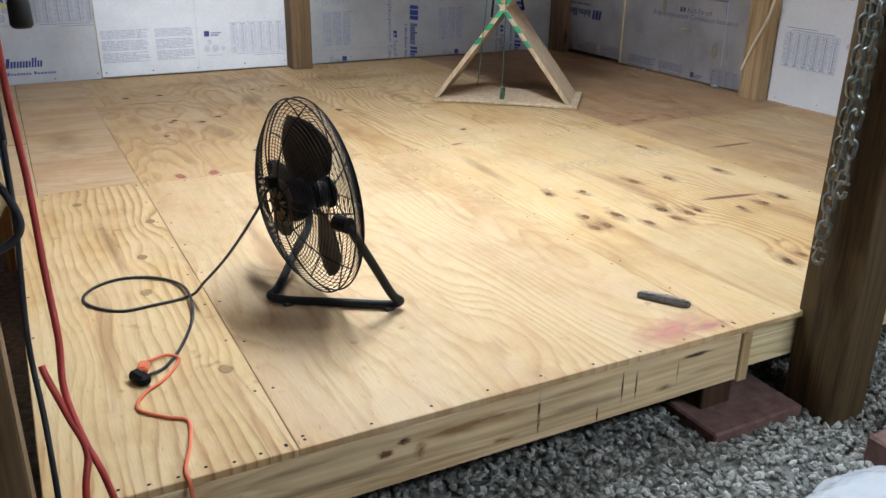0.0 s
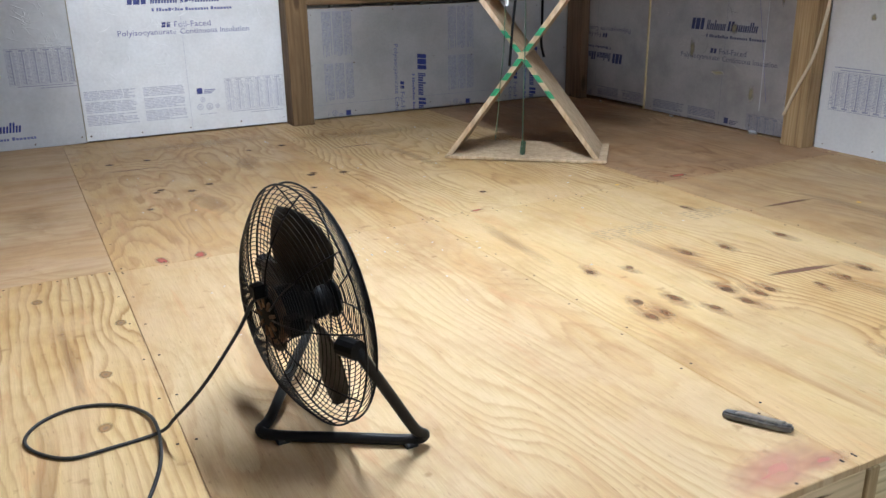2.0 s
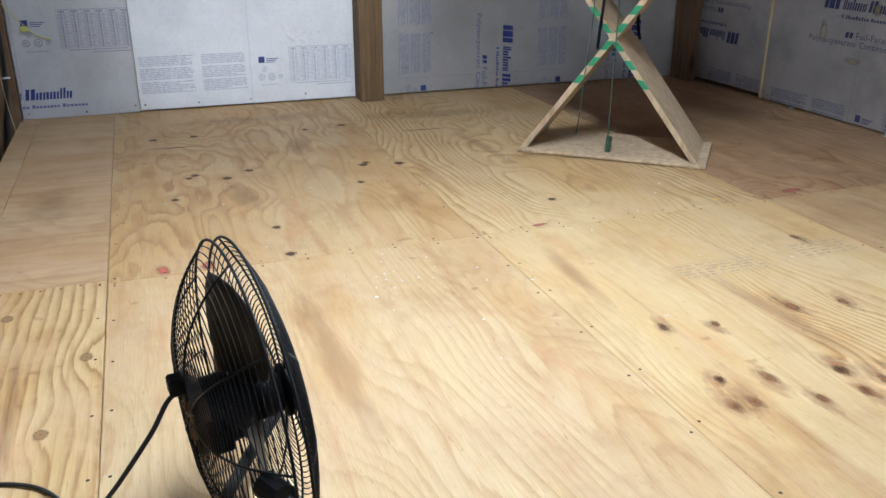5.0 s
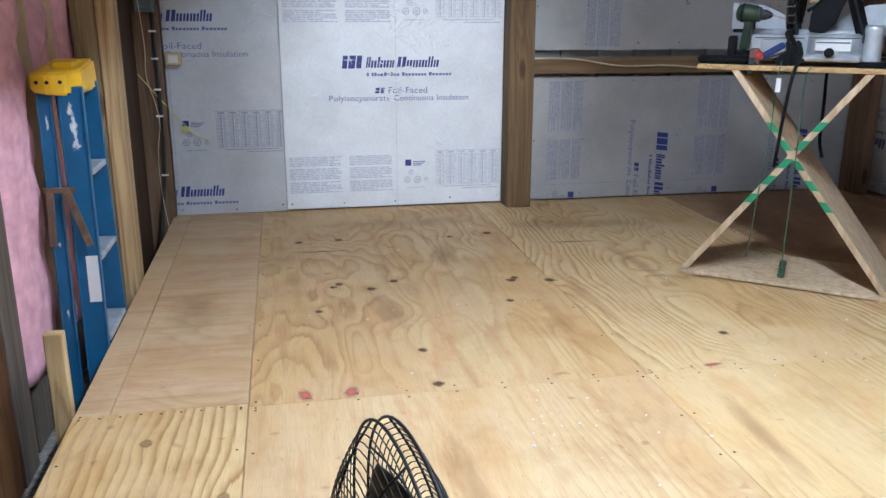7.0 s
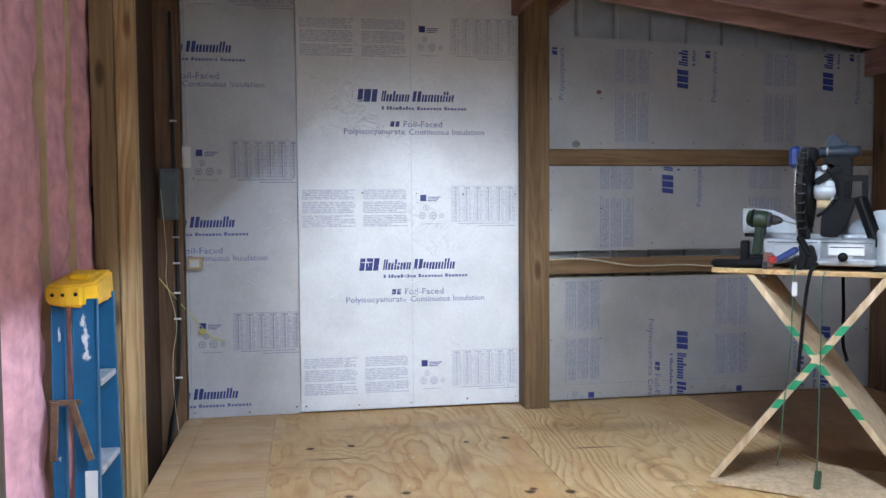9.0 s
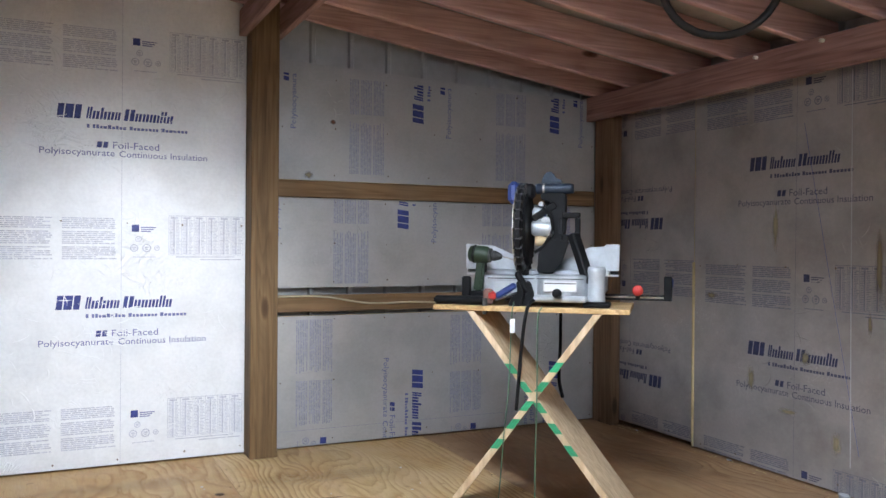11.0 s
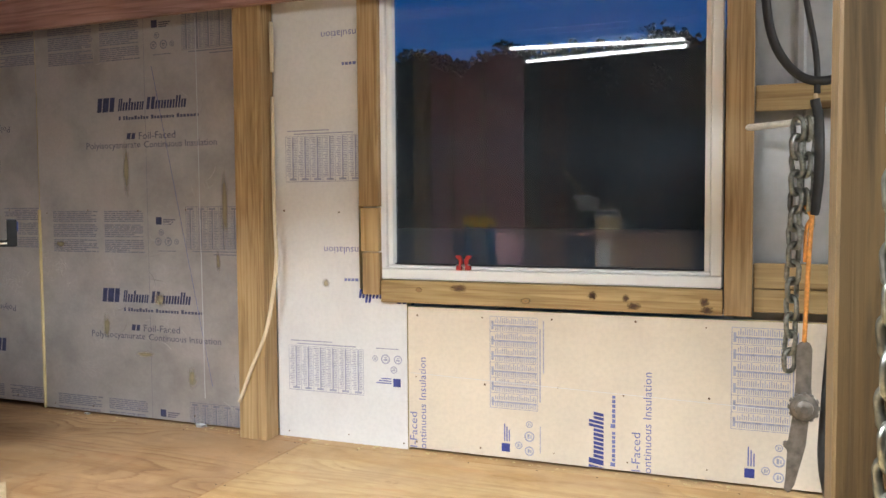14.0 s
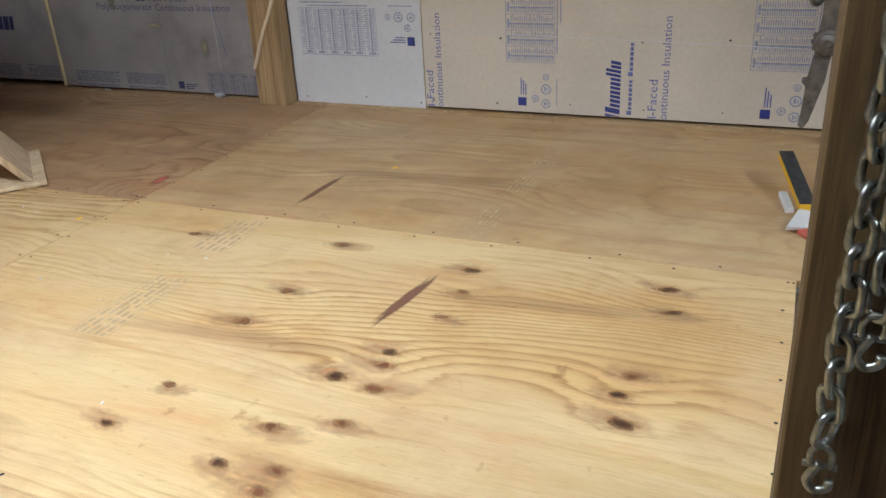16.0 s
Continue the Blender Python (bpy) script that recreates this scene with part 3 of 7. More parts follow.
def ribbed(length, height, m, name, label):
    """Corrugated metal sheet in x, z with ribs every 23 cm."""
    b = bmesh.new()
    xs = []
    x = 0.0
    while x < length:
        for dx, d in ((0.0, 0.0), (0.19, 0.0), (0.20, 0.018), (0.22, 0.018)):
            if x + dx <= length:
                xs.append((x + dx, d))
        x += 0.23
    xs.append((length, 0.0))
    lo = [b.verts.new((x, -d, 0)) for x, d in xs]
    hi = [b.verts.new((x, -d, height)) for x, d in xs]
    for i in range(len(xs) - 1):
        b.faces.new((lo[i], lo[i + 1], hi[i + 1], hi[i]))
    r = bmesh.ops.extrude_face_region(b, geom=list(b.faces))
    bmesh.ops.translate(b, vec=(0, 0.004, 0), verts=[v for v in r["geom"] if isinstance(v, bmesh.types.BMVert)])
    bmesh.ops.recalc_face_normals(b, faces=b.faces)
    bmesh.ops.transform(b, matrix=m, verts=b.verts)
    return solid(name, b, "steel_wall", label, "wall", kind="structure")


ribbed(4.8, 3.2, pose(-2.35, 0.235, -0.3), "wall_north", "grey ribbed metal siding behind the insulation boards")
ribbed(2.915, 3.0, pose(2.45, 0.24, -0.3, 0, 0, -90), "wall_east", "grey ribbed metal siding of the east wall")
ribbed(3.85, 3.0, pose(2.45, -4.15, -0.3, 0, 0, -90), "wall_east", "grey ribbed metal siding beside the window")
ribbed(1.35, 0.95, pose(2.45, -2.80, -0.3, 0, 0, -90), "wall_east", "grey ribbed metal siding below the window")
solid("wall_west", box(-2.36, -2.33, -8.0, 0.25, -0.3, 3.2), "fir_z", "dark brown plank wall of the west side", "wall", kind="structure")
solid("wall_south", box(-2.36, 2.6, -8.06, -8.0, -0.3, 3.2), "fir_z", "dark plank wall closing the far end", "wall", kind="structure")
rb = box(-2.5, 2.75, -8.1, 0.3, 0, 0.01)
for v in rb.verts:
    v.co.z += roof_z(v.co.x) + 0.145
solid("ceiling", rb, "roof", "metal roof sheets above the rafters", "roof", kind="structure")


# ---------------------------------------------------------------- posts, beams, rafters, girts
def post(name, x0, x1, y0, y1, z0, z1, label, mat="treated"):
    return solid(name, box(x0, x1, y0, y1, z0, z1, 0.004), mat, label, "post", kind="structure")


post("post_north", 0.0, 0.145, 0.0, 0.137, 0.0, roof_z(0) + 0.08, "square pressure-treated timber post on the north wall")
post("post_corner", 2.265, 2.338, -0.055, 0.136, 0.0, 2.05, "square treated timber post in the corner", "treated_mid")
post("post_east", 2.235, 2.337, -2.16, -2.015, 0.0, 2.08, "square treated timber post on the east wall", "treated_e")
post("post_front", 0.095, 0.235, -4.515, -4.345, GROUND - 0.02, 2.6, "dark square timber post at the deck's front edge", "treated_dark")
for x0 in (-0.041, 0.147):
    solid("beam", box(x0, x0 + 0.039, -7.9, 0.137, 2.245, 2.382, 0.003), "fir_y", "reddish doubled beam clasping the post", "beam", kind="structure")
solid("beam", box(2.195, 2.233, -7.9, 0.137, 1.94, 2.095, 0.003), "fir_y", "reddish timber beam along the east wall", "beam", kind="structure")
for y in (-1.306, -1.696, -2.042, -2.452):
    knob = thing("wire_knob", "small white ceramic wire knob on the beam", "wire knob", (2.1945, y, 2.072), "wire knobs on the beam")
    part("body", lathe([(0.009, 0.0), (0.010, 0.004), (0.007, 0.008), (0.007, 0.013), (0.010, 0.017), (0.008, 0.021)], 12, pose(0, 0, 0, 0, -90, 0)), "vinyl_white", knob, smooth=True)
    part("nail", rod((-0.020, 0, 0), (-0.024, 0, 0), 0.003, 6), "steel", knob)
ys = [0.08, -0.28, -0.70, -1.13, -1.56, -1.98]
while ys[-1] > -7.6:
    ys.append(ys[-1] - 0.42)
rafter = None
for y in ys:
    rb = box(-2.3, 2.6, -0.019, 0.019, 0.0, 0.14, 0.003)
    for v in rb.verts:
        v.co.z += roof_z(v.co.x)
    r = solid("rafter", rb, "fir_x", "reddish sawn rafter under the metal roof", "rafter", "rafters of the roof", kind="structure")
    r.location.y = y
for z0, z1 in ((0.757, 0.850), (1.394, 1.487)):
    solid("girt", box(0.147, 2.263, 0.132, 0.170, z0, z1, 0.003), "treated_x", "horizontal treated girt between insulation boards", "girt", "girts", kind="structure")


# ---------------------------------------------------------------- insulation boards and their print
def word_mesh(text):
    cu = bpy.data.curves.new("word", "FONT")
    cu.body, cu.resolution_u = text, 2
    ob = new("word", cu)
    me = bpy.data.meshes.new_from_object(ob.evaluated_get(bpy.context.evaluated_depsgraph_get()))
    bpy.data.objects.remove(ob)
    xs = [v.co.x for v in me.vertices]
    ys_ = [v.co.y for v in me.vertices]
    return me, min(xs), max(xs), min(ys_), max(ys_)


WORDS = {w: word_mesh(w) for w in ("Foil-Faced", "Polyisocyanurate", "Continuous Insulation")}
REPEAT = 0.947


def rect(b, s0, s1, t0, t1, mi):
    f = b.faces.new([b.verts.new((s, t, 0)) for s, t in ((s0, t0), (s1, t0), (s1, t1), (s0, t1))])
    f.material_index = mi


def word(b, text, s0, s1, t0, t1, mi):
    me, x0, x1, y0, y1 = WORDS[text]
    at = len(b.verts)
    nf = len(b.faces)
    b.from_mesh(me)
    b.verts.ensure_lookup_table()
    b.faces.ensure_lookup_table()
    for v in b.verts[at:]:
        v.co = (s0 + (v.co.x - x0) / (x1 - x0) * (s1 - s0), t0 + (v.co.y - y0) / (y1 - y0) * (t1 - t0), 0)
    for f in b.faces[nf:]:
        f.material_index = mi


def slanted(b, s0, s1, t0, t1, mi, lean=0.16):
    d = lean * (t1 - t0)
    f = b.faces.new([b.verts.new((s, t, 0)) for s, t in ((s0, t0), (s1, t0), (s1 + d, t1), (s0 + d, t1))])
    f.material_index = mi


def ringed(b, s0, t0, r, mi):
    """A small round seal: a ring with two bars in it."""
    for k in range(14):
        a0, a1 = 2 * math.pi * k / 14, 2 * math.pi * (k + 1) / 14
        f = b.faces.new([b.verts.new((s0 + q * math.cos(a), t0 + q * math.sin(a), 0)) for q, a in ((r, a0), (r, a1), (r * 0.72, a1), (r * 0.72, a0))])
        f.material_index = mi
    rect(b, s0 - r * 0.45, s0 + r * 0.45, t0 - r * 0.05, t0 + r * 0.35, mi)
    rect(b, s0 - r * 0.35, s0 + r * 0.3, t0 - r * 0.45, t0 - r * 0.2, mi)


def print_repeat(b):
    """One repeat of the facer's print: emblem, name bars, words, text blocks, seals and table."""
    rnd = random.Random(4)
    for s0, s1 in ((0.333, 0.361), (0.367, 0.405), (0.411, 0.440)):     # the emblem, as a slanted block with two slits
        slanted(b, s0, s1, 0.800, 0.870, 0, 0.12)
    s = 0.466
    for k, w in enumerate((0.022, 0.030, 0.029, 0.029, 0.024, 0.047, 0.030, 0.029, 0.029, 0.011, 0.011, 0.011, 0.028)):
        hi = 0.862 if k in (0, 5, 10, 11) else 0.843
        if w < 0.015:
            slanted(b, s, s + w, 0.803, hi, 0)
        else:                                                # the maker's name, as plain upright bars
            slanted(b, s, s + w * 0.40, 0.803, 0.862 if k == 2 else hi, 0)
            slanted(b, s + w * 0.56, s + w, 0.803, hi, 0)
        s += w + 0.0055 + (0.014 if k == 4 else 0)
    s = 0.470
    for n in (1, 9, 8, 7):
        for k in range(n):
            w = rnd.uniform(0.011, 0.017)
            rect(b, s, s + w, 0.757, 0.770 + (0.006 if k == 0 or rnd.random() < 0.25 else 0), 1)
            s += w + 0.0042
        s += 0.011
    slanted(b, 0.515, 0.538, 0.662, 0.692, 0)
    slanted(b, 0.545, 0.566, 0.662, 0.692, 0)
    word(b, "Foil-Faced", 0.592, 0.813, 0.660, 0.694, 1)
    word(b, "Polyisocyanurate", 0.258, 0.600, 0.610, 0.652, 1)
    word(b, "Continuous Insulation", 0.622, 1.053, 0.618, 0.650, 1)
    for s0, s1, n in ((0.02, 0.318, 22), (0.36, 0.613, 22)):
        for k in range(n):
            if k in (6, 14):
                continue
            t, s, end = 0.31 - k * 0.0096, s0, s1 - (rnd.uniform(0.0, 0.10) if rnd.random() < 0.3 else rnd.uniform(0, 0.012))
            while s < end - 0.01:
                w = min(end - s, rnd.uniform(0.02, 0.07))
                rect(b, s, s + w, t - 0.0058, t, 2)
                s += w + 0.005
    rect(b, 0.683, 0.718, 0.243, 0.279, 0)
    for k in range(3):
        rect(b, 0.727, 0.80 - 0.012 * k, 0.263 - k * 0.010, 0.268 - k * 0.010, 1)
    for s0, t0, r in ((0.715, 0.205, 0.016), (0.695, 0.160, 0.020), (0.755, 0.160, 0.022), (0.805, 0.160, 0.014)):
        ringed(b, s0, t0, r, 2)
    rect(b, 0.69, 0.80, 0.112, 0.116, 2)
    for k in range(23):                                      # the table: rows of small figures between thin rules
        t = 0.306 - k * 0.0078
        for c in range(6):
            s0 = 0.868 + c * 0.0635
            rect(b, s0, s0 + rnd.uniform(0.018, 0.026), t - 0.0036, t, 2)
            rect(b, s0 + 0.030, s0 + 0.030 + rnd.uniform(0.014, 0.026), t - 0.0036, t, 2)
    for k in range(7):
        s = 0.862 + k * 0.0635
        rect(b, s, s + 0.0022, 0.126, 0.329, 2)
        if k < 6:
            rect(b, s + 0.024, s + 0.031, 0.128, 0.318, 2)
            rect(b, s + 0.010, s + 0.046, 0.312, 0.322, 2)
    rect(b, 0.862, 1.243, 0.326, 0.329, 2)
    rect(b, 0.862, 1.243, 0.124, 0.126, 2)
    rect(b, 0.90, 1.20, 0.112, 0.117, 2)
    rect(b, 1.02, 1.235, 0.098, 0.103, 2)
    rect(b, 0.633, 0.6352, 0.0, REPEAT, 3)


_b = bmesh.new()
print_repeat(_b)
PRINT = bpy.data.meshes.new("print_repeat")
_b.to_mesh(PRINT)
_b.free()


def board(label, frame_m, w, h, mat, turn, su, tv, ks, inks=("ink", "ink_pale", "ink_grey", "ink_grey"), top=None, thick=0.045, edge="foam", notch=None):
    """An insulation board in u, v of its wall, with the print turned and shifted; top: its upper edge's height at the far end."""
    ob = thing("insulation_board", label, "insulation board", group="insulation boards", kind="structure")
    ob.matrix_basis = frame_m
    b = bmesh.new()
    htop = h if top is None else top
    out = [(0, 0), (w, 0), (w, htop), (0, h)]
    if notch:
        out = [(0, 0), (w, 0), (w, notch[1]), (notch[0], notch[1]), (notch[0], h), (0, h)]
    fr = [b.verts.new((u, v, 0)) for u, v in out]
    bk = [b.verts.new((u, v, -thick)) for u, v in out]
    b.faces.new(fr)
    b.faces.new(bk[::-1])
    for i in range(len(out)):
        j = (i + 1) % len(out)
        f = b.faces.new((fr[i], bk[i], bk[j], fr[j]))
        f.material_index = 1
    bmesh.ops.recalc_face_normals(b, faces=b.faces)
    part("panel", b, [mat, edge], ob)
    b = bmesh.new()
    for k in ks:
        n0 = len(b.verts)
        b.from_mesh(PRINT)
        b.verts.ensure_lookup_table()
        for v in b.verts[n0:]:
            s, t = v.co.x, v.co.y + k * REPEAT
            v.co = {0: (su + s, tv + t, 0), 180: (su - s, tv - t, 0), 90: (su - t, tv + s, 0), -90: (su + t, tv - s, 0)}[turn]
    for co, no in (((0.002, 0, 0), (-1, 0, 0)), ((w - 0.002, 0, 0), (1, 0, 0)), ((0, 0.002, 0), (0, -1, 0)), ((0, min(h, htop) - 0.002, 0), (0, 1, 0))):
        bmesh.ops.bisect_plane(b, geom=list(b.verts) + list(b.edges) + list(b.faces), plane_co=co, plane_no=no, clear_outer=True)
    if notch:
        bad = [f for f in b.faces if f.calc_center_median().x > notch[0] and f.calc_center_median().y > notch[1] + 0.022]
        bmesh.ops.delete(b, geom=bad, context="FACES")
    for f in b.faces:
        f.normal_update()
        if f.normal.z < 0:
            f.normal_flip()
    bmesh.ops.translate(b, vec=(0, 0, 0.0012), verts=b.verts)
    part("print", b, list(inks), ob, "blue printed lettering")
    r = random.Random(int(w * 1000 + h))
    b = bmesh.new()
    for k in range(int(w / 0.3) + 1):
        for v in (0.03, min(h, htop) - 0.03, min(h, htop) * 0.5):
            u = min(w - 0.02, 0.02 + k * 0.3 + r.uniform(0, 0.05))
            if not notch or v < 0.1 or u < notch[0] - 0.01:
                bmesh.ops.create_circle(b, cap_ends=True, segments=8, radius=r.uniform(0.003, 0.0055), matrix=Matrix.Translation((u, v + r.uniform(-0.01, 0.01), 0.0016)))
    tagged(part("fastener_heads", b, "rust", ob), kind="stuff")
    return ob


def on_north(x, z, y=NY):
    return Matrix(((1, 0, 0, x), (0, 0, -1, y), (0, 1, 0, z), (0, 0, 0, 1)))


def on_east(y, z, x=EX):
    return Matrix(((0, 0, -1, x), (-1, 0, 0, y), (0, 1, 0, z), (0, 0, 0, 1)))


DIM = ("ink_dull", "ink_dim", "ink_wash", "ink_wash")
MID = ("ink", "ink_pale", "ink_mid", "ink_mid")
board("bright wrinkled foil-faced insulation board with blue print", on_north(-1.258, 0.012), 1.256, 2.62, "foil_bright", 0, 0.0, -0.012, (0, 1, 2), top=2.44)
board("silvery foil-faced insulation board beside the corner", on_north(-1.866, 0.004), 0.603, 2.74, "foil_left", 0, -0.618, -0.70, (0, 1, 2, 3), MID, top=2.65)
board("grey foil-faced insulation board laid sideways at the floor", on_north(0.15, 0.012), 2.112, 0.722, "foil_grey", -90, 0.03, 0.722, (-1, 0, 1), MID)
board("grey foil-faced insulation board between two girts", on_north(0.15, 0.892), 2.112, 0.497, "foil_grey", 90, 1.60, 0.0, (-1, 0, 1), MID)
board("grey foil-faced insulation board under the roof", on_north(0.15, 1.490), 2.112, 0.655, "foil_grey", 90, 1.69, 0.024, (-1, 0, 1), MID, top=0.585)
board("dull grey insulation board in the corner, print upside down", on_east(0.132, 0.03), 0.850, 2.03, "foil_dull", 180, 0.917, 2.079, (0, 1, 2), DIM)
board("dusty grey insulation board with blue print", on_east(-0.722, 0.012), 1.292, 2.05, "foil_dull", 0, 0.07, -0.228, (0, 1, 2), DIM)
board("white-faced insulation board notched round the window, print upside down", on_east(-2.162, 0.0), 0.652, 2.07, "facer_white", 180, 1.302, 0.549, (-2, -1, 0, 1), MID, notch=(0.425, 0.671))
board("tan-faced insulation board laid sideways below the window", on_east(-2.818, 0.012), 2.2, 0.612, "facer_tan", 90, 1.647, -0.657, (-1, 0, 1), MID)


# creases, glue stains and torn foil on the east boards


def blotch(plane, ru, rv, mat):
    ob = solid("glue_stain", disc(), mat, "dried yellowish smear on a board's foil", "stain", "smears on the boards")
    ob.matrix_basis = plane @ pose(0, 0, 0.0012) @ Matrix.Diagonal((ru, rv, 1, 1))


for i, (y, z, ru, rv) in enumerate(((-1.881, 1.054, 0.02, 0.16), (-1.489, 0.606, 0.03, 0.035), (-1.15, 0.46, 0.025, 0.06), (-1.672, 0.231, 0.025, 0.05), (-0.86, 0.872, 0.04, 0.02), (-1.39, 0.33, 0.05, 0.015), (-1.839, 0.80, 0.012, 0.05), (-1.30, 1.25, 0.02, 0.12))):
    blotch(on_east(y, z, EX - 0.001), ru * 1.5, rv * 1.5, "stain")
blotch(on_east(-2.418, 0.714, EX - 0.001), 0.026, 0.026, "stain")
blotch(on_north(0.485, 1.82, NY - 0.001), 0.022, 0.018, "burn")
blotch(on_north(0.345, 1.518, NY - 0.001), 0.04, 0.03, "stain")


def crinkles(plane, w, h, count, seed, mat):
    """Short raised creases in the foil, in loose clusters."""
    r = random.Random(seed)
    b = bmesh.new()
    spots = [(r.uniform(0.08, w - 0.08), r.uniform(0.1, h - 0.1)) for _ in range(max(3, count // 5))]
    for k in range(count):
        cx, cy = spots[k % len(spots)]
        x, y = cx + r.gauss(0, 0.05), cy + r.gauss(0, 0.05)
        if not (0.03 < x < w - 0.03 and 0.03 < y < h - 0.03):
            continue
        a, ln, wd, bend = r.gauss(-0.5, 0.5), r.uniform(0.02, 0.11), r.uniform(0.0014, 0.0045), r.uniform(-0.8, 0.8)
        lo, mid_, hi = [], [], []
        for q in range(7):
            f = q / 6
            dx, dy = math.cos(a + bend * f), math.sin(a + bend * f)
            px, py = x + ln * f * dx, y + ln * f * dy
            t = wd * math.sin(math.pi * (0.04 + 0.92 * f))
            lo.append(b.verts.new((px + dy * t, py - dx * t, 0.0)))
            mid_.append(b.verts.new((px, py, t * 0.9)))
            hi.append(b.verts.new((px - dy * t, py + dx * t, 0.0)))
        for q in range(6):
            b.faces.new((lo[q], lo[q + 1], mid_[q + 1], mid_[q]))
            b.faces.new((mid_[q], mid_[q + 1], hi[q + 1], hi[q]))
    ob = solid("foil_creases", b, mat, "short raised creases in the foil facer", "crease", kind="structure", smooth=True)
    ob.matrix_basis = plane @ pose(0, 0, 0.0004)


crinkles(on_north(-1.258, 0.012), 1.25, 2.3, 330, 5, "foil_bright")
crinkles(on_north(-1.866, 0.004), 0.6, 2.5, 120, 6, "foil_left")
crinkles(on_north(0.15, 0.012), 2.1, 0.72, 30, 7, "foil_grey")
crinkles(on_north(0.15, 0.892), 2.1, 0.49, 20, 8, "foil_grey")
crinkles(on_north(0.15, 1.49), 2.1, 0.58, 24, 9, "foil_grey")
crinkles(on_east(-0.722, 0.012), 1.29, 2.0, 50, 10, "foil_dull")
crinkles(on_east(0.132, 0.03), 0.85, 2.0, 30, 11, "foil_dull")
solid("foil_crease", tube([(EX - 0.001, -1.734, 1.95), (EX - 0.001, -1.738, 1.1), (EX - 0.001, -1.745, 0.14)], 0.0022, 6), "foil_left", "shiny raised crease down the foil facer", "crease", kind="structure")
solid("foil_crease", tube([(EX - 0.001, -1.47, 1.74), (EX - 0.001, -1.79, 0.2)], 0.0012, 5), "ink_pale", "thin blue chalk line slanting down a board", "chalk line", kind="structure")
solid("foil_crease", tube([(EX - 0.001, -2.83, 0.338), (EX - 0.001, -3.6, 0.318), (EX - 0.001, -4.30, 0.301)], 0.0016, 6), "facer_white", "pale raised crease across the tan facer", "crease", kind="structure")
solid("foam_edge", wobbled(box(2.325, 2.3385, -0.731, -0.719, 0.01, 1.05, 0.002), 0.004, 5), "foam", "ragged yellow foam edge at a board joint", "foam", kind="structure")
for y, z, s in ((-1.73, 0.0, 0.024), (-1.02, 0.0, 0.014), (-0.25, 0.0, 0.012), (-1.98, 0.0, 0.012)):
    b = bmesh.new()
    bmesh.ops.create_icosphere(b, subdivisions=2, radius=s)
    wobbled(b, s * 0.9, 60.0, y)
    bmesh.ops.scale(b, vec=(0.5, 1.3, 0.45), verts=b.verts)
    bmesh.ops.translate(b, vec=(2.322, y, s * 0.35), verts=b.verts)
    solid("torn_foil", b, "foil_left", "crumpled scrap of torn foil at the wall's foot", "foil scrap", "torn foil scraps")

# ---------------------------------------------------------------- plywood deck
deck = thing("deck_floor", "worn pine plywood floor sheets with knots and seams", "floor", kind="structure")


def value_noise(x, y, seed):
    """Smooth noise between -1 and 1 on a random lattice."""
    tab = np.random.default_rng(seed).random((64, 64)) * 2 - 1
    xi, yi = np.floor(x).astype(int), np.floor(y).astype(int)
    fx, fy = x - xi, y - yi
    fx, fy = fx * fx * fx * (fx * (fx * 6 - 15) + 10), fy * fy * fy * (fy * (fy * 6 - 15) + 10)
    a, b_ = tab[xi % 64, yi % 64], tab[(xi + 1) % 64, yi % 64]
    c, d = tab[xi % 64, (yi + 1) % 64], tab[(xi + 1) % 64, (yi + 1) % 64]
    return (a * (1 - fx) + b_ * fx) * (1 - fy) + (c * (1 - fx) + d * fx) * fy


# knots of the sheets: straight-grained sheets, flame-grained sheets, pale ones
KNOTS = [(0.754, -3.615), (0.873, -3.592), (0.622, -3.611), (0.308, -3.600), (0.323, -3.503), (0.444, -3.567), (0.393, -3.579), (0.186, -3.593), (0.132, -3.471), (0.026, -3.553), (-0.030, -3.556),
         (0.011, -3.442), (0.351, -4.085), (0.513, -4.074), (0.441, -4.059), (0.800, -4.107), (0.910, -4.083), (0.187, -3.190), (0.626, -3.193), (0.461, -3.177), (0.921, -3.191), (0.866, -2.717), (0.038, -3.159)]
KNOTS_FLAME = [(-1.16, -1.574), (-1.063, -1.254), (-1.09, -1.29), (-0.934, -1.339), (-0.833, -1.252), (-0.313, -1.299), (-0.335, -1.33), (-0.408, -1.581), (-0.833, -2.016), (-0.829, -2.287), (-0.457, -0.583), (-0.25, -0.545),
               (-1.213, -0.561), (-1.018, -0.545), (0.251, -2.057), (-0.173, -1.358)]
KNOTS_PALE = [(-1.523, -3.147), (-1.443, -2.811), (-1.659, -2.51), (-1.457, -3.969), (-1.556, -3.431)]


def stations(a, b_, step):
    n = max(2, int((b_ - a) / step))
    return np.array([a, a + 0.002] + [a + (b_ - a) * k / n for k in range(1, n)] + [b_ - 0.002, b_])


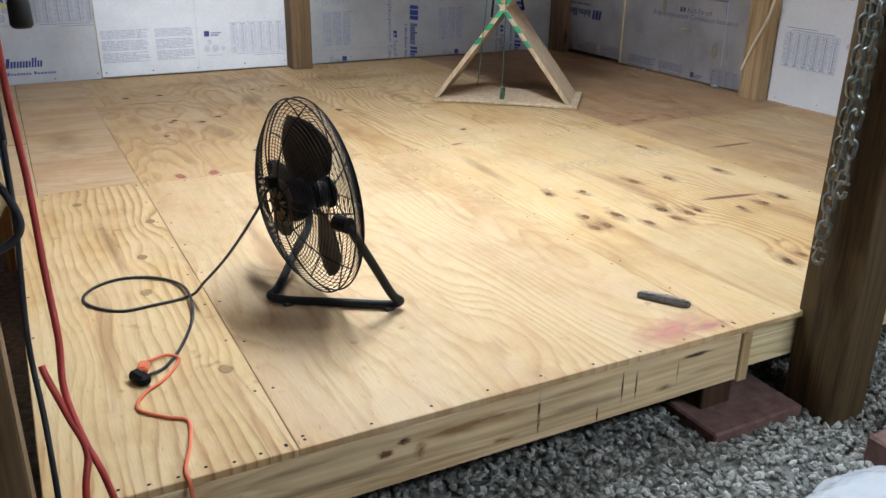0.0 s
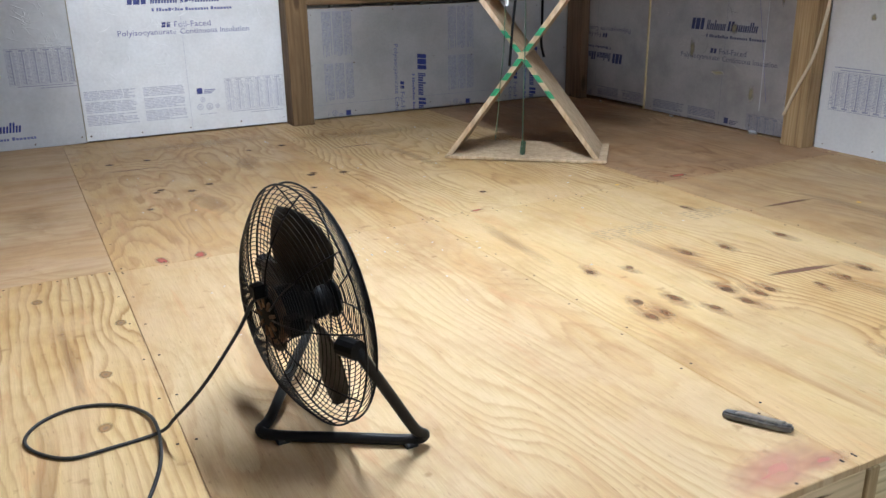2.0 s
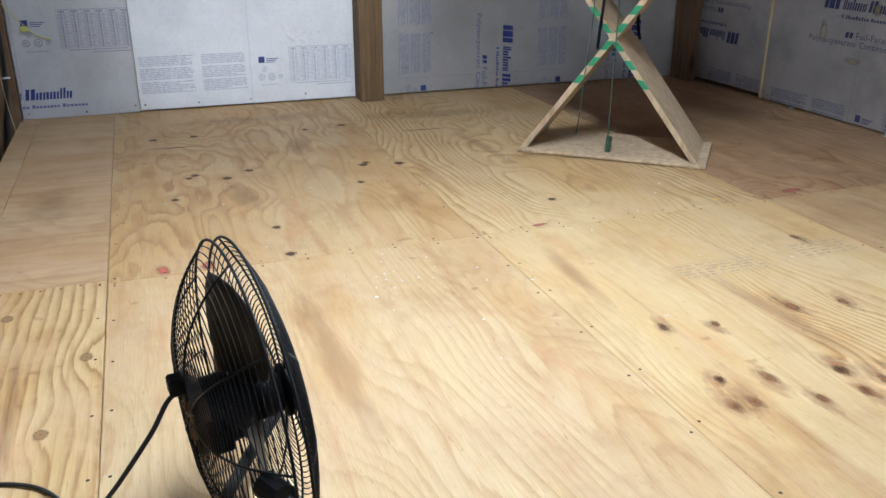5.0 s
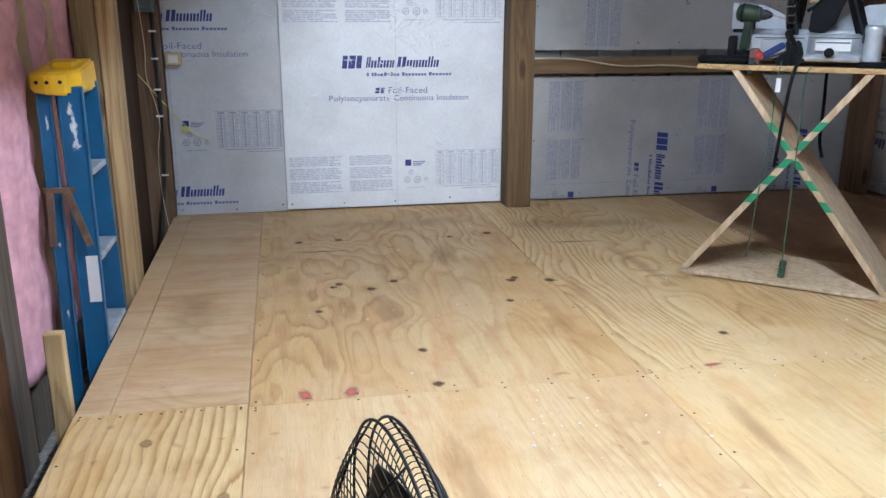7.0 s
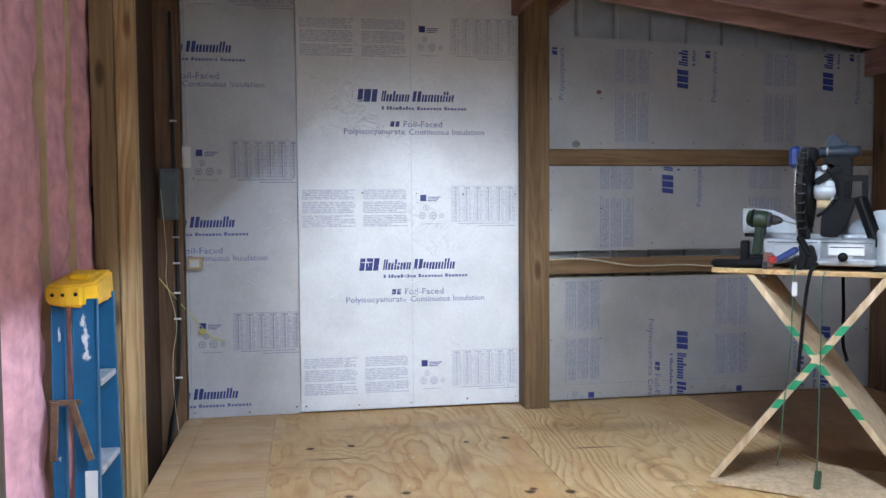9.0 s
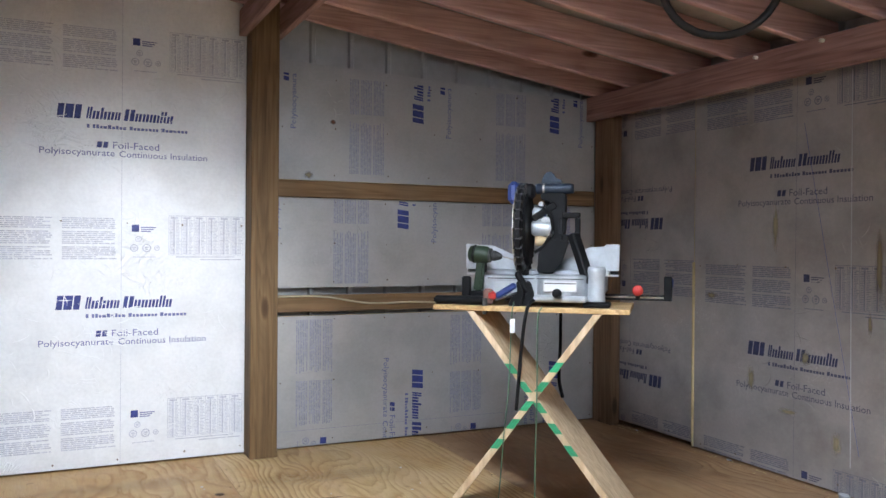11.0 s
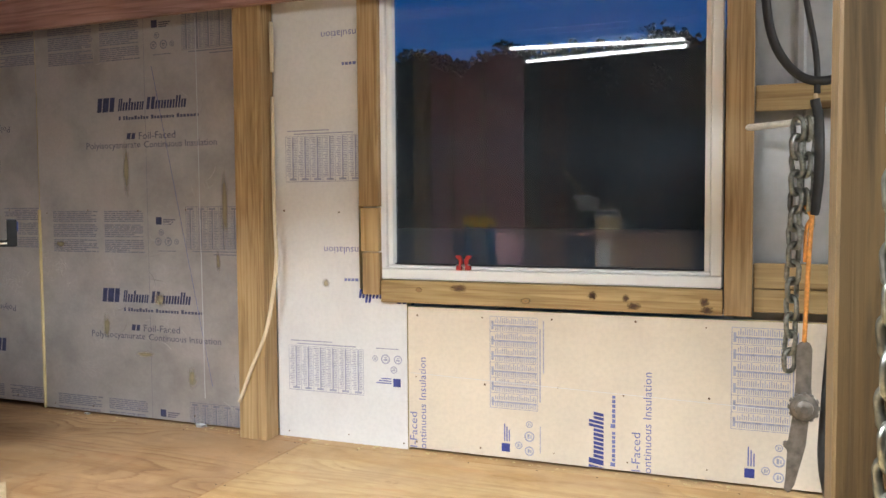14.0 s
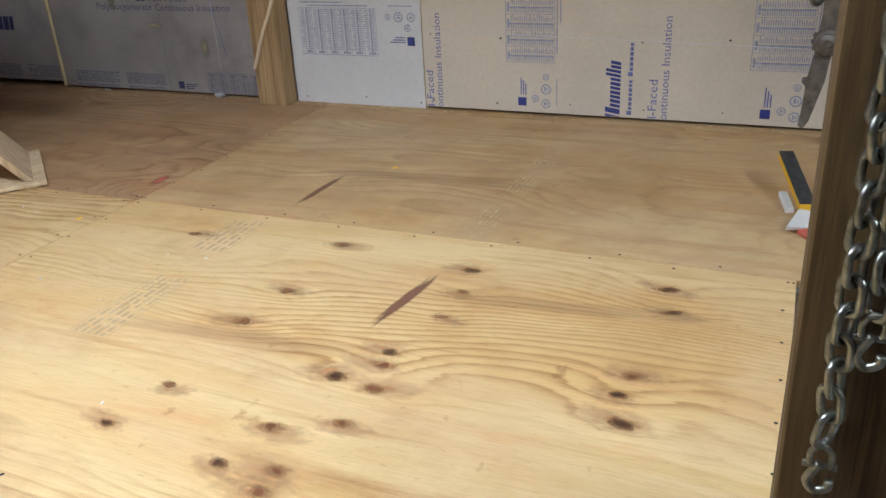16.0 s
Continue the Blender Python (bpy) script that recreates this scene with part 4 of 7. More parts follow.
def sheet(x0, x1, y0, y1, mat, lift, rate, amp, fu, fv, seed, along_y=True, eyes=0.0):
    """One plywood sheet; rate: rings a metre across the grain, amp: how far they wander, fu, fv: how fast."""
    g = 0.0009
    cx, cy = (x0 + x1) / 2, (y0 + y1) / 2
    xs_, ys_ = stations(x0 + g, x1 - g, 0.014), stations(y0 + g, y1 - g, 0.014)
    X, Y = np.meshgrid(xs_, ys_, indexing="ij")
    u, v = (X, Y) if along_y else (Y, X)
    swell = value_noise(u * fu, v * fv, seed) + 0.45 * value_noise(u * fu * 2.3 + 9.1, v * fv * 2.1 + 3.3, seed + 1) + 0.24 * value_noise(u * fu * 5 + 2.7, v * fv * 6 + 8.3, seed + 2)
    lean = value_noise(u * 0.9 + 5.0, v * 0.5, seed + 3)
    ring = rate * (u + 0.05 * lean) + amp * swell
    for kx, ky in KNOTS + KNOTS_FLAME + KNOTS_PALE:
        if x0 - 0.2 < kx < x1 + 0.2 and y0 - 0.2 < ky < y1 + 0.2:
            a, c = (X - kx, Y - ky) if along_y else (Y - ky, X - kx)
            ring = ring + eyes * np.exp(-((a / 0.045) ** 2 + (c / 0.10) ** 2))
    figure = np.clip(0.60 + 0.75 * value_noise(u * 1.9 + 4.0, v * 0.8, seed + 4) + 0.45 * value_noise(u * 7.0, v * 1.5, seed + 5), 0.05, 1.0)
    nx, ny = len(xs_), len(ys_)
    Z = np.zeros_like(X)
    Z[[0, -1], :] = -0.0018
    Z[:, [0, -1]] = -0.0018
    top = np.stack([X - cx, Y - cy, Z], -1).reshape(-1, 3)
    idx = np.arange(nx * ny).reshape(nx, ny)
    quads = np.stack([idx[:-1, :-1], idx[1:, :-1], idx[1:, 1:], idx[:-1, 1:]], -1).reshape(-1, 4)
    rim = list(idx[:, 0]) + list(idx[-1, 1:]) + list(idx[-2::-1, -1]) + list(idx[0, -2:0:-1])
    low = top[rim].copy()
    low[:, 2] = -0.018
    n0, nr = nx * ny, len(rim)
    sides = [(int(rim[k]), n0 + k, n0 + (k + 1) % nr, int(rim[(k + 1) % nr])) for k in range(nr)]
    me = bpy.data.meshes.new("plywood_sheet")
    me.from_pydata(np.concatenate([top, low]).tolist(), [], quads.tolist() + sides + [tuple(range(n0 + nr - 1, n0 - 1, -1))])
    for nm, vals in (("ring", ring), ("figure", figure)):
        flat = vals.reshape(-1)
        me.attributes.new(nm, "FLOAT", "POINT").data.foreach_set("value", np.concatenate([flat, flat[rim]]).astype(np.float32))
    me.materials.append(M[mat])
    ob = new("plywood_sheet", me)
    ob.parent = deck
    ob.location = (cx, cy, lift)
    return ob


JX, JY = -0.167, -2.335
sheet(-1.40, JX, JY, 0.175, "ply_flame", 0.0, 4.0, 3.8, 3.0, 0.75, 5, eyes=1.0)
sheet(-1.40, JX, -4.362, JY, "ply_y", 0.0008, 17.0, 8.0, 1.3, 0.42, 12)
sheet(-1.885, -1.40, -4.362, JY + 0.02, "ply_fine", 0.001, 34.0, 2.6, 2.0, 0.55, 23, eyes=0.8)
sheet(-1.785, -1.40, JY + 0.02, -0.95, "ply_old", 0.0, 12.0, 3.0, 1.4, 0.8, 31, False)
sheet(-1.885, -1.785, JY + 0.02, -1.45, "ply_old", -0.001, 30.0, 2.0, 1.4, 0.8, 37, False)
sheet(-1.885, -1.785, -1.45, 0.175, "ply_old", 0.0005, 30.0, 2.0, 1.4, 0.8, 41, False)
sheet(-1.785, -1.40, -0.95, 0.175, "ply_old", 0.0008, 12.0, 3.0, 1.4, 0.8, 43, False)
sheet(JX, 1.052, -4.362, JY, "ply_lines", 0.0005, 38.0, 6.0, 1.5, 0.5, 52, eyes=1.2)
sheet(JX, 1.052, JY, 0.175, "ply_lines", 0.0, 26.0, 7.0, 1.5, 0.6, 61, eyes=1.2)
sheet(1.052, 2.272, -4.47, JY, "ply_brown", 0.0002, 12.0, 7.0, 1.3, 0.5, 71)
sheet(1.052, 2.272, JY, 0.175, "ply_dirty_shaded", 0.0, 12.0, 7.0, 1.5, 0.6, 83)
sheet(2.272, 2.45, -4.47, JY, "ply_brown", 0.0, 20.0, 4.0, 1.5, 0.6, 91)
sheet(2.272, 2.45, JY, 0.175, "ply_dirty_shaded", 0.0004, 20.0, 4.0, 1.5, 0.6, 97)

# framing under the deck
fr = thing("deck_frame", "pine rim joists and short legs under the deck", "framing", kind="structure")
part("rim_joist", box(-1.885, -0.135, -4.360, -4.322, -0.165, -0.019, 0.003), "rim", fr)
part("rim_joist", box(-0.12, 2.40, -4.340, -4.302, -0.150, -0.019, 0.003), "rim_pale", fr)
part("side_joist", box(-1.885, -1.847, -4.320, 0.16, -0.165, -0.019, 0.003), "pine_y", fr)
part("cleat", box(-0.133, -0.098, -4.366, -4.341, -0.172, -0.019, 0.003), "pine_z", fr, "pale yellow block at the joint")
part("leg", box(-0.20, -0.11, -4.31, -4.22, -0.262, -0.152, 0.003), "fir_z", fr)
for y in (-3.4, -2.4, -1.4, -0.4):
    part("joist", box(-1.845, 2.40, y - 0.019, y + 0.019, -0.16, -0.019), "pine_x", fr)


# ---------------------------------------------------------------- shop light
LX, LZ = -0.45, 2.24
lamp = thing("shop_light", "hanging shop light with two splayed bare tubes and an added unseen strip", "light", (LX, -3.06, LZ))
# channel, end plates and louvres are added to keep strip light off upper walls
CH = [(-0.092, -0.078), (-0.090, -0.078), (-0.090, 0.020), (0.090, 0.020), (0.090, -0.0264), (0.092, -0.0264), (0.092, 0.023), (-0.092, 0.023)]
ALONG = Matrix(((1, 0, 0, 0), (0, 0, 1, -0.65), (0, 1, 0, 0), (0, 0, 0, 1)))
part("channel", prism(CH, 1.30, Matrix.Translation((0, 0, 0.045)) @ ALONG), "shade_metal", lamp)
for y in (-0.655, 0.6505):
    part("end_plate", box(-0.092, 0.092, y, y + 0.0045, 0.009, 0.068), "shade_metal", lamp)
for k in range(4):
    y = -0.65 + 1.3 * (k + 1) / 5
    part("louvre", box(-0.0895, 0.0895, y - 0.001, y + 0.001, 0.0190, 0.0425), "shade_metal", lamp)
# added fill light, out of sight between the tubes
part("strip", box(-0.006, 0.006, -0.61, 0.61, 0.0485, 0.0497), "strip", lamp, "glowing fill strip added out of sight")
for xs, xn, z0, z1 in ((-0.125, -0.22, -0.048, -0.060), (0.125, 0.22, -0.048, -0.034)):
    cm = Matrix.Translation((xs, -0.65, z0)) @ Matrix.Rotation(math.atan2(xs - xn, 1.3), 4, "Z") @ Matrix.Rotation(math.atan2(z1 - z0, 1.3), 4, "X")
    for y in (0.15, 1.15):
        part("bracket", box(-0.008, 0.008, y - 0.008, y + 0.008, 0.030, 0.118, 0.001, None, cm), "zinc", lamp)
    part("batten", box(-0.030, 0.030, 0.0, 1.30, 0.016, 0.030, 0.003, None, cm), "shade_metal", lamp)
    for y in (0.02, 1.265):
        part("tube_holder", box(-0.014, 0.014, y, y + 0.015, -0.014, 0.0155, 0.003, None, cm), "vinyl", lamp)
    part("tube", rod(cm @ Vector((0, 0.036, 0)), cm @ Vector((0, 1.264, 0)), 0.012, 10), "tube", lamp, "glowing white tube")
for y in (-0.5, 0.5):
    part("cross_bar", box(-0.25, 0.25, y - 0.012, y + 0.012, 0.0685, 0.074, 0.001), "zinc", lamp)
    part("hanger", rod((0, y, 0.070), (0, y, 0.23), 0.002, 6), "zinc", lamp)


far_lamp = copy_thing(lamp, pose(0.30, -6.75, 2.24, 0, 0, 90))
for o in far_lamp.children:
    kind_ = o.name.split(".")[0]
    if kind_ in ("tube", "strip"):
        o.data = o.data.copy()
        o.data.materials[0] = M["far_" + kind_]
tagged(far_lamp, "second hanging shop light further along the shed")

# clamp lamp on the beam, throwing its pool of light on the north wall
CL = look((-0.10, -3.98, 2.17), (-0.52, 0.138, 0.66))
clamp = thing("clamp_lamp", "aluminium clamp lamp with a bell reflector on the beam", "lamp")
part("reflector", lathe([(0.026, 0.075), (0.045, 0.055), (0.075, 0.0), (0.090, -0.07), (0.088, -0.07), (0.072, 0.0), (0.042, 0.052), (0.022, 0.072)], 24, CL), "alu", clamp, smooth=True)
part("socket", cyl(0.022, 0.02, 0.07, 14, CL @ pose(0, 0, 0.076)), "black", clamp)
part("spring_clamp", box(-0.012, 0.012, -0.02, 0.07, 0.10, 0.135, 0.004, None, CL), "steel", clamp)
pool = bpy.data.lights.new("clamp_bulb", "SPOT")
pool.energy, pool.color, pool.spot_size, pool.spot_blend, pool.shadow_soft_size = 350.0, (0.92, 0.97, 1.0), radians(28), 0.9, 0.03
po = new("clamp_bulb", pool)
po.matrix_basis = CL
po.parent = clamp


# ---------------------------------------------------------------- window
win = thing("window_1", "white vinyl picture window looking out at dusk", "window", (2.345, -3.385, 0.74), kind="structure")
Y0, Y1, ZT = -0.714, 0.714, 1.33      # half widths and height of the frame


def bar_y(y0, y1, z0, z1, x0=0.0, x1=0.07):
    return box(x0, x1, y0, y1, z0, z1, 0.004)


part("window_frame", bar_y(Y0, Y1, 0.0, 0.045), "vinyl", win)
part("window_frame", bar_y(Y0, Y1, ZT - 0.045, ZT), "vinyl", win)
part("window_frame", bar_y(Y0, Y0 + 0.042, 0.046, ZT - 0.046), "vinyl", win)
part("window_frame", bar_y(Y1 - 0.042, Y1, 0.046, ZT - 0.046), "vinyl", win)
part("inner_stop", bar_y(Y0 + 0.043, Y1 - 0.043, 0.046, 0.060, 0.022, 0.07), "vinyl", win)
part("inner_stop", bar_y(Y0 + 0.043, Y0 + 0.065, 0.061, ZT - 0.05, 0.022, 0.07), "vinyl", win)
part("inner_stop", bar_y(Y1 - 0.065, Y1 - 0.043, 0.061, ZT - 0.05, 0.022, 0.07), "vinyl", win)
part("gasket", bar_y(Y0 + 0.066, Y1 - 0.066, 0.061, 0.069, 0.04, 0.06), "rubber", win)
for x in (0.055,):
    g = part("pane", box(x, x + 0.003, Y0 + 0.05, Y1 - 0.05, 0.05, ZT - 0.05), "glass", win)
    g.visible_shadow = False
sill = thing("window_framing", "knotty pine framing nailed round the window", "framing", kind="structure")
part("sill_board", box(2.318, 2.358, -4.104, -2.70, 0.642, 0.738, 0.003), "treated_y", sill)
part("side_board", box(2.318, 2.356, -2.694, -2.598, 1.055, 2.10, 0.003), "treated_e", sill)
part("block", box(2.316, 2.356, -2.692, -2.606, 0.860, 1.050, 0.003), "pine_z", sill)
part("block", box(2.318, 2.356, -2.694, -2.612, 0.672, 0.856, 0.003), "treated_e", sill)
part("side_board", box(2.318, 2.356, -4.206, -4.108, 0.642, 2.10, 0.003), "treated_e", sill)
part("girt", box(2.362, 2.40, -7.9, -4.208, 1.395, 1.488, 0.003), "treated_y", sill)
part("girt", box(2.362, 2.40, -7.9, -4.208, 0.744, 0.836, 0.003), "treated_y", sill)
part("girt", box(2.366, 2.40, -7.9, -4.208, 0.655, 0.741, 0.003), "treated_y", sill)
clip = thing("spring_clip", "pair of small red plastic spring clips on the window ledge", "clip", (2.338, -3.07, 0.786))
for y in (-0.022, 0.018):
    out = [(-0.012, 0), (0.012, 0), (0.010, 0.016), (0.016, 0.040), (0.006, 0.062), (-0.014, 0.062), (-0.012, 0.050), (0.0, 0.046), (0.001, 0.022), (-0.010, 0.018)]
    part("jaw", prism(out, 0.02, pose(0, y, 0, 90, 0, 90) if y < 0 else pose(0.02, y, 0, 90, 0, -90), bevel=0.002), "red", clip)
part("spring", rod((0.01, -0.03, 0.02), (0.01, 0.03, 0.02), 0.006), "steel", clip)

# outside: far trees, a dark barn and its gable boards
rnd = random.Random(7)


LEAF = [(0.0, 0.0, 1.0), (0.94, 0.0, -0.33), (-0.47, 0.82, -0.33), (-0.47, -0.82, -0.33)]


def clumps(spots, size):
    """Many small four-sided leaf clumps in one mesh."""
    verts, faces = [], []
    for p in spots:
        m = pose(p[0], p[1], p[2], rnd.uniform(0, 360), rnd.uniform(0, 360), rnd.uniform(0, 360)) @ Matrix.Diagonal((size * rnd.uniform(0.5, 1.5), size * rnd.uniform(0.5, 1.3), size * rnd.uniform(0.5, 1.6), 1))
        at = len(verts)
        verts += [m @ Vector(q) for q in LEAF]
        faces += [(at, at + 1, at + 2), (at, at + 2, at + 3), (at, at + 3, at + 1), (at + 1, at + 3, at + 2)]
    me = bpy.data.meshes.new("leaves")
    me.from_pydata(verts, [], faces)
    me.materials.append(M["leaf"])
    return me


def crown(h, r):
    lobes = [(rnd.uniform(-0.75, 0.75) * r, rnd.uniform(-0.75, 0.75) * r, h - r * rnd.uniform(0.45, 1.3), r * rnd.uniform(0.25, 0.45)) for _ in range(11)] + [(0, 0, h - 0.5 * r, 0.5 * r)]
    out = []
    for k in range(4000):
        x, y, z, q = lobes[k % len(lobes)]
        a, e, d = rnd.uniform(0, 6.28), math.asin(rnd.uniform(-1, 1)), q * rnd.uniform(0.5, 1.08)
        out.append((x + d * math.cos(a) * math.cos(e), y + d * math.sin(a) * math.cos(e), z + d * math.sin(e)))
    return clumps(out, 0.115)


for y, h in ((16.8, 10.9), (13.2, 9.9), (10.6, 9.7), (7.4, 9.4), (5.2, 9.8), (1.7, 11.4), (20.5, 11.2), (24.0, 10.5), (28.5, 11.3), (-2.2, 10.3), (-6.0, 10.9)):
    x = 47 + rnd.uniform(-1, 2)
    tree = thing("tree", "dark leafy tree against the dusk sky", "tree", (x, y, GROUND - 0.02), group="trees outside")
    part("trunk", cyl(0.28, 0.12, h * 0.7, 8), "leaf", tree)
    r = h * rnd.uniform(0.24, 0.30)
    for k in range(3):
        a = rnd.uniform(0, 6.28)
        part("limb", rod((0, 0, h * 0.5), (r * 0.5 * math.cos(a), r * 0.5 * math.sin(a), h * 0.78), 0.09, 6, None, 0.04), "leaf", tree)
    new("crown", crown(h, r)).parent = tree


def skyline(y):
    """Height of the wood's ragged top along the field's edge."""
    return 9.2 + 1.0 * noise.noise(Vector((y * 0.35, 0, 3))) + 0.45 * noise.noise(Vector((y * 1.4, 7, 3)))


spots = []
for k in range(22000):
    y = rnd.uniform(-26, 46)
    spots.append((rnd.uniform(44.2, 47), y, skyline(y) + 0.75 - 1.9 * rnd.random() ** 0.7))
b = bmesh.new()
tops = [(y * 0.5, skyline(y * 0.5) - 0.15 + 0.12 * rnd.uniform(-1, 1)) for y in range(-120, 161)]
f = b.faces.new([b.verts.new((44, -60, GROUND)), b.verts.new((44, 80, GROUND))] + [b.verts.new((44, y, z)) for y, z in tops[::-1]])
r = bmesh.ops.extrude_face_region(b, geom=[f])
bmesh.ops.translate(b, vec=(1.5, 0, 0), verts=[v for v in r["geom"] if isinstance(v, bmesh.types.BMVert)])
bmesh.ops.recalc_face_normals(b, faces=b.faces)
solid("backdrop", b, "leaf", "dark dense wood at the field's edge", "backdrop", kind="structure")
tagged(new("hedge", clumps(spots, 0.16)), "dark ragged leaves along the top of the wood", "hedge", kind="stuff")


# ---------------------------------------------------------------- floor fan
fan = thing("floor_fan", "black high-velocity floor fan on a bent tube stand", "fan", (0, 0, 0))
FM = Matrix.Translation((-1.118, -3.64, 0.298)) @ Matrix.Rotation(radians(9), 4, "Z") @ Matrix.Rotation(radians(88), 4, "Y")
R = 0.275


def grille(sign, depth, rings, hub):
    b = bmesh.new()

    def prof(r):
        q = max(0.0, (r - 0.05) / (R - 0.05))
        return sign * (depth - (depth - 0.012) * q ** 2.6)
    for k in range(rings):
        r = hub + (R - hub) * (k + 1) / rings
        tube([(r * math.cos(a), r * math.sin(a), prof(r)) for a in [2 * math.pi * i / 40 for i in range(40)]], 0.0011, 4, True, b)
    for k in range(10):
        a = 2 * math.pi * k / 10 + 0.2
        tube([(r * math.cos(a), r * math.sin(a), prof(r)) for r in [hub * 0.6 + (R - hub * 0.6) * i / 9 for i in range(10)]], 0.0021, 5, False, b)
    bmesh.ops.transform(b, matrix=FM, verts=b.verts)
    return b


part("back_grille", grille(-1, 0.098, 26, 0.055), "black_paint", fan, smooth=True)
part("front_grille", grille(1, 0.064, 26, 0.045), "black_paint", fan, smooth=True)
for z in (-0.012, 0.012):
    part("rim", tube([FM @ Vector((R * math.cos(a), R * math.sin(a), z)) for a in [2 * math.pi * i / 56 for i in range(56)]], 0.0025, 6, True), "black_paint", fan, smooth=True)
part("front_badge", lathe([(0.046, 0.060), (0.046, 0.067), (0.038, 0.071), (0.0, 0.072)], 24, FM), "black", fan, smooth=True)
part("motor", lathe([(0.02, -0.096), (0.050, -0.094), (0.057, -0.082), (0.060, -0.04), (0.056, -0.018), (0.035, -0.004), (0.03, 0.03)], 24, FM), "black", fan, smooth=True)
mb = None
for k in range(9):
    a = 2 * math.pi * k / 9
    mb = box(-0.004, 0.004, 0.022, 0.046, -0.0995, -0.0935, 0.001, mb, FM @ Matrix.Rotation(a, 4, "Z"))
part("motor_vent", mb, "rust", fan, "dull brown vent fins")
part("motor_ring", lathe([(0.058, -0.090), (0.064, -0.088), (0.064, -0.076), (0.058, -0.074)], 28, FM), "rust", fan, smooth=True)
part("switch_box", box(-0.02, 0.02, -0.100, -0.058, -0.086, -0.05, 0.004, None, FM), "black", fan)
part("control_box", box(-0.080, -0.050, -0.016, 0.016, -0.122, -0.090, 0.004, None, FM), "black", fan, "black speed control on the back of the motor")
part("hub", lathe([(0.0, 0.055), (0.034, 0.052), (0.038, 0.03), (0.038, 0.005)][::-1], 20, FM), "black", fan, smooth=True)
for k in range(3):
    b = bmesh.new()
    grid = []
    for i in range(9):
        r = 0.036 + (0.232 - 0.036) * i / 8
        row = []
        half = radians(20 + 21 * math.sin(math.pi * min(1.0, i / 8 * 0.9 + 0.05)))
        for j in range(7):
            a = (j / 6 - 0.5) * 2 * half + radians(14) * i / 8
            z = -0.014 + 0.048 * (j / 6 - 0.5) * (1 - 0.35 * i / 8) + 0.006 * math.cos((j / 6 - 0.5) * 3.1)
            row.append(b.verts.new((r * math.cos(a), r * math.sin(a), z)))
        grid.append(row)
    for i in range(8):
        for j in range(6):
            b.faces.new((grid[i][j], grid[i][j + 1], grid[i + 1][j + 1], grid[i + 1][j]))
    rr = bmesh.ops.extrude_face_region(b, geom=list(b.faces))
    bmesh.ops.translate(b, vec=(0, 0, 0.002), verts=[v for v in rr["geom"] if isinstance(v, bmesh.types.BMVert)])
    bmesh.ops.recalc_face_normals(b, faces=b.faces)
    bmesh.ops.transform(b, matrix=FM @ Matrix.Rotation(radians(120 * k + 62), 4, "Z"), verts=b.verts)
    part("blade", b, "blade_grey", fan, "dull dark grey blade", smooth=True)
P1, P2 = Vector((-1.105, -3.905, 0.300)), Vector((-1.13, -3.372, 0.31))
A, B = Vector((-0.940, -3.853, 0.016)), Vector((-1.246, -3.662, 0.016))
Q = Vector((-1.03, -3.36, 0.115))
route = [P1, P1.lerp(A, 0.5), P1.lerp(A, 0.86), A + Vector((0.004, 0.0, 0.012)), A.lerp(B, 0.09), A.lerp(B, 0.5), A.lerp(B, 0.9), B + Vector((-0.003, 0.012, 0.006)), B.lerp(Q, 0.15), B.lerp(Q, 0.6), Q, Q.lerp(P2, 0.5) + Vector((0.02, 0, -0.01)), P2]
part("stand", tube(smooth_path(route, 5), 0.0125, 10), "black_paint", fan, smooth=True)
part("pivot_knob", rod(P1 + Vector((0, -0.012, 0)), P1 + Vector((-0.02, 0.03, 0)), 0.021, 12), "black", fan)
part("pivot_knob", rod(P2 + Vector((0, 0.02, 0)), P2 + Vector((0, -0.03, 0)), 0.024, 12), "black", fan)
for p in (A.lerp(B, 0.08), A.lerp(B, 0.88)):
    part("rubber_foot", box(p.x - 0.015, p.x + 0.015, p.y - 0.015, p.y + 0.015, 0.0, 0.012, 0.003), "rubber", fan)

cord = [(-1.19, -3.66, 0.335), (-1.235, -3.66, 0.342), (-1.272, -3.66, 0.285), (-1.308, -3.655, 0.232), (-1.345, -3.64, 0.175), (-1.38, -3.62, 0.125), (-1.418, -3.585, 0.07), (-1.45, -3.53, 0.012), (-1.56, -3.535, 0.006), (-1.64, -3.535, 0.006), (-1.70, -3.48, 0.006), (-1.725, -3.41, 0.006),
        (-1.69, -3.34, 0.006), (-1.61, -3.305, 0.006), (-1.52, -3.34, 0.007), (-1.462, -3.42, 0.009), (-1.452, -3.53, 0.018), (-1.47, -3.66, 0.010), (-1.525, -3.80, 0.006), (-1.585, -3.90, 0.006), (-1.63, -3.935, 0.012)]
solid("power_cord", tube(smooth_path(cord, 7), 0.0042, 8), "rubber", "black power cord looped on the plywood floor", "cord", smooth=True)
plug = thing("plug_joint", "black plug joined to an orange extension socket on the floor", "plug", (-1.652, -3.94, 0.0))
part("plug", box(-0.015, 0.015, -0.032, 0.026, 0.002, 0.028, 0.007, None, pose(0, 0, 0, 0, 0, 25)), "black", plug)
part("socket", box(-0.013, 0.013, 0.024, 0.066, 0.002, 0.026, 0.006, None, pose(0, 0, 0, 0, 0, -20)), "orange", plug)
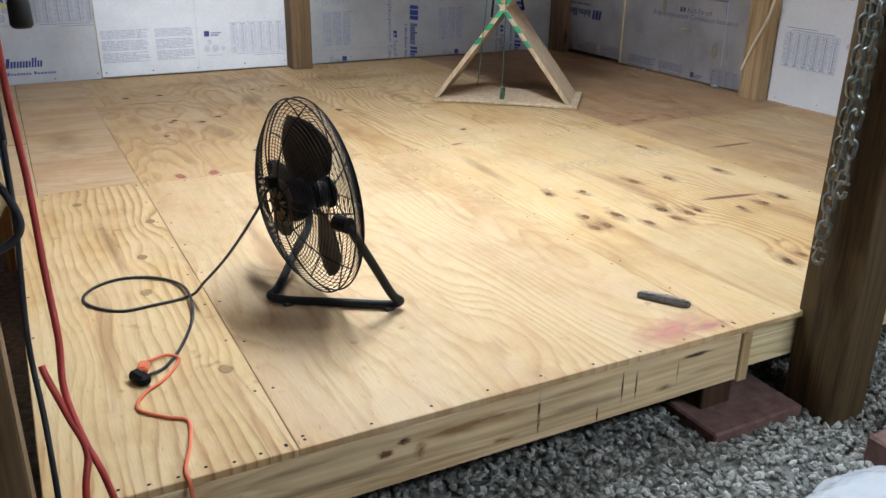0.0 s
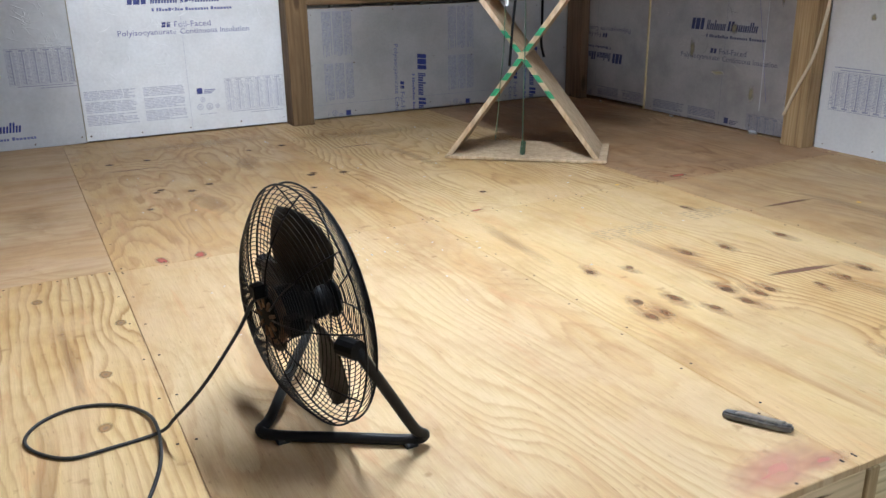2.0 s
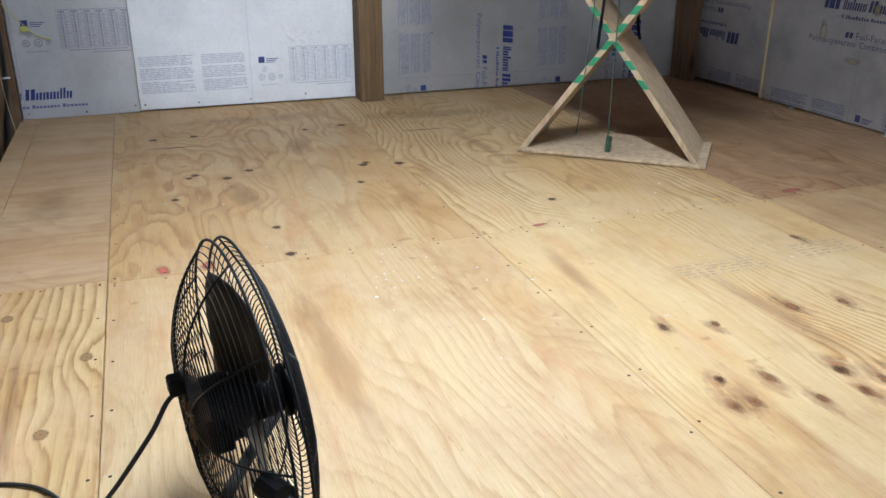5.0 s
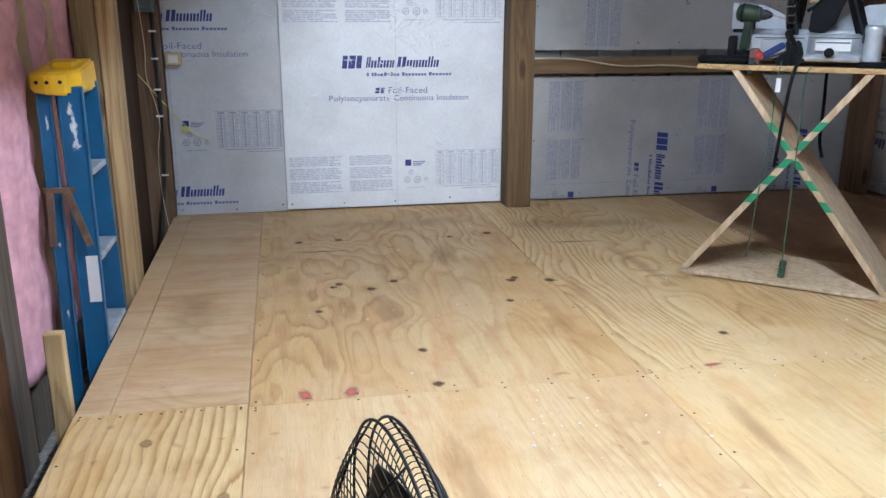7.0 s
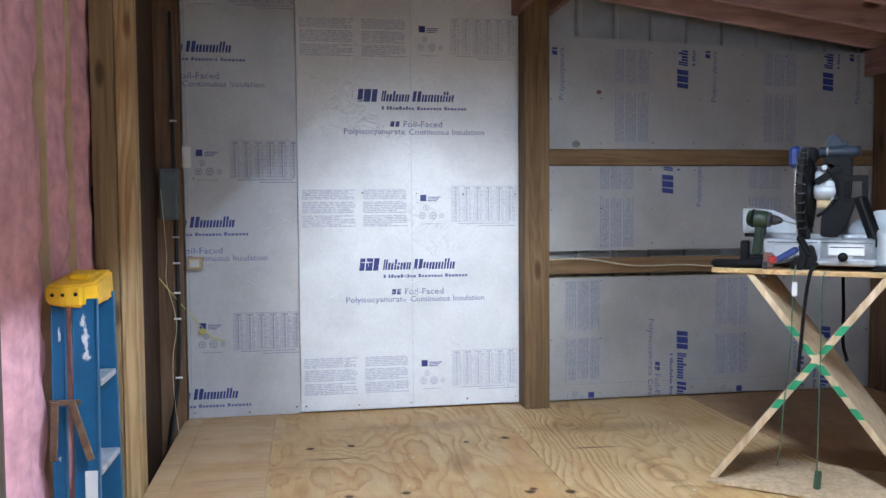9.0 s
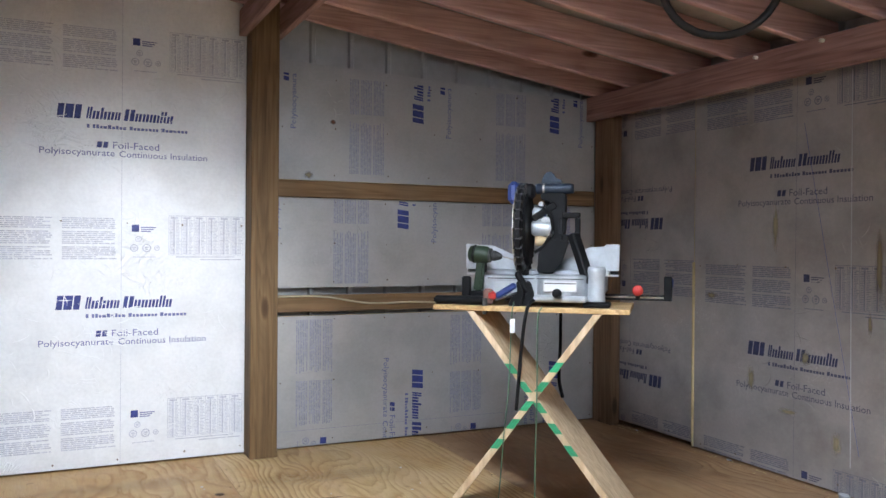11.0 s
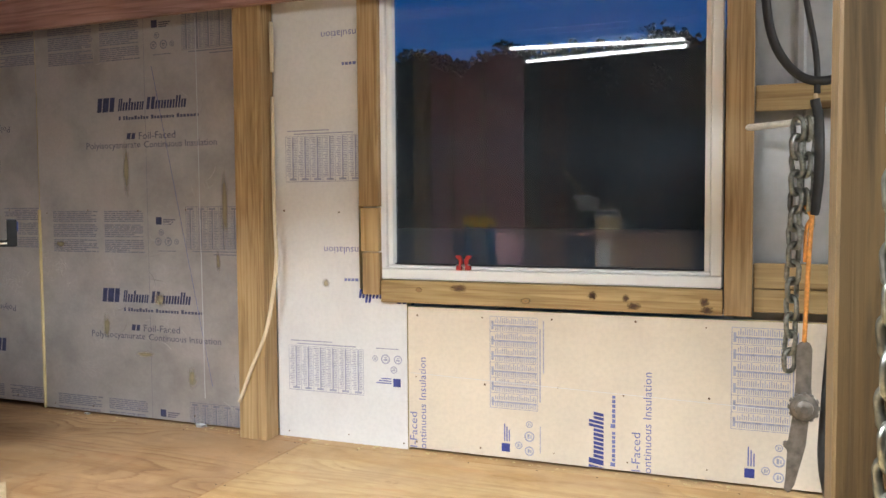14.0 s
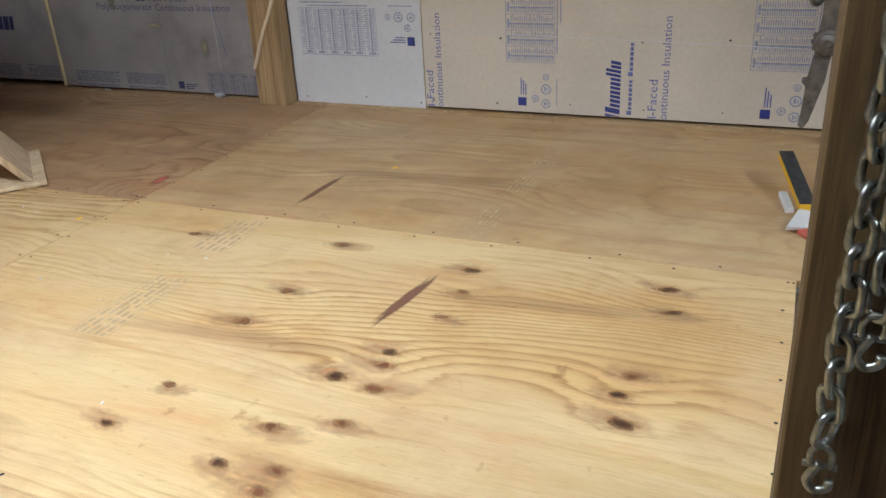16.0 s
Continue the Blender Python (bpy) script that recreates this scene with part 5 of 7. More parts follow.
ext = [(-1.625, -3.87, 0.014), (-1.575, -3.845, 0.008), (-1.55, -3.88, 0.006), (-1.60, -3.96, 0.006), (-1.655, -4.01, 0.006), (-1.675, -4.065, 0.005), (-1.625, -4.125, 0.005), (-1.585, -4.16, 0.005), (-1.60, -4.25, 0.005),
       (-1.625, -4.33, 0.005), (-1.625, -4.368, -0.002), (-1.622, -4.378, -0.06), (-1.60, -4.40, -0.2), (-1.58, -4.45, -0.288)]
solid("extension_cord", tube(smooth_path(ext, 6), 0.0042, 8), "orange", "thin orange extension cord running over the deck's edge", "cord", smooth=True)


# ---------------------------------------------------------------- folding knife and floor litter
kn = thing("folding_knife", "closed grey folding utility knife lying on the floor", "knife", (-0.228, -4.142, 0.002))
KM = pose(0, 0, 0, 0, 0, -56)
part("handle", prism([(-0.078, -0.010), (-0.06, -0.014), (0.05, -0.016), (0.076, -0.010), (0.078, 0.004), (0.04, 0.014), (-0.05, 0.013), (-0.074, 0.008)], 0.018, KM, bevel=0.004), "knife_grey", kn)
part("scale_plate", prism([(-0.05, -0.008), (0.05, -0.010), (0.06, 0.004), (-0.04, 0.008)], 0.003, KM @ pose(0, 0, 0.018), bevel=0.001), "steel", kn)
part("rivet", cyl(0.003, 0.003, 0.004, 8, KM @ pose(0.062, -0.003, 0.017)), "steel", kn)

cut = thing("foam_offcut", "dark-faced foam offcut with a yellow edge, propped on scraps", "offcut", (1.49, -4.37, 0.0))
od = Vector((0.285, 0.075, 0.060)).normalized()
os_ = Vector((0, 0, 1)).cross(od).normalized()
ou = od.cross(os_)
OM = Matrix((os_, ou, od)).transposed().to_4x4()
OM.translation = (0.0, 0.0, 0.012)
part("core", box(-0.020, 0.020, 0.0, 0.022, 0.0, 0.30, 0.001, None, OM), "yellow", cut, "yellow foam core")
part("facer", box(-0.022, 0.021, 0.0225, 0.027, 0.0, 0.30, 0.001, None, OM), "rubbed", cut, "dark facer of the offcut")
sc = thing("white_offcut", "white board offcuts lying beside the post", "offcut", (1.36, -4.36, 0.0))
part("scrap", box(-0.07, 0.07, -0.012, 0.012, 0.0, 0.016, 0.002, None, pose(0.20, 0.045, 0.0, 0, 0, 10)), "white", sc)
part("scrap", prism([(-0.08, 0.03), (0.14, -0.01), (0.20, -0.10), (0.02, -0.10)], 0.008, pose(0.04, 0.01, 0.012, 12, 0, 0)), "white", sc)
part("scrap", box(-0.02, 0.03, -0.02, 0.03, 0.0, 0.012, 0.002, None, pose(-0.02, -0.03, 0.0, 0, 0, 30)), "redmark", sc, "reddish scrap")

# ---------------------------------------------------------------- knots and marks that belong to the sheets
SHEETS = [o for o in deck.children]


def under(x, y):
    return min(SHEETS, key=lambda o: max(abs(x - o.location.x) - o.dimensions.x / 2, abs(y - o.location.y) - o.dimensions.y / 2))


def blot(name, x, y, rx, ry, mat, turn=0.0, lift=0.0012):
    o = under(x, y)
    ob = part(name, disc(), mat, o)
    ob.matrix_basis = pose(x - o.location.x, y - o.location.y, lift, 0, 0, turn) @ Matrix.Diagonal((rx, ry, 1, 1))
    return ob


for i, (x, y) in enumerate(KNOTS):
    g = (1.3 if i in (3, 4, 10, 12) else 0.95) * rnd.uniform(0.75, 1.15)
    blot("knot", x + rnd.uniform(-0.015, 0.015), y + rnd.uniform(-0.03, 0.03), 0.036 * g, 0.080 * g, "knot_blush", rnd.uniform(-15, 15), 0.0008)
    blot("knot", x, y + rnd.uniform(-0.01, 0.01), 0.020 * g, 0.036 * g, "knot_halo", rnd.uniform(-15, 15), 0.0012)
    blot("knot", x, y, 0.0175 * g * rnd.uniform(0.75, 1.2), 0.026 * g * rnd.uniform(0.8, 1.25), "knot" if rnd.random() < 0.45 else "knot_red", rnd.uniform(-20, 20), 0.0016)
for i, (x, y) in enumerate(KNOTS_FLAME):
    g = rnd.uniform(0.75, 1.1)
    blot("knot", x, y, 0.028 * g, 0.034 * g, "knot_halo", rnd.uniform(-20, 20), 0.0010)
    blot("knot", x, y, 0.024 * g, 0.021 * g, "knot", rnd.uniform(-25, 25), 0.0016)
for x, y in KNOTS_PALE:
    blot("knot", x, y, 0.024, 0.032, "knot_pale", rnd.uniform(-15, 15))
for x, y, rx, ry, mt, tn in ((0.40, -3.22, 0.05, 0.42, "streak", 4), (-0.02, -2.75, 0.045, 0.35, "streak", -3), (0.75, -3.85, 0.05, 0.40, "streak", 6), (-0.85, -3.0, 0.06, 0.55, "streak", 2), (-1.15, -3.3, 0.05, 0.5, "streak", -3),
                             (-0.9, -1.6, 0.07, 0.28, "streak", 10), (-0.55, -0.9, 0.08, 0.25, "streak", -12), (-1.6, -3.0, 0.03, 0.35, "streak", 3), (-1.7, -3.7, 0.035, 0.40, "streak", -4), (0.3, -1.2, 0.05, 0.4, "streak", 5),
                             (1.5, -3.2, 0.07, 0.5, "streak", 3), (1.4, -1.3, 0.45, 0.3, "dirt", 0), (0.3, -0.45, 0.5, 0.14, "dirt", 0), (-0.7, -0.25, 0.5, 0.13, "dirt", 0), (1.95, -0.9, 0.25, 0.4, "dirt", 0),
                             (-1.62, -1.5, 0.14, 0.3, "dirt", 0)):
    blot("mark", x, y, rx, ry, mt, tn, 0.0009)
for x, y, rx, ry, mt, tn in ((-1.235, -2.296, 0.022, 0.035, "redmark", 10), (-1.098, -2.295, 0.022, 0.032, "redmark", -15), (0.076, -2.307, 0.035, 0.010, "redmark", 5), (1.235, -2.279, 0.06, 0.018, "redmark", 5),
                             (1.30, -2.892, 0.135, 0.010, "burn", -3), (0.68, -3.497, 0.135, 0.013, "burn", -8), (-1.11, -0.743, 0.125, 0.006, "burn", 0), (0.13, -0.786, 0.13, 0.006, "burn", -3),
                             (-0.33, -4.29, 0.12, 0.045, "pinkmark", 12), (-0.22, -4.315, 0.06, 0.02, "pinkmark", 0)):
    blot("mark", x, y, rx * 1.35, ry * 1.7, mt, tn, 0.0014)
for i, (x, y) in enumerate([(0.863, -2.272), (1.569, -3.037)]):
    blot("paint_drop", x, y, 0.014, 0.010, "yellow", 30)
rnd = random.Random(31)
for x0, x1, y0, y1 in ((0.30, 0.62, -2.905, -2.805), (0.78, 1.0, -2.88, -2.77), (1.10, 1.30, -3.555, -3.475), (1.45, 1.62, -3.56, -3.48), (1.72, 1.95, -3.565, -3.485)):
    o = under((x0 + x1) / 2, y0)
    b = bmesh.new()
    for k in range(5):
        y = y0 + (y1 - y0) * (k + 0.2) / 5
        x = x0
        while x < x1 - 0.02:
            w = rnd.uniform(0.012, 0.05)
            rect(b, x, min(x1, x + w), y, y + (y1 - y0) * 0.10, 0)
            x += w + rnd.uniform(0.006, 0.02)
    rect(b, x0, x1, y0 - 0.006, y0 - 0.004, 0)
    rect(b, x0, x1, y1 + 0.004, y1 + 0.006, 0)
    bmesh.ops.translate(b, vec=(-o.location.x, -o.location.y, 0.0005), verts=b.verts)
    part("grade_stamp", b, "stamp", o, "faded grey grade stamp")
rnd = random.Random(11)
screws = []
for o in SHEETS:
    w, d = o.dimensions.x / 2 - 0.02, o.dimensions.y / 2 - 0.02
    if w < 0.18:
        continue
    for k in range(9):
        for q in (-1, 1):
            if w > 0.1:
                screws.append((o.location.x + (-w + 2 * w * k / 8), o.location.y + q * d + rnd.uniform(-0.006, 0.006)))
            screws.append((o.location.x + q * w, o.location.y - d + 2 * d * k / 8 + rnd.uniform(-0.02, 0.02)))
sb = bmesh.new()
for x, y in screws:
    bmesh.ops.create_circle(sb, cap_ends=True, segments=8, radius=0.0042, matrix=Matrix.Translation((x, y, 0.0022)))
tagged(part("screw_heads", sb, "dark", deck), kind="stuff")

rnd = random.Random(52)


def crumbs(spots, size, mat, name, label, category):
    """Tiny loose bits lying on the floor, in one mesh."""
    verts, faces = [], []
    for x, y in spots:
        q = size * rnd.uniform(0.5, 1.5)
        m_ = pose(x, y, q * 0.22 + 0.0015, rnd.uniform(-15, 15), rnd.uniform(-15, 15), rnd.uniform(0, 360)) @ Matrix.Diagonal((q, q * rnd.uniform(0.3, 0.9), q * 0.3, 1))
        at = len(verts)
        verts += [m_ @ Vector(c) for c in ((-1, -1, -0.6), (1, -0.8, -0.6), (0.9, 1, -0.6), (-0.8, 0.9, -0.6), (-0.6, -0.6, 0.6), (0.7, -0.5, 0.5), (0.5, 0.7, 0.7), (-0.5, 0.6, 0.5))]
        faces += [tuple(at + k for k in f_) for f_ in ((0, 3, 2, 1), (4, 5, 6, 7), (0, 1, 5, 4), (1, 2, 6, 5), (2, 3, 7, 6), (3, 0, 4, 7))]
    me = bpy.data.meshes.new(name)
    me.from_pydata(verts, [], faces)
    me.materials.append(M[mat])
    return tagged(new(name, me), label, category, kind="stuff")


crumbs([(rnd.uniform(-1.3, 0.9), rnd.uniform(-3.2, -0.3)) for _ in range(70)] + [(rnd.gauss(-0.55, 0.12), rnd.gauss(-2.6, 0.12)) for _ in range(16)], 0.0042, "white", "wood_chips", "pale specks of sawdust on the plywood", "sawdust")
crumbs([(2.328 - abs(rnd.gauss(0, 0.022)), rnd.uniform(-4.35, -2.2)) for _ in range(90)] + [(2.326 - abs(rnd.gauss(0, 0.03)), rnd.uniform(-2.0, 0.0)) for _ in range(70)], 0.0055, "foam", "foam_crumbs", "yellowish foam crumbs along the foot of the boards", "crumbs")
crumbs([(rnd.uniform(-1.86, 2.2), 0.128 - abs(rnd.gauss(0, 0.02))) for _ in range(80)], 0.005, "foam", "foam_crumbs", "yellowish foam crumbs along the foot of the boards", "crumbs")
rim_joist = fr.children[0]
for x, z, rx, rz, mt in ((-1.55, -0.085, 0.030, 0.018, "knot_halo"), (-1.52, -0.10, 0.012, 0.008, "knot"), (-1.30, -0.11, 0.22, 0.018, "grey_stain"), (-0.98, -0.06, 0.16, 0.022, "knot_halo"), (-0.80, -0.09, 0.004, 0.07, "knot"), (-0.66, -0.10, 0.14, 0.025, "grey_stain"),
                         (-0.545, -0.08, 0.003, 0.06, "knot"), (-0.50, -0.085, 0.003, 0.055, "knot"), (-0.30, -0.045, 0.05, 0.008, "knot"), (-1.12, -0.09, 0.016, 0.03, "knot_halo"), (-1.72, -0.10, 0.12, 0.02, "grey_stain"), (-0.40, -0.12, 0.03, 0.012, "knot_halo"), (-0.90, -0.13, 0.04, 0.010, "knot_halo"),
                         (-1.205, -0.075, 0.020, 0.014, "knot_red"), (-1.16, -0.055, 0.016, 0.010, "knot"), (-1.64, -0.13, 0.014, 0.010, "knot"), (-1.40, -0.05, 0.09, 0.010, "streak"), (-0.72, -0.05, 0.10, 0.008, "streak"), (-0.25, -0.10, 0.08, 0.010, "streak"), (-1.05, -0.135, 0.12, 0.008, "streak"), (-0.62, -0.14, 0.003, 0.03, "knot"), (-0.36, -0.08, 0.003, 0.05, "knot_halo")):
    ob = part("knot", disc(), mt, rim_joist)
    ob.matrix_basis = Matrix(((1, 0, 0, x), (0, 0, -1, -4.3612), (0, 1, 0, z), (0, 0, 0, 1))) @ Matrix.Diagonal((rx * 1.3, rz, 1, 1))

sill_face = [o for o in bpy.data.objects if o.name.startswith("sill_board")][0]
for y, z, ry, rz, mt in ((-3.06, 0.712, 0.030, 0.012, "knot"), (-3.62, 0.70, 0.014, 0.014, "knot"), (-3.75, 0.695, 0.012, 0.012, "knot"), (-3.78, 0.665, 0.022, 0.012, "knot"), (-4.04, 0.69, 0.014, 0.014, "knot"), (-4.05, 0.66, 0.018, 0.012, "knot"), (-2.88, 0.70, 0.014, 0.010, "knot_pale"), (-3.35, 0.67, 0.02, 0.012, "knot_pale")):
    ob = part("knot", disc(), mt, sill_face)
    ob.matrix_basis = on_east(y, z, 2.3172) @ Matrix.Diagonal((ry * 1.5, rz * 1.5, 1, 1))


# ---------------------------------------------------------------- X-leg saw table
# u runs along the table's front edge, w into its depth
TM = Matrix(((0.766, 0.643, 0, 0.437), (-0.643, 0.766, 0, -1.352), (0, 0, 1, 0), (0, 0, 0, 1)))
table = thing("saw_table", "home-made plywood saw table on crossed legs", "table")
TM_TOP = TM @ Matrix.Translation((-0.005, 0.0, 0.0))
part("tabletop", box(0.0, 0.765, 0.0, 0.42, 0.880, 0.900, 0.002, None, TM_TOP), "pine_x", table)
part("base_plate", box(-0.012, 0.852, -0.026, 0.43, 0.006, 0.020, 0.002, None, TM), "birch", table, "pale plywood base plate")
for u in (0.03, 0.78):
    part("skid", box(u, u + 0.04, -0.026, 0.42, 0.0, 0.0055, 0.0, None, TM), "pine_y", table)
LEG1 = [(0.130, 0.879), (0.160, 0.879), (0.812, 0.021), (0.782, 0.021)]
LEG2 = [(-0.006, 0.021), (0.026, 0.021), (0.656, 0.879), (0.624, 0.879)]
UP = Matrix(((1, 0, 0, 0), (0, 0, 1, 0), (0, 1, 0, 0), (0, 0, 0, 1)))
part("leg", prism(LEG1, 0.405, TM @ UP @ Matrix.Translation((0, 0, 0.006)), bevel=0.0015), "birch", table)
part("leg", prism(LEG2, 0.405, TM @ UP @ Matrix.Translation((0, 0, 0.004)), bevel=0.0015), "birch", table)
def at_f(t, a, b):
    return (a[0] + (b[0] - a[0]) * t, a[1] + (b[1] - a[1]) * t)


for leg, spots in ((LEG1, (0.235, 0.315, 0.405, 0.495, 0.59)), (LEG2, (0.375, 0.47, 0.555, 0.645, 0.735))):
    for f0 in spots:
        a0, a1 = at_f(f0, leg[0], leg[3]), at_f(f0 + 0.045, leg[0], leg[3])
        c0, c1 = at_f(f0, leg[1], leg[2]), at_f(f0 + 0.045, leg[1], leg[2])
        part("green_tape", prism([a0, c0, c1, a1], 0.0015, TM @ UP @ Matrix.Translation((0, 0, 0.0022))), "green", table, "green painter's tape")

# ---------------------------------------------------------------- mitre saw on the table
SM = TM @ Matrix.Translation((0.385, 0.21, 0.9005))
saw = thing("mitre_saw", "sliding compound mitre saw with silver fence and black guard", "saw")
FU = Matrix(((1, 0, 0, 0), (0, 0, -1, 0), (0, 1, 0, 0), (0, 0, 0, 1)))
SIDE = Matrix.Rotation(radians(90), 4, "Y")
part("base", prism([(-0.19, 0.024), (0.20, 0.024), (0.275, 0.05), (0.275, 0.116), (-0.205, 0.116), (-0.20, 0.06)], 0.20, SM @ pose(0, 0.09, 0) @ FU, bevel=0.006), "alu", saw)
# grey plate laid on the casting, for the shade of a recess
part("base_recess", box(-0.165, -0.02, -0.1145, -0.110, 0.045, 0.098, 0.004, None, SM), "steel_wall", saw, "grey plate painted as a shaded recess in the casting")
part("turntable", lathe([(0.105, 0.020), (0.108, 0.03), (0.105, 0.118), (0.09, 0.124)], 32, SM @ pose(0.11, -0.075, 0)), "alu", saw, smooth=False)
part("scale_plate", box(0.045, 0.175, -0.188, -0.182, 0.060, 0.102, 0.004, None, SM), "white", saw)
part("scale_plate_edge", box(0.05, 0.17, -0.1895, -0.1885, 0.090, 0.094, 0.0, None, SM), "rubbed", saw)
# thin black strips laid on, painting the dark inside the casting's slots
for u0, u1, z0 in ((-0.19, 0.0, 0.104), (0.02, 0.20, 0.108), (-0.17, -0.03, 0.036)):
    part("casting_groove", box(u0, u1, -0.1935 if u0 > 0 else -0.1165, -0.1925 if u0 > 0 else -0.1155, z0, z0 + 0.0035, 0.0, None, SM), "rubbed", saw)
part("pinch_knob", lathe([(0.016, 0.0), (0.018, 0.006), (0.018, 0.022), (0.012, 0.028)], 14, SM @ pose(0.10, -0.19, 0.055, 90, 0, 0)), "black", saw, smooth=True)
for u, z, rr_, q in ((0.035, 0.335, 0.022, "alu"), (0.05, 0.285, 0.014, "steel"), (0.015, 0.405, 0.012, "alu")):
    part("bolt_boss", cyl(rr_, rr_ * 0.8, 0.02, 16, SM @ pose(u, -0.045, z, 90, 0, 0), bevel=0.003), q, saw)
part("guard_spring", tube(smooth_path([SM @ Vector(p_) for p_ in ((0.02, -0.05, 0.40), (0.055, -0.06, 0.36), (0.06, -0.06, 0.30), (0.03, -0.055, 0.24), (-0.01, -0.05, 0.21))], 6), 0.007, 8), "black", saw, smooth=True)
part("dust_spout", lathe([(0.026, 0.0), (0.030, 0.02), (0.030, 0.06), (0.022, 0.07)], 16, SM @ pose(0.045, 0.09, 0.40, -70, 0, 0)), "black", saw, smooth=True)
part("turntable_lip", box(0.005, 0.215, -0.19, -0.10, 0.020, 0.044, 0.008, None, SM), "alu", saw)
part("table_wing", box(-0.215, 0.285, -0.02, 0.075, 0.117, 0.138, 0.004, None, SM), "alu", saw)
part("fence", prism([(-0.318, 0.135), (-0.085, 0.135), (-0.085, 0.18), (-0.13, 0.205), (-0.20, 0.236), (-0.318, 0.242)], 0.018, SM @ pose(0, 0.07, 0) @ FU, bevel=0.002), "alu", saw)
part("fence", prism([(0.062, 0.137), (0.322, 0.137), (0.322, 0.245), (0.266, 0.245), (0.262, 0.236), (0.20, 0.232), (0.115, 0.186), (0.062, 0.172)], 0.018, SM @ pose(0, 0.07, 0) @ FU, bevel=0.002), "alu", saw)
for u0, u1 in ((-0.312, -0.205), (0.27, 0.318)):
    part("fence_clamp", box(u0, u1, 0.056, 0.09, 0.122, 0.1345, 0.003, None, SM), "black", saw)
    part("fence_rib", box(u0 - 0.002, u1 + 0.002, 0.05, 0.088, 0.112, 0.1215, 0.002, None, SM), "alu", saw)
part("foot", box(-0.40, -0.19, -0.18, -0.13, 0.0, 0.034, 0.012, None, SM), "black", saw)
part("foot", box(0.195, 0.30, -0.17, -0.10, 0.0, 0.022, 0.006, None, SM), "black", saw)
part("leg_column", lathe([(0.036, 0.022), (0.034, 0.03), (0.032, 0.12), (0.036, 0.14), (0.032, 0.158)], 20, SM @ pose(0.245, -0.13, 0)), "alu", saw, smooth=True)
part("leg_column", box(-0.289, -0.254, -0.15, -0.12, 0.03, 0.112, 0.006, None, SM), "black", saw)
# black bars beside the steel rod paint the dark shadows along the chrome
for w, zr, mr in ((0.016, 0.026, "black"), (0.016, 0.041, "black"), (0.046, 0.034, "steel")):
    part("extension_rod", rod(SM @ Vector((0.26, w, zr)), SM @ Vector((0.51, w, zr)), 0.0046, 8), mr, saw)
part("end_stop", box(0.498, 0.530, -0.005, 0.065, 0.022, 0.118, 0.004, None, SM), "black", saw)
part("end_stop_pad", box(0.5305, 0.534, 0.0, 0.06, 0.075, 0.112, 0.002, None, SM), "tool_blue", saw)
part("stop_knob", lathe([(0.019, 0.0), (0.022, 0.004), (0.022, 0.014), (0.012, 0.02)], 12, SM @ pose(0.397, 0.008, 0.062, 90, 0, 0)), "red", saw, "red knob", smooth=True)
part("knob_stem", box(0.388, 0.406, 0.010, 0.052, 0.026, 0.050, 0.003, None, SM), "black", saw)
# head: guard disc seen edge-on, motor, rails and handle
GC = SM @ pose(-0.054, -0.04, 0.302) @ SIDE
guard = part("upper_guard", lathe([(0.05, -0.013), (0.170, -0.013), (0.186, -0.009), (0.188, 0.009), (0.170, 0.013), (0.05, 0.015)], 40, GC), "black", saw, smooth=False)
for k in range(30):
    part("guard_rib", box(-0.003, 0.003, 0.150, 0.1895, -0.0165, 0.0165, 0.002, None, GC @ Matrix.Rotation(2 * math.pi * k / 30, 4, "Z")), "rubbed", guard)
part("lower_guard", lathe([(0.05, -0.020), (0.13, -0.020), (0.150, -0.014), (0.150, 0.020), (0.13, 0.024), (0.05, 0.026)], 36, GC), "black", saw, "smoky dark lower guard", smooth=True)
part("blade", lathe([(0.02, -0.0012), (0.184, -0.0012), (0.184, 0.0012), (0.02, 0.0012)], 40, GC @ pose(0, 0, -0.018)), "steel", saw)
part("guard_nose", box(-0.114, -0.068, -0.11, 0.02, 0.405, 0.495, 0.016, None, SM), "tool_blue", saw, "blue guard housing")
part("guard_link", box(-0.068, -0.012, -0.07, -0.01, 0.43, 0.488, 0.010, None, SM), "black", saw)
part("motor", lathe([(0.019, 0.0), (0.0215, 0.006), (0.0215, 0.135), (0.018, 0.152)], 20, SM @ pose(-0.010, -0.02, 0.469) @ SIDE), "motor_blue", saw, "grey-blue motor barrel", smooth=True)
part("motor_band", lathe([(0.0225, 0.0), (0.0232, 0.004), (0.0225, 0.008)], 20, SM @ pose(0.018, -0.02, 0.469) @ SIDE), "steel", saw)
part("trigger_grip", prism([(0.010, 0.488), (0.022, 0.528), (0.040, 0.540), (0.058, 0.536), (0.070, 0.512), (0.096, 0.505), (0.098, 0.488)], 0.034, SM @ pose(0, 0.0, 0) @ FU, bevel=0.005), "motor_blue", saw)
part("gear_case", prism([(0.0, 0.132), (0.03, 0.128), (0.088, 0.172), (0.095, 0.25), (0.11, 0.30), (0.112, 0.45), (0.012, 0.452), (0.010, 0.425), (0.05, 0.418), (0.055, 0.39), (0.03, 0.345), (0.06, 0.33), (0.065, 0.28), (0.02, 0.262), (0.002, 0.20)], 0.07, SM @ pose(0, 0.03, 0) @ FU, bevel=0.005), "black", saw)
part("motor_body", lathe([(0.02, 0.0), (0.028, 0.006), (0.026, 0.036), (0.014, 0.046)], 20, SM @ pose(-0.022, -0.03, 0.366) @ SIDE), "alu", saw, smooth=True)
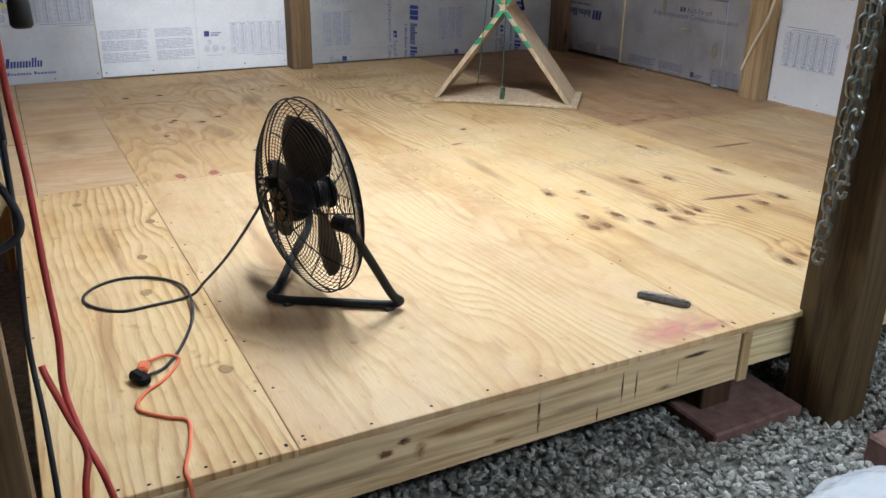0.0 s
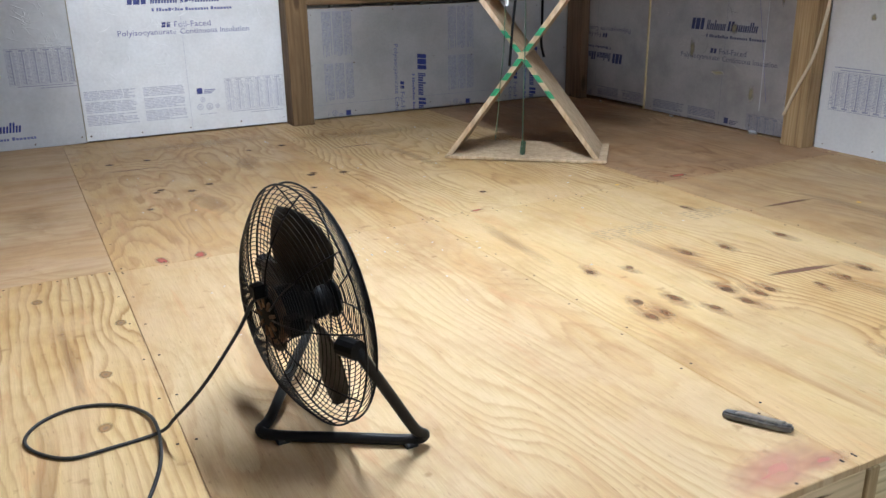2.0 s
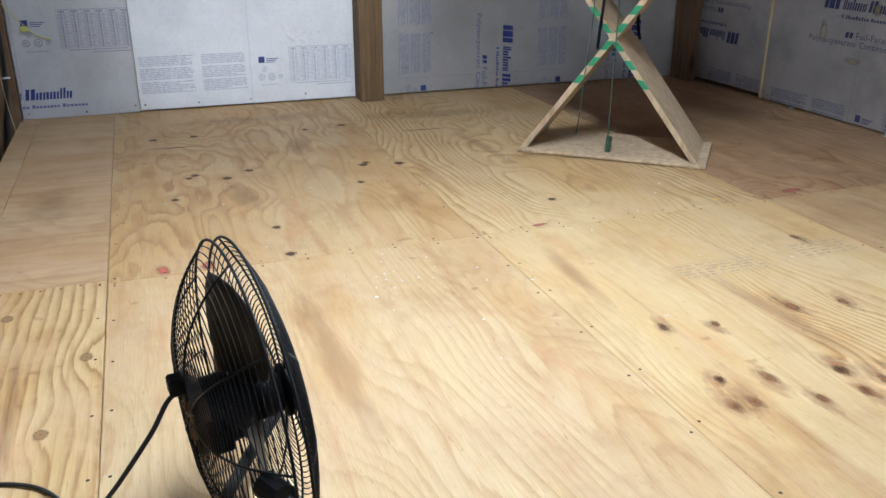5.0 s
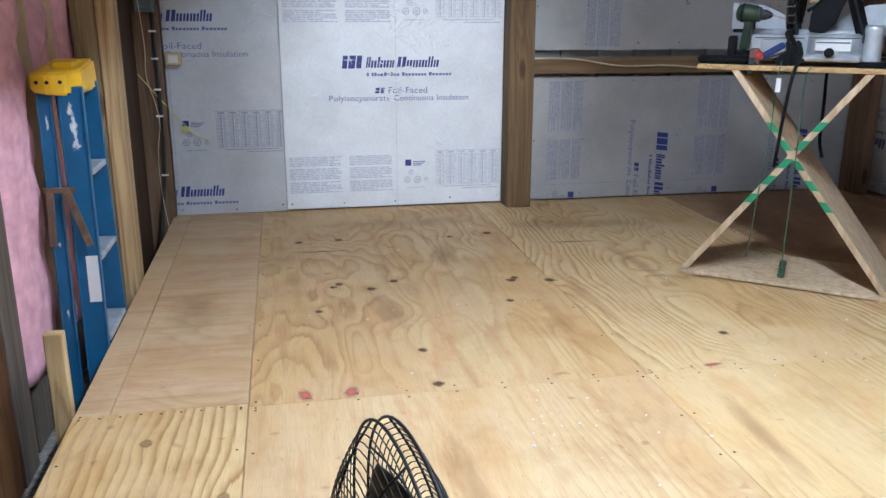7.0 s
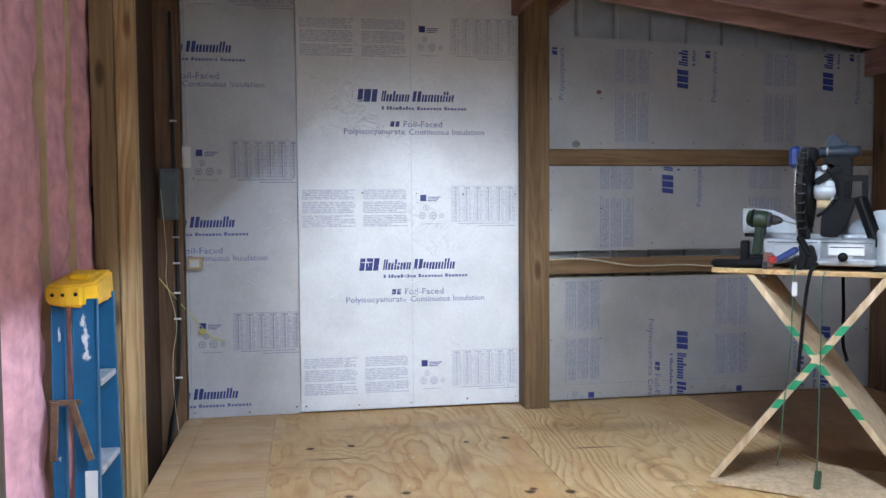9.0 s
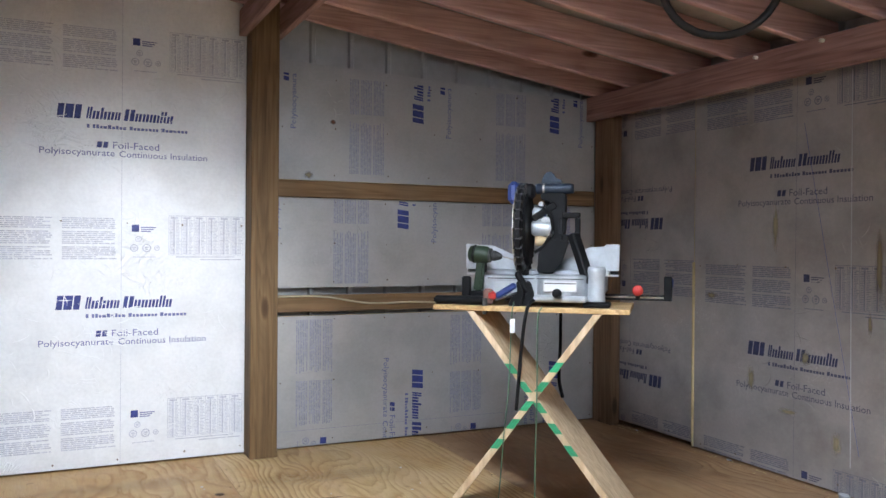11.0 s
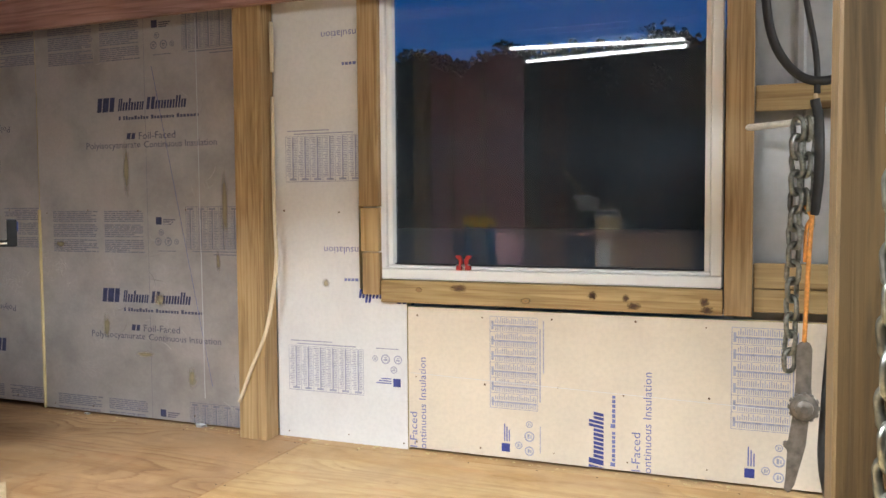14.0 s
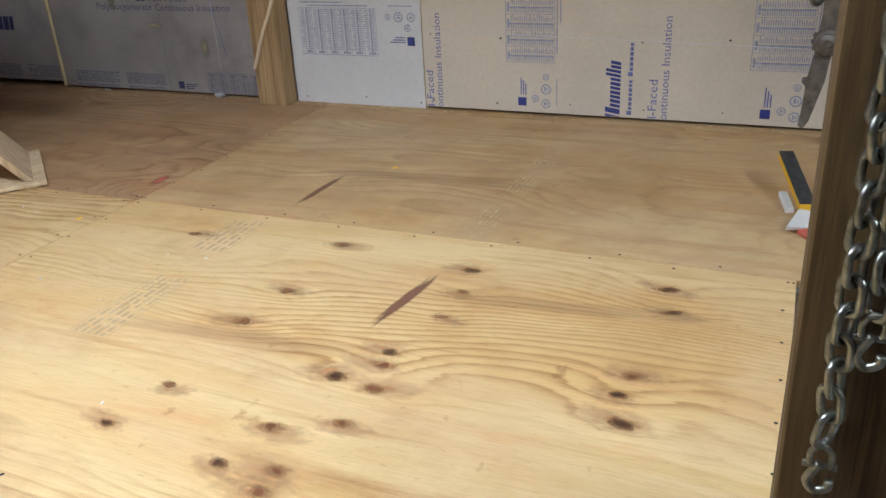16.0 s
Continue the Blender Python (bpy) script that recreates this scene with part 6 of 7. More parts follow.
part("motor_body", lathe([(0.026, 0.0), (0.034, 0.010), (0.034, 0.07), (0.024, 0.088)], 20, SM @ pose(-0.024, -0.04, 0.309) @ SIDE), "alu", saw, smooth=True)
part("bearing_cap", lathe([(0.02, 0.0), (0.022, 0.01), (0.018, 0.05)], 16, SM @ pose(-0.01, -0.035, 0.258) @ SIDE), "kraft", saw, "brassy bearing cap", smooth=True)
part("guard_arm", box(-0.016, 0.016, -0.014, 0.014, 0.0, 0.11, 0.004, None, aim(SM @ Vector((-0.02, -0.05, 0.345)), SM @ Vector((0.07, -0.03, 0.405)))), "black", saw)
for u0, u1, z0, z1 in ((0.098, 0.170, 0.350, 0.372), (0.150, 0.1705, 0.262, 0.349), (0.098, 0.1495, 0.258, 0.282), (0.086, 0.1035, 0.283, 0.349)):
    part("carry_handle", box(u0, u1, -0.045, -0.015, z0, z1, 0.003, None, SM), "black", saw)
part("mitre_arm", box(-0.023, 0.023, -0.018, 0.018, 0.0, 0.215, 0.006, None, aim(SM @ Vector((0.215, -0.10, 0.088)), SM @ Vector((0.150, -0.055, 0.272)))), "black", saw)
part("front_cover", prism([(0.0, 0.13), (0.06, 0.12), (0.10, 0.17), (0.13, 0.26), (0.06, 0.27), (0.012, 0.22)], 0.03, SM @ pose(0, -0.035, 0) @ FU, bevel=0.006), "black", saw)
for u in (0.03, 0.075):
    part("slide_rail", rod(SM @ Vector((u, 0.02, 0.42)), SM @ Vector((u, 0.30, 0.36)), 0.012, 10), "rubbed", saw)
for p, nm in (([(0.02, -0.16, 0.03), (-0.005, -0.21, 0.012), (-0.02, -0.225, -0.05), (-0.035, -0.228, -0.2), (-0.05, -0.225, -0.40)], "black"), ([(0.09, 0.05, 0.03), (0.07, 0.24, 0.01), (0.065, 0.235, -0.06), (0.08, 0.10, -0.18), (0.09, -0.02, -0.30), (0.11, -0.06, -0.37)], "black")):
    part("cord", tube(smooth_path([SM @ Vector(q) for q in p], 5), 0.007 if nm == "black" else 0.003, 7), nm, saw, smooth=True)

grn = [(0.045, -0.215, 0.004), (0.03, -0.222, -0.05), (0.03, -0.225, -0.3), (0.025, -0.218, -0.6), (0.02, -0.19, -0.80), (0.012, -0.15, -0.840)]
part("cord", tube(smooth_path([SM @ Vector(q) for q in grn], 6), 0.0028, 6), "tool_green", saw, "thin dark green cord", True)
gp = thing("green_plug", "dark green plug lying on the table's base", "plug", SM @ Vector((0.015, -0.15, -0.8805)))
part("body", box(-0.012, 0.012, -0.012, 0.012, 0.0, 0.075, 0.005, None, pose(0, 0, 0, 0, 8, 20)), "tool_green", gp)
bl2 = [(-0.065, -0.215, 0.02), (-0.072, -0.222, -0.05), (-0.08, -0.222, -0.30), (-0.10, -0.22, -0.52), (-0.115, -0.205, -0.70), (-0.13, -0.18, -0.80)]
part("cord", tube(smooth_path([SM @ Vector(q) for q in bl2], 6), 0.0025, 6), "tool_green", saw, "thin dark green cord", True)
tg = thing("price_tag", "small white tag hanging below the tabletop", "tag", SM @ Vector((-0.066, -0.232, -0.10)))
part("tag", box(-0.010, 0.010, -0.002, 0.0, 0.0, 0.055, 0.001, None, TM.to_3x3().to_4x4()), "white", tg)

# cordless drill standing on the table
drill = thing("cordless_drill", "dark green cordless drill standing on its battery", "drill", SM @ Vector((-0.225, -0.10, 0.0)))
DM = TM.to_3x3().to_4x4()
part("motor_housing", lathe([(0.018, -0.048), (0.032, -0.040), (0.037, -0.01), (0.035, 0.03), (0.026, 0.042)], 18, DM @ pose(0.0, 0, 0.200, 0, 5, 0) @ SIDE), "drill_green", drill, smooth=True)
part("vent_band", lathe([(0.0355, -0.006), (0.038, -0.003), (0.038, 0.003), (0.0355, 0.006)], 18, DM @ pose(-0.022, 0, 0.202, 0, 5, 0) @ SIDE), "black", drill)
part("clutch_ring", lathe([(0.030, 0.030), (0.030, 0.046), (0.024, 0.05)], 16, DM @ pose(0.0, 0, 0.200, 0, 5, 0) @ SIDE), "rubbed", drill)
part("chuck", lathe([(0.021, 0.048), (0.021, 0.064), (0.012, 0.085), (0.006, 0.092)], 14, DM @ pose(0.0, 0, 0.200, 0, 5, 0) @ SIDE), "rubbed", drill, smooth=True)
part("bit", rod(DM @ Vector((0.09, 0, 0.193)), DM @ Vector((0.150, 0, 0.176)), 0.0026, 6), "steel", drill)
part("grip", prism([(-0.026, 0.05), (0.012, 0.05), (0.022, 0.178), (-0.012, 0.178)], 0.034, DM @ pose(0, 0.017, 0) @ FU, bevel=0.008), "drill_green", drill)
part("trigger", box(0.018, 0.028, -0.008, 0.008, 0.135, 0.165, 0.003, None, DM), "black", drill)
part("battery", box(-0.040, 0.035, -0.030, 0.030, 0.0, 0.052, 0.008, None, DM), "black", drill)

# clamps and small tools in front of the saw
for u, w, col, lab, ang in ((-0.075, -0.17, "tool_blue", "blue-handled trigger clamp lying on the saw table", 32), (-0.04, -0.15, "black", "black spring clamp lying on the saw table", -60)):
    c = thing("hand_clamp", lab, "clamp", SM @ Vector((u, w, 0.0)))
    part("grip", box(-0.075, 0.02, -0.012, 0.012, 0.0, 0.026, 0.008, None, DM @ pose(0.0, 0, 0.062, 0, -ang, 0)), col, c)
    part("jaw", prism([(-0.02, 0.0), (0.03, 0.0), (0.045, 0.045), (0.03, 0.095), (0.012, 0.098), (0.018, 0.05), (-0.008, 0.04)], 0.026, DM @ pose(0, 0.013, 0) @ FU, bevel=0.004), "black", c)
    part("screw", rod(DM @ Vector((0.02, 0, 0.055)), DM @ Vector((-0.07, 0, 0.02)), 0.004, 8), "rubbed", c)
rc = thing("red_clamp_pad", "dark red plastic clamp pad beside the drill", "clamp", SM @ Vector((-0.165, -0.175, 0.0)))
part("pad", box(-0.012, 0.022, -0.014, 0.014, 0.022, 0.056, 0.009, None, DM), "red", rc)
part("body", box(-0.030, 0.010, -0.010, 0.016, 0.0, 0.066, 0.008, None, DM), "brick", rc)
part("stem", box(-0.028, -0.008, -0.03, -0.017, -0.035, 0.03, 0.004, None, DM), "rubbed", rc)


# ---------------------------------------------------------------- west side: ladder, studs, insulation, shelf
solid("post_west", box(-2.05, -1.958, -1.06, -0.95, GROUND, 2.62, 0.004), "treated_w", "knotty timber post beside the ladder", "post", kind="structure")
solid("stud_west", box(-1.955, -1.893, -1.058, -0.93, GROUND, 2.60, 0.003), "pine_z", "pale pine stud nailed to the post", "stud", kind="structure")
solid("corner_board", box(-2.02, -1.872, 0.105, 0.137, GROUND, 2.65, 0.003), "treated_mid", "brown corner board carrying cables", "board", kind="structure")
solid("side_board", box(-2.03, -2.005, -0.95, 0.10, GROUND, 2.6, 0.003), "fir_z", "dark plank behind the wiring", "board", kind="structure")
solid("stud_grey", box(-2.125, -2.082, -2.16, -2.015, GROUND, 2.62, 0.003), "grey_z", "weathered grey stud beside the pink insulation", "stud", kind="structure")
solid("plate_grey", box(-2.20, -2.10, -1.94, -0.98, GROUND, -0.05, 0.003), "grey_z", "grey bottom plate under the insulation", "plate", kind="structure")


def batt(y0, y1, seed):
    b = bmesh.new()
    bmesh.ops.create_grid(b, x_segments=24, y_segments=70, size=0.5)
    bmesh.ops.transform(b, matrix=Matrix(((0, 0, 1, -2.11), (y1 - y0, 0, 0, (y0 + y1) / 2), (0, 2.64, 0, 1.28), (0, 0, 0, 1))), verts=b.verts)
    for v in b.verts:
        f = (v.co.y - y0) / (y1 - y0)
        v.co.x += 0.045 * max(0.0, math.sin(math.pi * f)) ** 0.3 + 0.018 * noise.noise(v.co * 7 + Vector((seed, 0, 0))) + 0.01 * noise.noise(v.co * 22)
    r = bmesh.ops.extrude_face_region(b, geom=list(b.faces))
    for v in r["geom"]:
        if isinstance(v, bmesh.types.BMVert):
            v.co.x = -2.31
    bmesh.ops.recalc_face_normals(b, faces=b.faces)
    return solid("insulation_batt", b, "pink", "fluffy pink glass-wool batt between studs", "insulation", "pink batts", smooth=True)


batt(-2.01, -1.60, 1.0)
batt(-1.59, -1.27, 5.0)
batt(-1.26, -0.90, 9.0)
for y in (-1.595, -1.265):
    solid("kraft_strip", wobbled(box(-2.13, -2.064, y - 0.006, y + 0.006, -0.05, 2.6, 0.002), 0.004, 3), "kraft", "tan paper edge between insulation batts", "trim", kind="structure")

ladder = thing("step_ladder", "blue fibreglass stepladder with a yellow cap, folded upright", "ladder")
cap = prism([(-2.042, -1.740), (-1.985, -1.752), (-1.93, -1.738), (-1.893, -1.70), (-1.893, -1.45), (-2.042, -1.45)], 0.064, Matrix.Translation((0, 0, 0.858)))
for v in cap.verts:
    back = (v.co.y + 1.752) / 0.302
    if v.co.z > 0.9:
        v.co.z += 0.030 * back - 0.004
        v.co.x += 0.010 * back * (1 if v.co.x < -1.97 else -0.6)
    elif v.co.x > -2.03:
        v.co.z -= 0.014
bmesh.ops.bevel(cap, geom=list(cap.edges), offset=0.009, segments=3, affect="EDGES", clamp_overlap=True)
cap = box(-1.99, -1.925, -1.66, -1.50, 0.925, 0.947, 0.006, cap)
cap_o = part("cap", cap, "yellow", ladder, "scuffed yellow plastic cap")
# dark discs on the cap paint the shade inside its holes
for x, y in ((-2.018, -1.7455), (-1.985, -1.7525), (-1.948, -1.7435)):
    part("hole", cyl(0.006, 0.006, 0.003, 10, Matrix.Translation((x, y, 0.888)) @ Matrix.Rotation(radians(90), 4, "X")), "dark", cap_o)


def rail(x_top, x_bot, y_top, y_bot, wx, wy, mat="blue_frp"):
    b = bmesh.new()
    lo = [b.verts.new((x_bot + sx * wx, y_bot + sy * wy, GROUND + 0.002)) for sx, sy in ((-.5, -.5), (.5, -.5), (.5, .5), (-.5, .5))]
    hi = [b.verts.new((x_top + sx * wx, y_top + sy * wy, 0.872)) for sx, sy in ((-.5, -.5), (.5, -.5), (.5, .5), (-.5, .5))]
    b.faces.new(lo[::-1])
    b.faces.new(hi)
    for k in range(4):
        b.faces.new((lo[k], lo[(k + 1) % 4], hi[(k + 1) % 4], hi[k]))
    bmesh.ops.recalc_face_normals(b, faces=b.faces)
    bmesh.ops.bevel(b, geom=list(b.edges), offset=0.003, segments=1, affect="EDGES", clamp_overlap=True)
    return b


part("rear_rail", rail(-2.008, -2.010, -1.71, -1.76, 0.040, 0.028), "blue_frp", ladder)
part("rear_rail", rail(-2.008, -2.010, -1.49, -1.40, 0.040, 0.028), "blue_frp", ladder)
front = part("front_rail", rail(-1.926, -1.925, -1.715, -1.765, 0.075, 0.026), "blue_frp", ladder)
part("front_rail", rail(-1.926, -1.925, -1.485, -1.395, 0.075, 0.026), "blue_frp", ladder)
for x_ in (-2.0275, -1.9885):
    part("rail_lip", rail(x_, x_ - 0.002, -1.7265, -1.7765, 0.005, 0.006), "blue_frp", ladder)
for x_ in (-1.9620, -1.8905):
    part("rail_lip", rail(x_, x_ + 0.001, -1.7305, -1.7805, 0.006, 0.006), "blue_frp", ladder)
part("warning_label", box(-0.020, 0.018, -0.001, 0.001, -0.080, 0.080, 0.0, None, pose(-1.912, -1.7575, 0.236, -2.45, 0, 0)), "white", front, "white paper label")
for dx, z, rx, rz in ((0.008, 0.80, 0.022, 0.05), (0.012, 0.745, 0.024, 0.06), (0.014, 0.69, 0.024, 0.05), (-0.066, 0.76, 0.008, 0.05), (-0.070, 0.36, 0.010, 0.02), (-0.068, 0.12, 0.008, 0.03)):
    ob = part("worn_label", disc(), "scuff", front, "flaking white paint and label scraps")
    ob.matrix_basis = Matrix.Translation((-1.938 + dx, -1.7292 - (0.872 - z) * 0.0427, z)) @ Matrix(((1, 0, 0, 0), (0, 0, -1, 0), (0, 1, 0, 0), (0, 0, 0, 1))) @ Matrix.Rotation(radians(-2.45), 4, "X") @ Matrix.Diagonal((rx, rz, 1, 1))
for z, y0, y1 in ((0.60, -1.70, -1.50), (0.31, -1.72, -1.47), (0.02, -1.735, -1.445)):
    part("step", box(-1.960, -1.884, y0, y1, z - 0.02, z + 0.002, 0.004), "alu", ladder, "dusty aluminium tread")
part("spreader", box(-2.035, -1.935, -1.772, -1.766, 0.535, 0.555, 0.002), "rust", ladder, "rusty folding spreader")
part("spreader", box(-0.012, 0.012, -0.004, 0.004, -0.19, 0.0, 0.002, None, pose(-2.012, -1.775, 0.55, 0, 3, 0)), "rust", ladder, "rusty folding spreader")
part("spreader", box(-0.012, 0.012, -0.004, 0.004, -0.20, 0.0, 0.002, None, pose(-1.962, -1.777, 0.55, 0, -16, 0)), "rust", ladder, "rusty folding spreader")
solid("board_stub", box(-1.940, -1.889, -2.300, -2.262, GROUND, 0.248, 0.003), "pine_z", "short pale pine stub standing beside the deck", "board")

solid("post_brown", box(-2.20, -2.085, -2.42, -2.172, GROUND, 2.62, 0.004), "brown_z", "dark brown post of the west wall", "post", kind="structure")
solid("leaning_plywood", box(-2.055, -2.025, -3.60, -2.716, GROUND, 0.735, 0.002), "ply_stain", "brown plywood sheet leaning along the west wall", "plywood")
b = bmesh.new()
vs = [b.verts.new((-2.0238, y, z)) for y, z in ((-2.86, 0.72), (-2.765, 0.72), (-2.735, 0.66), (-2.728, 0.60), (-2.735, 0.55), (-2.75, 0.50), (-2.76, 0.44), (-2.80, 0.40), (-2.86, 0.39))]
b.faces.new(vs)
solid("paint_streak", b, "white", "white paint streak on the leaning plywood", "paint")
solid("shelf", box(-2.20, -2.00, -3.5, -2.425, 0.752, 0.795, 0.003), "shelf_red", "reddish shelf board on the west wall", "shelf", kind="structure")
solid("shelf_brace", rod((-2.06, -2.385, 1.42), (-2.06, -2.60, 1.15), 0.016, 4), "pine_z", "pale diagonal brace above the shelf", "brace", kind="structure")
cb_ = thing("cardboard_box", "small tan cardboard box on the shelf", "box", (-2.04, -2.84, 0.7955))
part("carton", box(-0.04, 0.04, -0.12, 0.12, 0.0, 0.135, 0.003), "kraft", cb_)
part("flap", box(-0.041, 0.041, -0.12, 0.0, 0.1355, 0.138, 0.0), "kraft", cb_)
jar = thing("white_carton", "white and blue carton on the cardboard box", "carton", (-2.04, -2.82, 0.934))
part("carton", box(-0.04, 0.04, -0.12, 0.105, 0.0, 0.075, 0.003), "white", jar)
part("blue_band", box(0.0402, 0.0408, -0.11, 0.10, 0.02, 0.055, 0.0), "tool_blue", jar, "blue printed band")
jug = thing("white_jug", "white plastic jug with a handle lying above the shelf", "jug", (-2.045, -2.66, 1.075))
JM = pose(0, 0, 0, -72, 0, 0) @ pose(0, 0, -0.08)
part("body", lathe([(0.05, 0.0), (0.062, 0.01), (0.064, 0.12), (0.05, 0.16), (0.026, 0.20), (0.024, 0.235), (0.030, 0.24)], 20, JM), "white", jug, smooth=True)
part("handle", tube([JM @ p for p in smooth_path([(0.0, 0.04, 0.18), (0.0, 0.085, 0.165), (0.0, 0.09, 0.10), (0.0, 0.06, 0.06)], 5)], 0.010, 8), "white", jug, smooth=True)

# wiring in the north-west corner
pnl = thing("breaker_box", "small grey metal breaker box on the corner board", "box", (-1.93, 0.103, 1.10))
part("case", box(-0.05, 0.045, -0.07, 0.0, 0.0, 0.27, 0.006), "box_grey", pnl)
part("cover", box(-0.042, 0.037, -0.078, -0.071, 0.015, 0.255, 0.003), "box_grey", pnl)
sw = thing("switch_plate", "white double switch plate at the board's edge", "switch", (-1.86, 0.128, 1.375))
part("plate", box(-0.036, 0.036, -0.01, 0.0, 0.0, 0.118, 0.004), "vinyl", sw)
for z in (0.035, 0.072):
    part("toggle", box(-0.006, 0.006, -0.018, -0.0105, z, z + 0.016, 0.002), "vinyl", sw)
rb_ = thing("receptacle_box", "open brass-coloured receptacle box", "box", (-1.81, 0.1365, 0.83))
part("case", box(-0.045, 0.035, -0.05, 0.0, 0.0, 0.065, 0.003), "kraft", rb_)
part("socket", box(-0.03, 0.02, -0.056, -0.051, 0.012, 0.052, 0.002), "white", rb_)
cab = [(-1.915, 0.088, 2.2), (-1.91, 0.088, 1.5), (-1.905, 0.09, 1.0), (-1.90, 0.088, 0.5), (-1.915, 0.085, 0.2), (-1.94, 0.06, 0.0), (-1.95, 0.03, -0.12)]
wire = solid("house_cable", tube(smooth_path(cab, 6), 0.009, 8), "rubber", "thick black cable stapled down the corner board", "cable", smooth=True)
for z in (1.62, 1.28, 1.0, 0.86, 0.70, 0.56, 0.24):
    part("staple", box(-1.925, -1.888, 0.074, 0.082, z, z + 0.010, 0.001), "vinyl", wire, "white cable staple")
ws = [(-2.0, 0.094, 0.785), (-1.94, 0.094, 0.705), (-1.86, 0.098, 0.605), (-1.77, 0.104, 0.495), (-1.73, 0.120, 0.452), (-1.66, 0.124, 0.43)]
st = solid("yellow_string", tube(smooth_path(ws, 6), 0.003, 6), "tag_yellow", "thin yellowish string hanging in the corner", "string", smooth=True)
part("tag", box(-1.80, -1.765, 0.096, 0.100, 0.475, 0.505, 0.002), "tag_yellow", st, "limp pale yellow tag")
lw = [(-1.90, -0.40, 1.25), (-1.892, -0.33, 0.95), (-1.905, -0.27, 0.80), (-1.880, -0.22, 0.66), (-1.872, -0.20, 0.55), (-1.89, -0.22, 0.40), (-1.89, -0.2, 0.20), (-1.87, -0.2, 0.004)]
solid("loose_wire", tube(smooth_path(lw, 6), 0.0018, 6), "cream", "loose pale wire hanging beside the stud", "wire", smooth=True)

# cable looped along the girt and down the east post
gw = [(0.16, 0.124, 0.845), (0.42, 0.118, 0.842), (0.70, 0.112, 0.80), (1.0, 0.116, 0.80), (1.3, 0.116, 0.785), (1.7, 0.12, 0.80), (2.2, 0.12, 0.82)]
solid("girt_cable", tube(smooth_path(gw, 6), 0.0055, 7), "cream", "beige cable lying along the girt", "cable", smooth=True)
ew = [(2.31, -2.172, 1.55), (2.30, -2.178, 1.2), (2.27, -2.20, 0.98), (2.245, -2.222, 0.84), (2.232, -2.215, 0.70), (2.226, -2.173, 0.50), (2.224, -2.09, 0.32), (2.226, -2.025, 0.17)]
solid("post_cable", tube(smooth_path(ew, 6), 0.0085, 8), "cream", "cream cable drooping across the east post", "cable", smooth=True)
hl = thing("cable_holder", "cream cable sheath stapled to the post", "cable", (2.30, -2.168, 1.66))
part("sheath", wobbled(box(-0.012, 0.012, -0.016, -0.004, 0.0, 0.22, 0.004), 0.004, 9), "cream", hl)

# hose hanging from the rafters
hz = []
for k in range(28):
    a = 2 * math.pi * k / 28
    hz.append((1.62 + 0.20 * math.cos(a), -1.66 - 0.14 * math.cos(a), 2.27 + 0.235 * math.sin(a)))
solid("rubber_hose", tube(hz, 0.017, 10, True), "rubber", "black rubber hose hung in a ring from the rafters", "hose", smooth=True)


# ---------------------------------------------------------------- chains
def link_mesh(pitch, wire, half):
    b = bmesh.new()
    p = []
    for k in range(20):
        a = 2 * math.pi * k / 20
        p.append((half * math.cos(a), 0, (pitch / 2 - half + wire) * (1 if math.sin(a) >= 0 else -1) + half * math.sin(a)))
    tube(p, wire, 8, True, b)
    return mesh_of(b, "link", "zinc", True)


def chain(name, label, top, bottom, pitch, wire, half, turn, seed=0):
    ob = thing(name, label, "chain", top)
    me = link_mesh(pitch, wire, half)
    n = int((top[2] - bottom[2]) / pitch)
    r = random.Random(seed)
    for k in range(n):
        f = (k + 0.5) / n
        o = new("link", me)
        o.parent = ob
        o.matrix_basis = pose((bottom[0] - top[0]) * f, (bottom[1] - top[1]) * f, -(k + 0.5) * pitch, r.uniform(-7, 7), r.uniform(-7, 7), turn + (90 if k % 2 else 0) + r.uniform(-9, 9))
    return ob


c1 = chain("steel_chain", "heavy zinc-plated chain hanging down the front post", (0.070, -4.412, 1.86), (0.070, -4.394, 0.225), 0.0385, 0.0054, 0.0142, 52, 1)
c2 = chain("steel_chain", "heavy zinc-plated chain with a grab hook", (0.064, -4.437, 1.86), (0.064, -4.426, 0.425), 0.0385, 0.0054, 0.0142, 48, 2)
for c, x, y, z in ((c1, 0.070, -4.394, 0.225), (c2, 0.064, -4.426, 0.425)):
    q = Vector((x, y, z)) - c.location
    part("shackle", tube(smooth_path([q + Vector((0, -0.012, -0.020)), q + Vector((0, -0.012, 0.0)), q + Vector((0, 0, 0.011)), q + Vector((0, 0.012, 0.0)), q + Vector((0, 0.012, -0.020))], 5), 0.0045, 8), "zinc", c, smooth=True)
    part("shackle_pin", rod(q + Vector((0, -0.021, -0.020)), q + Vector((0, 0.021, -0.020)), 0.0045, 8), "zinc", c)
    part("hook", tube(smooth_path([q + Vector((0, 0, -0.016)), q + Vector((0, 0.009, -0.034)), q + Vector((0, 0.013, -0.048)), q + Vector((0, 0.003, -0.060)), q + Vector((0, -0.012, -0.054)), q + Vector((0, -0.014, -0.042))], 6), 0.006, 10), "zinc", c, smooth=True)
solid("chain_bolt", rod((0.10, -4.418, 1.86), (0.02, -4.418, 1.87), 0.008, 10), "steel", "steel bolt in the post carrying the chains", "bolt")
chain("puller_chain", "small doubled chain hanging from a bolt beside the window", (2.125, -4.350, 1.335), (2.125, -4.331, 0.45), 0.060, 0.0084, 0.0235, 45, 3)
chain("puller_chain", "short second loop of chain beside the window bolt", (2.135, -4.378, 1.335), (2.135, -4.376, 0.93), 0.060, 0.0084, 0.0235, 20, 4)
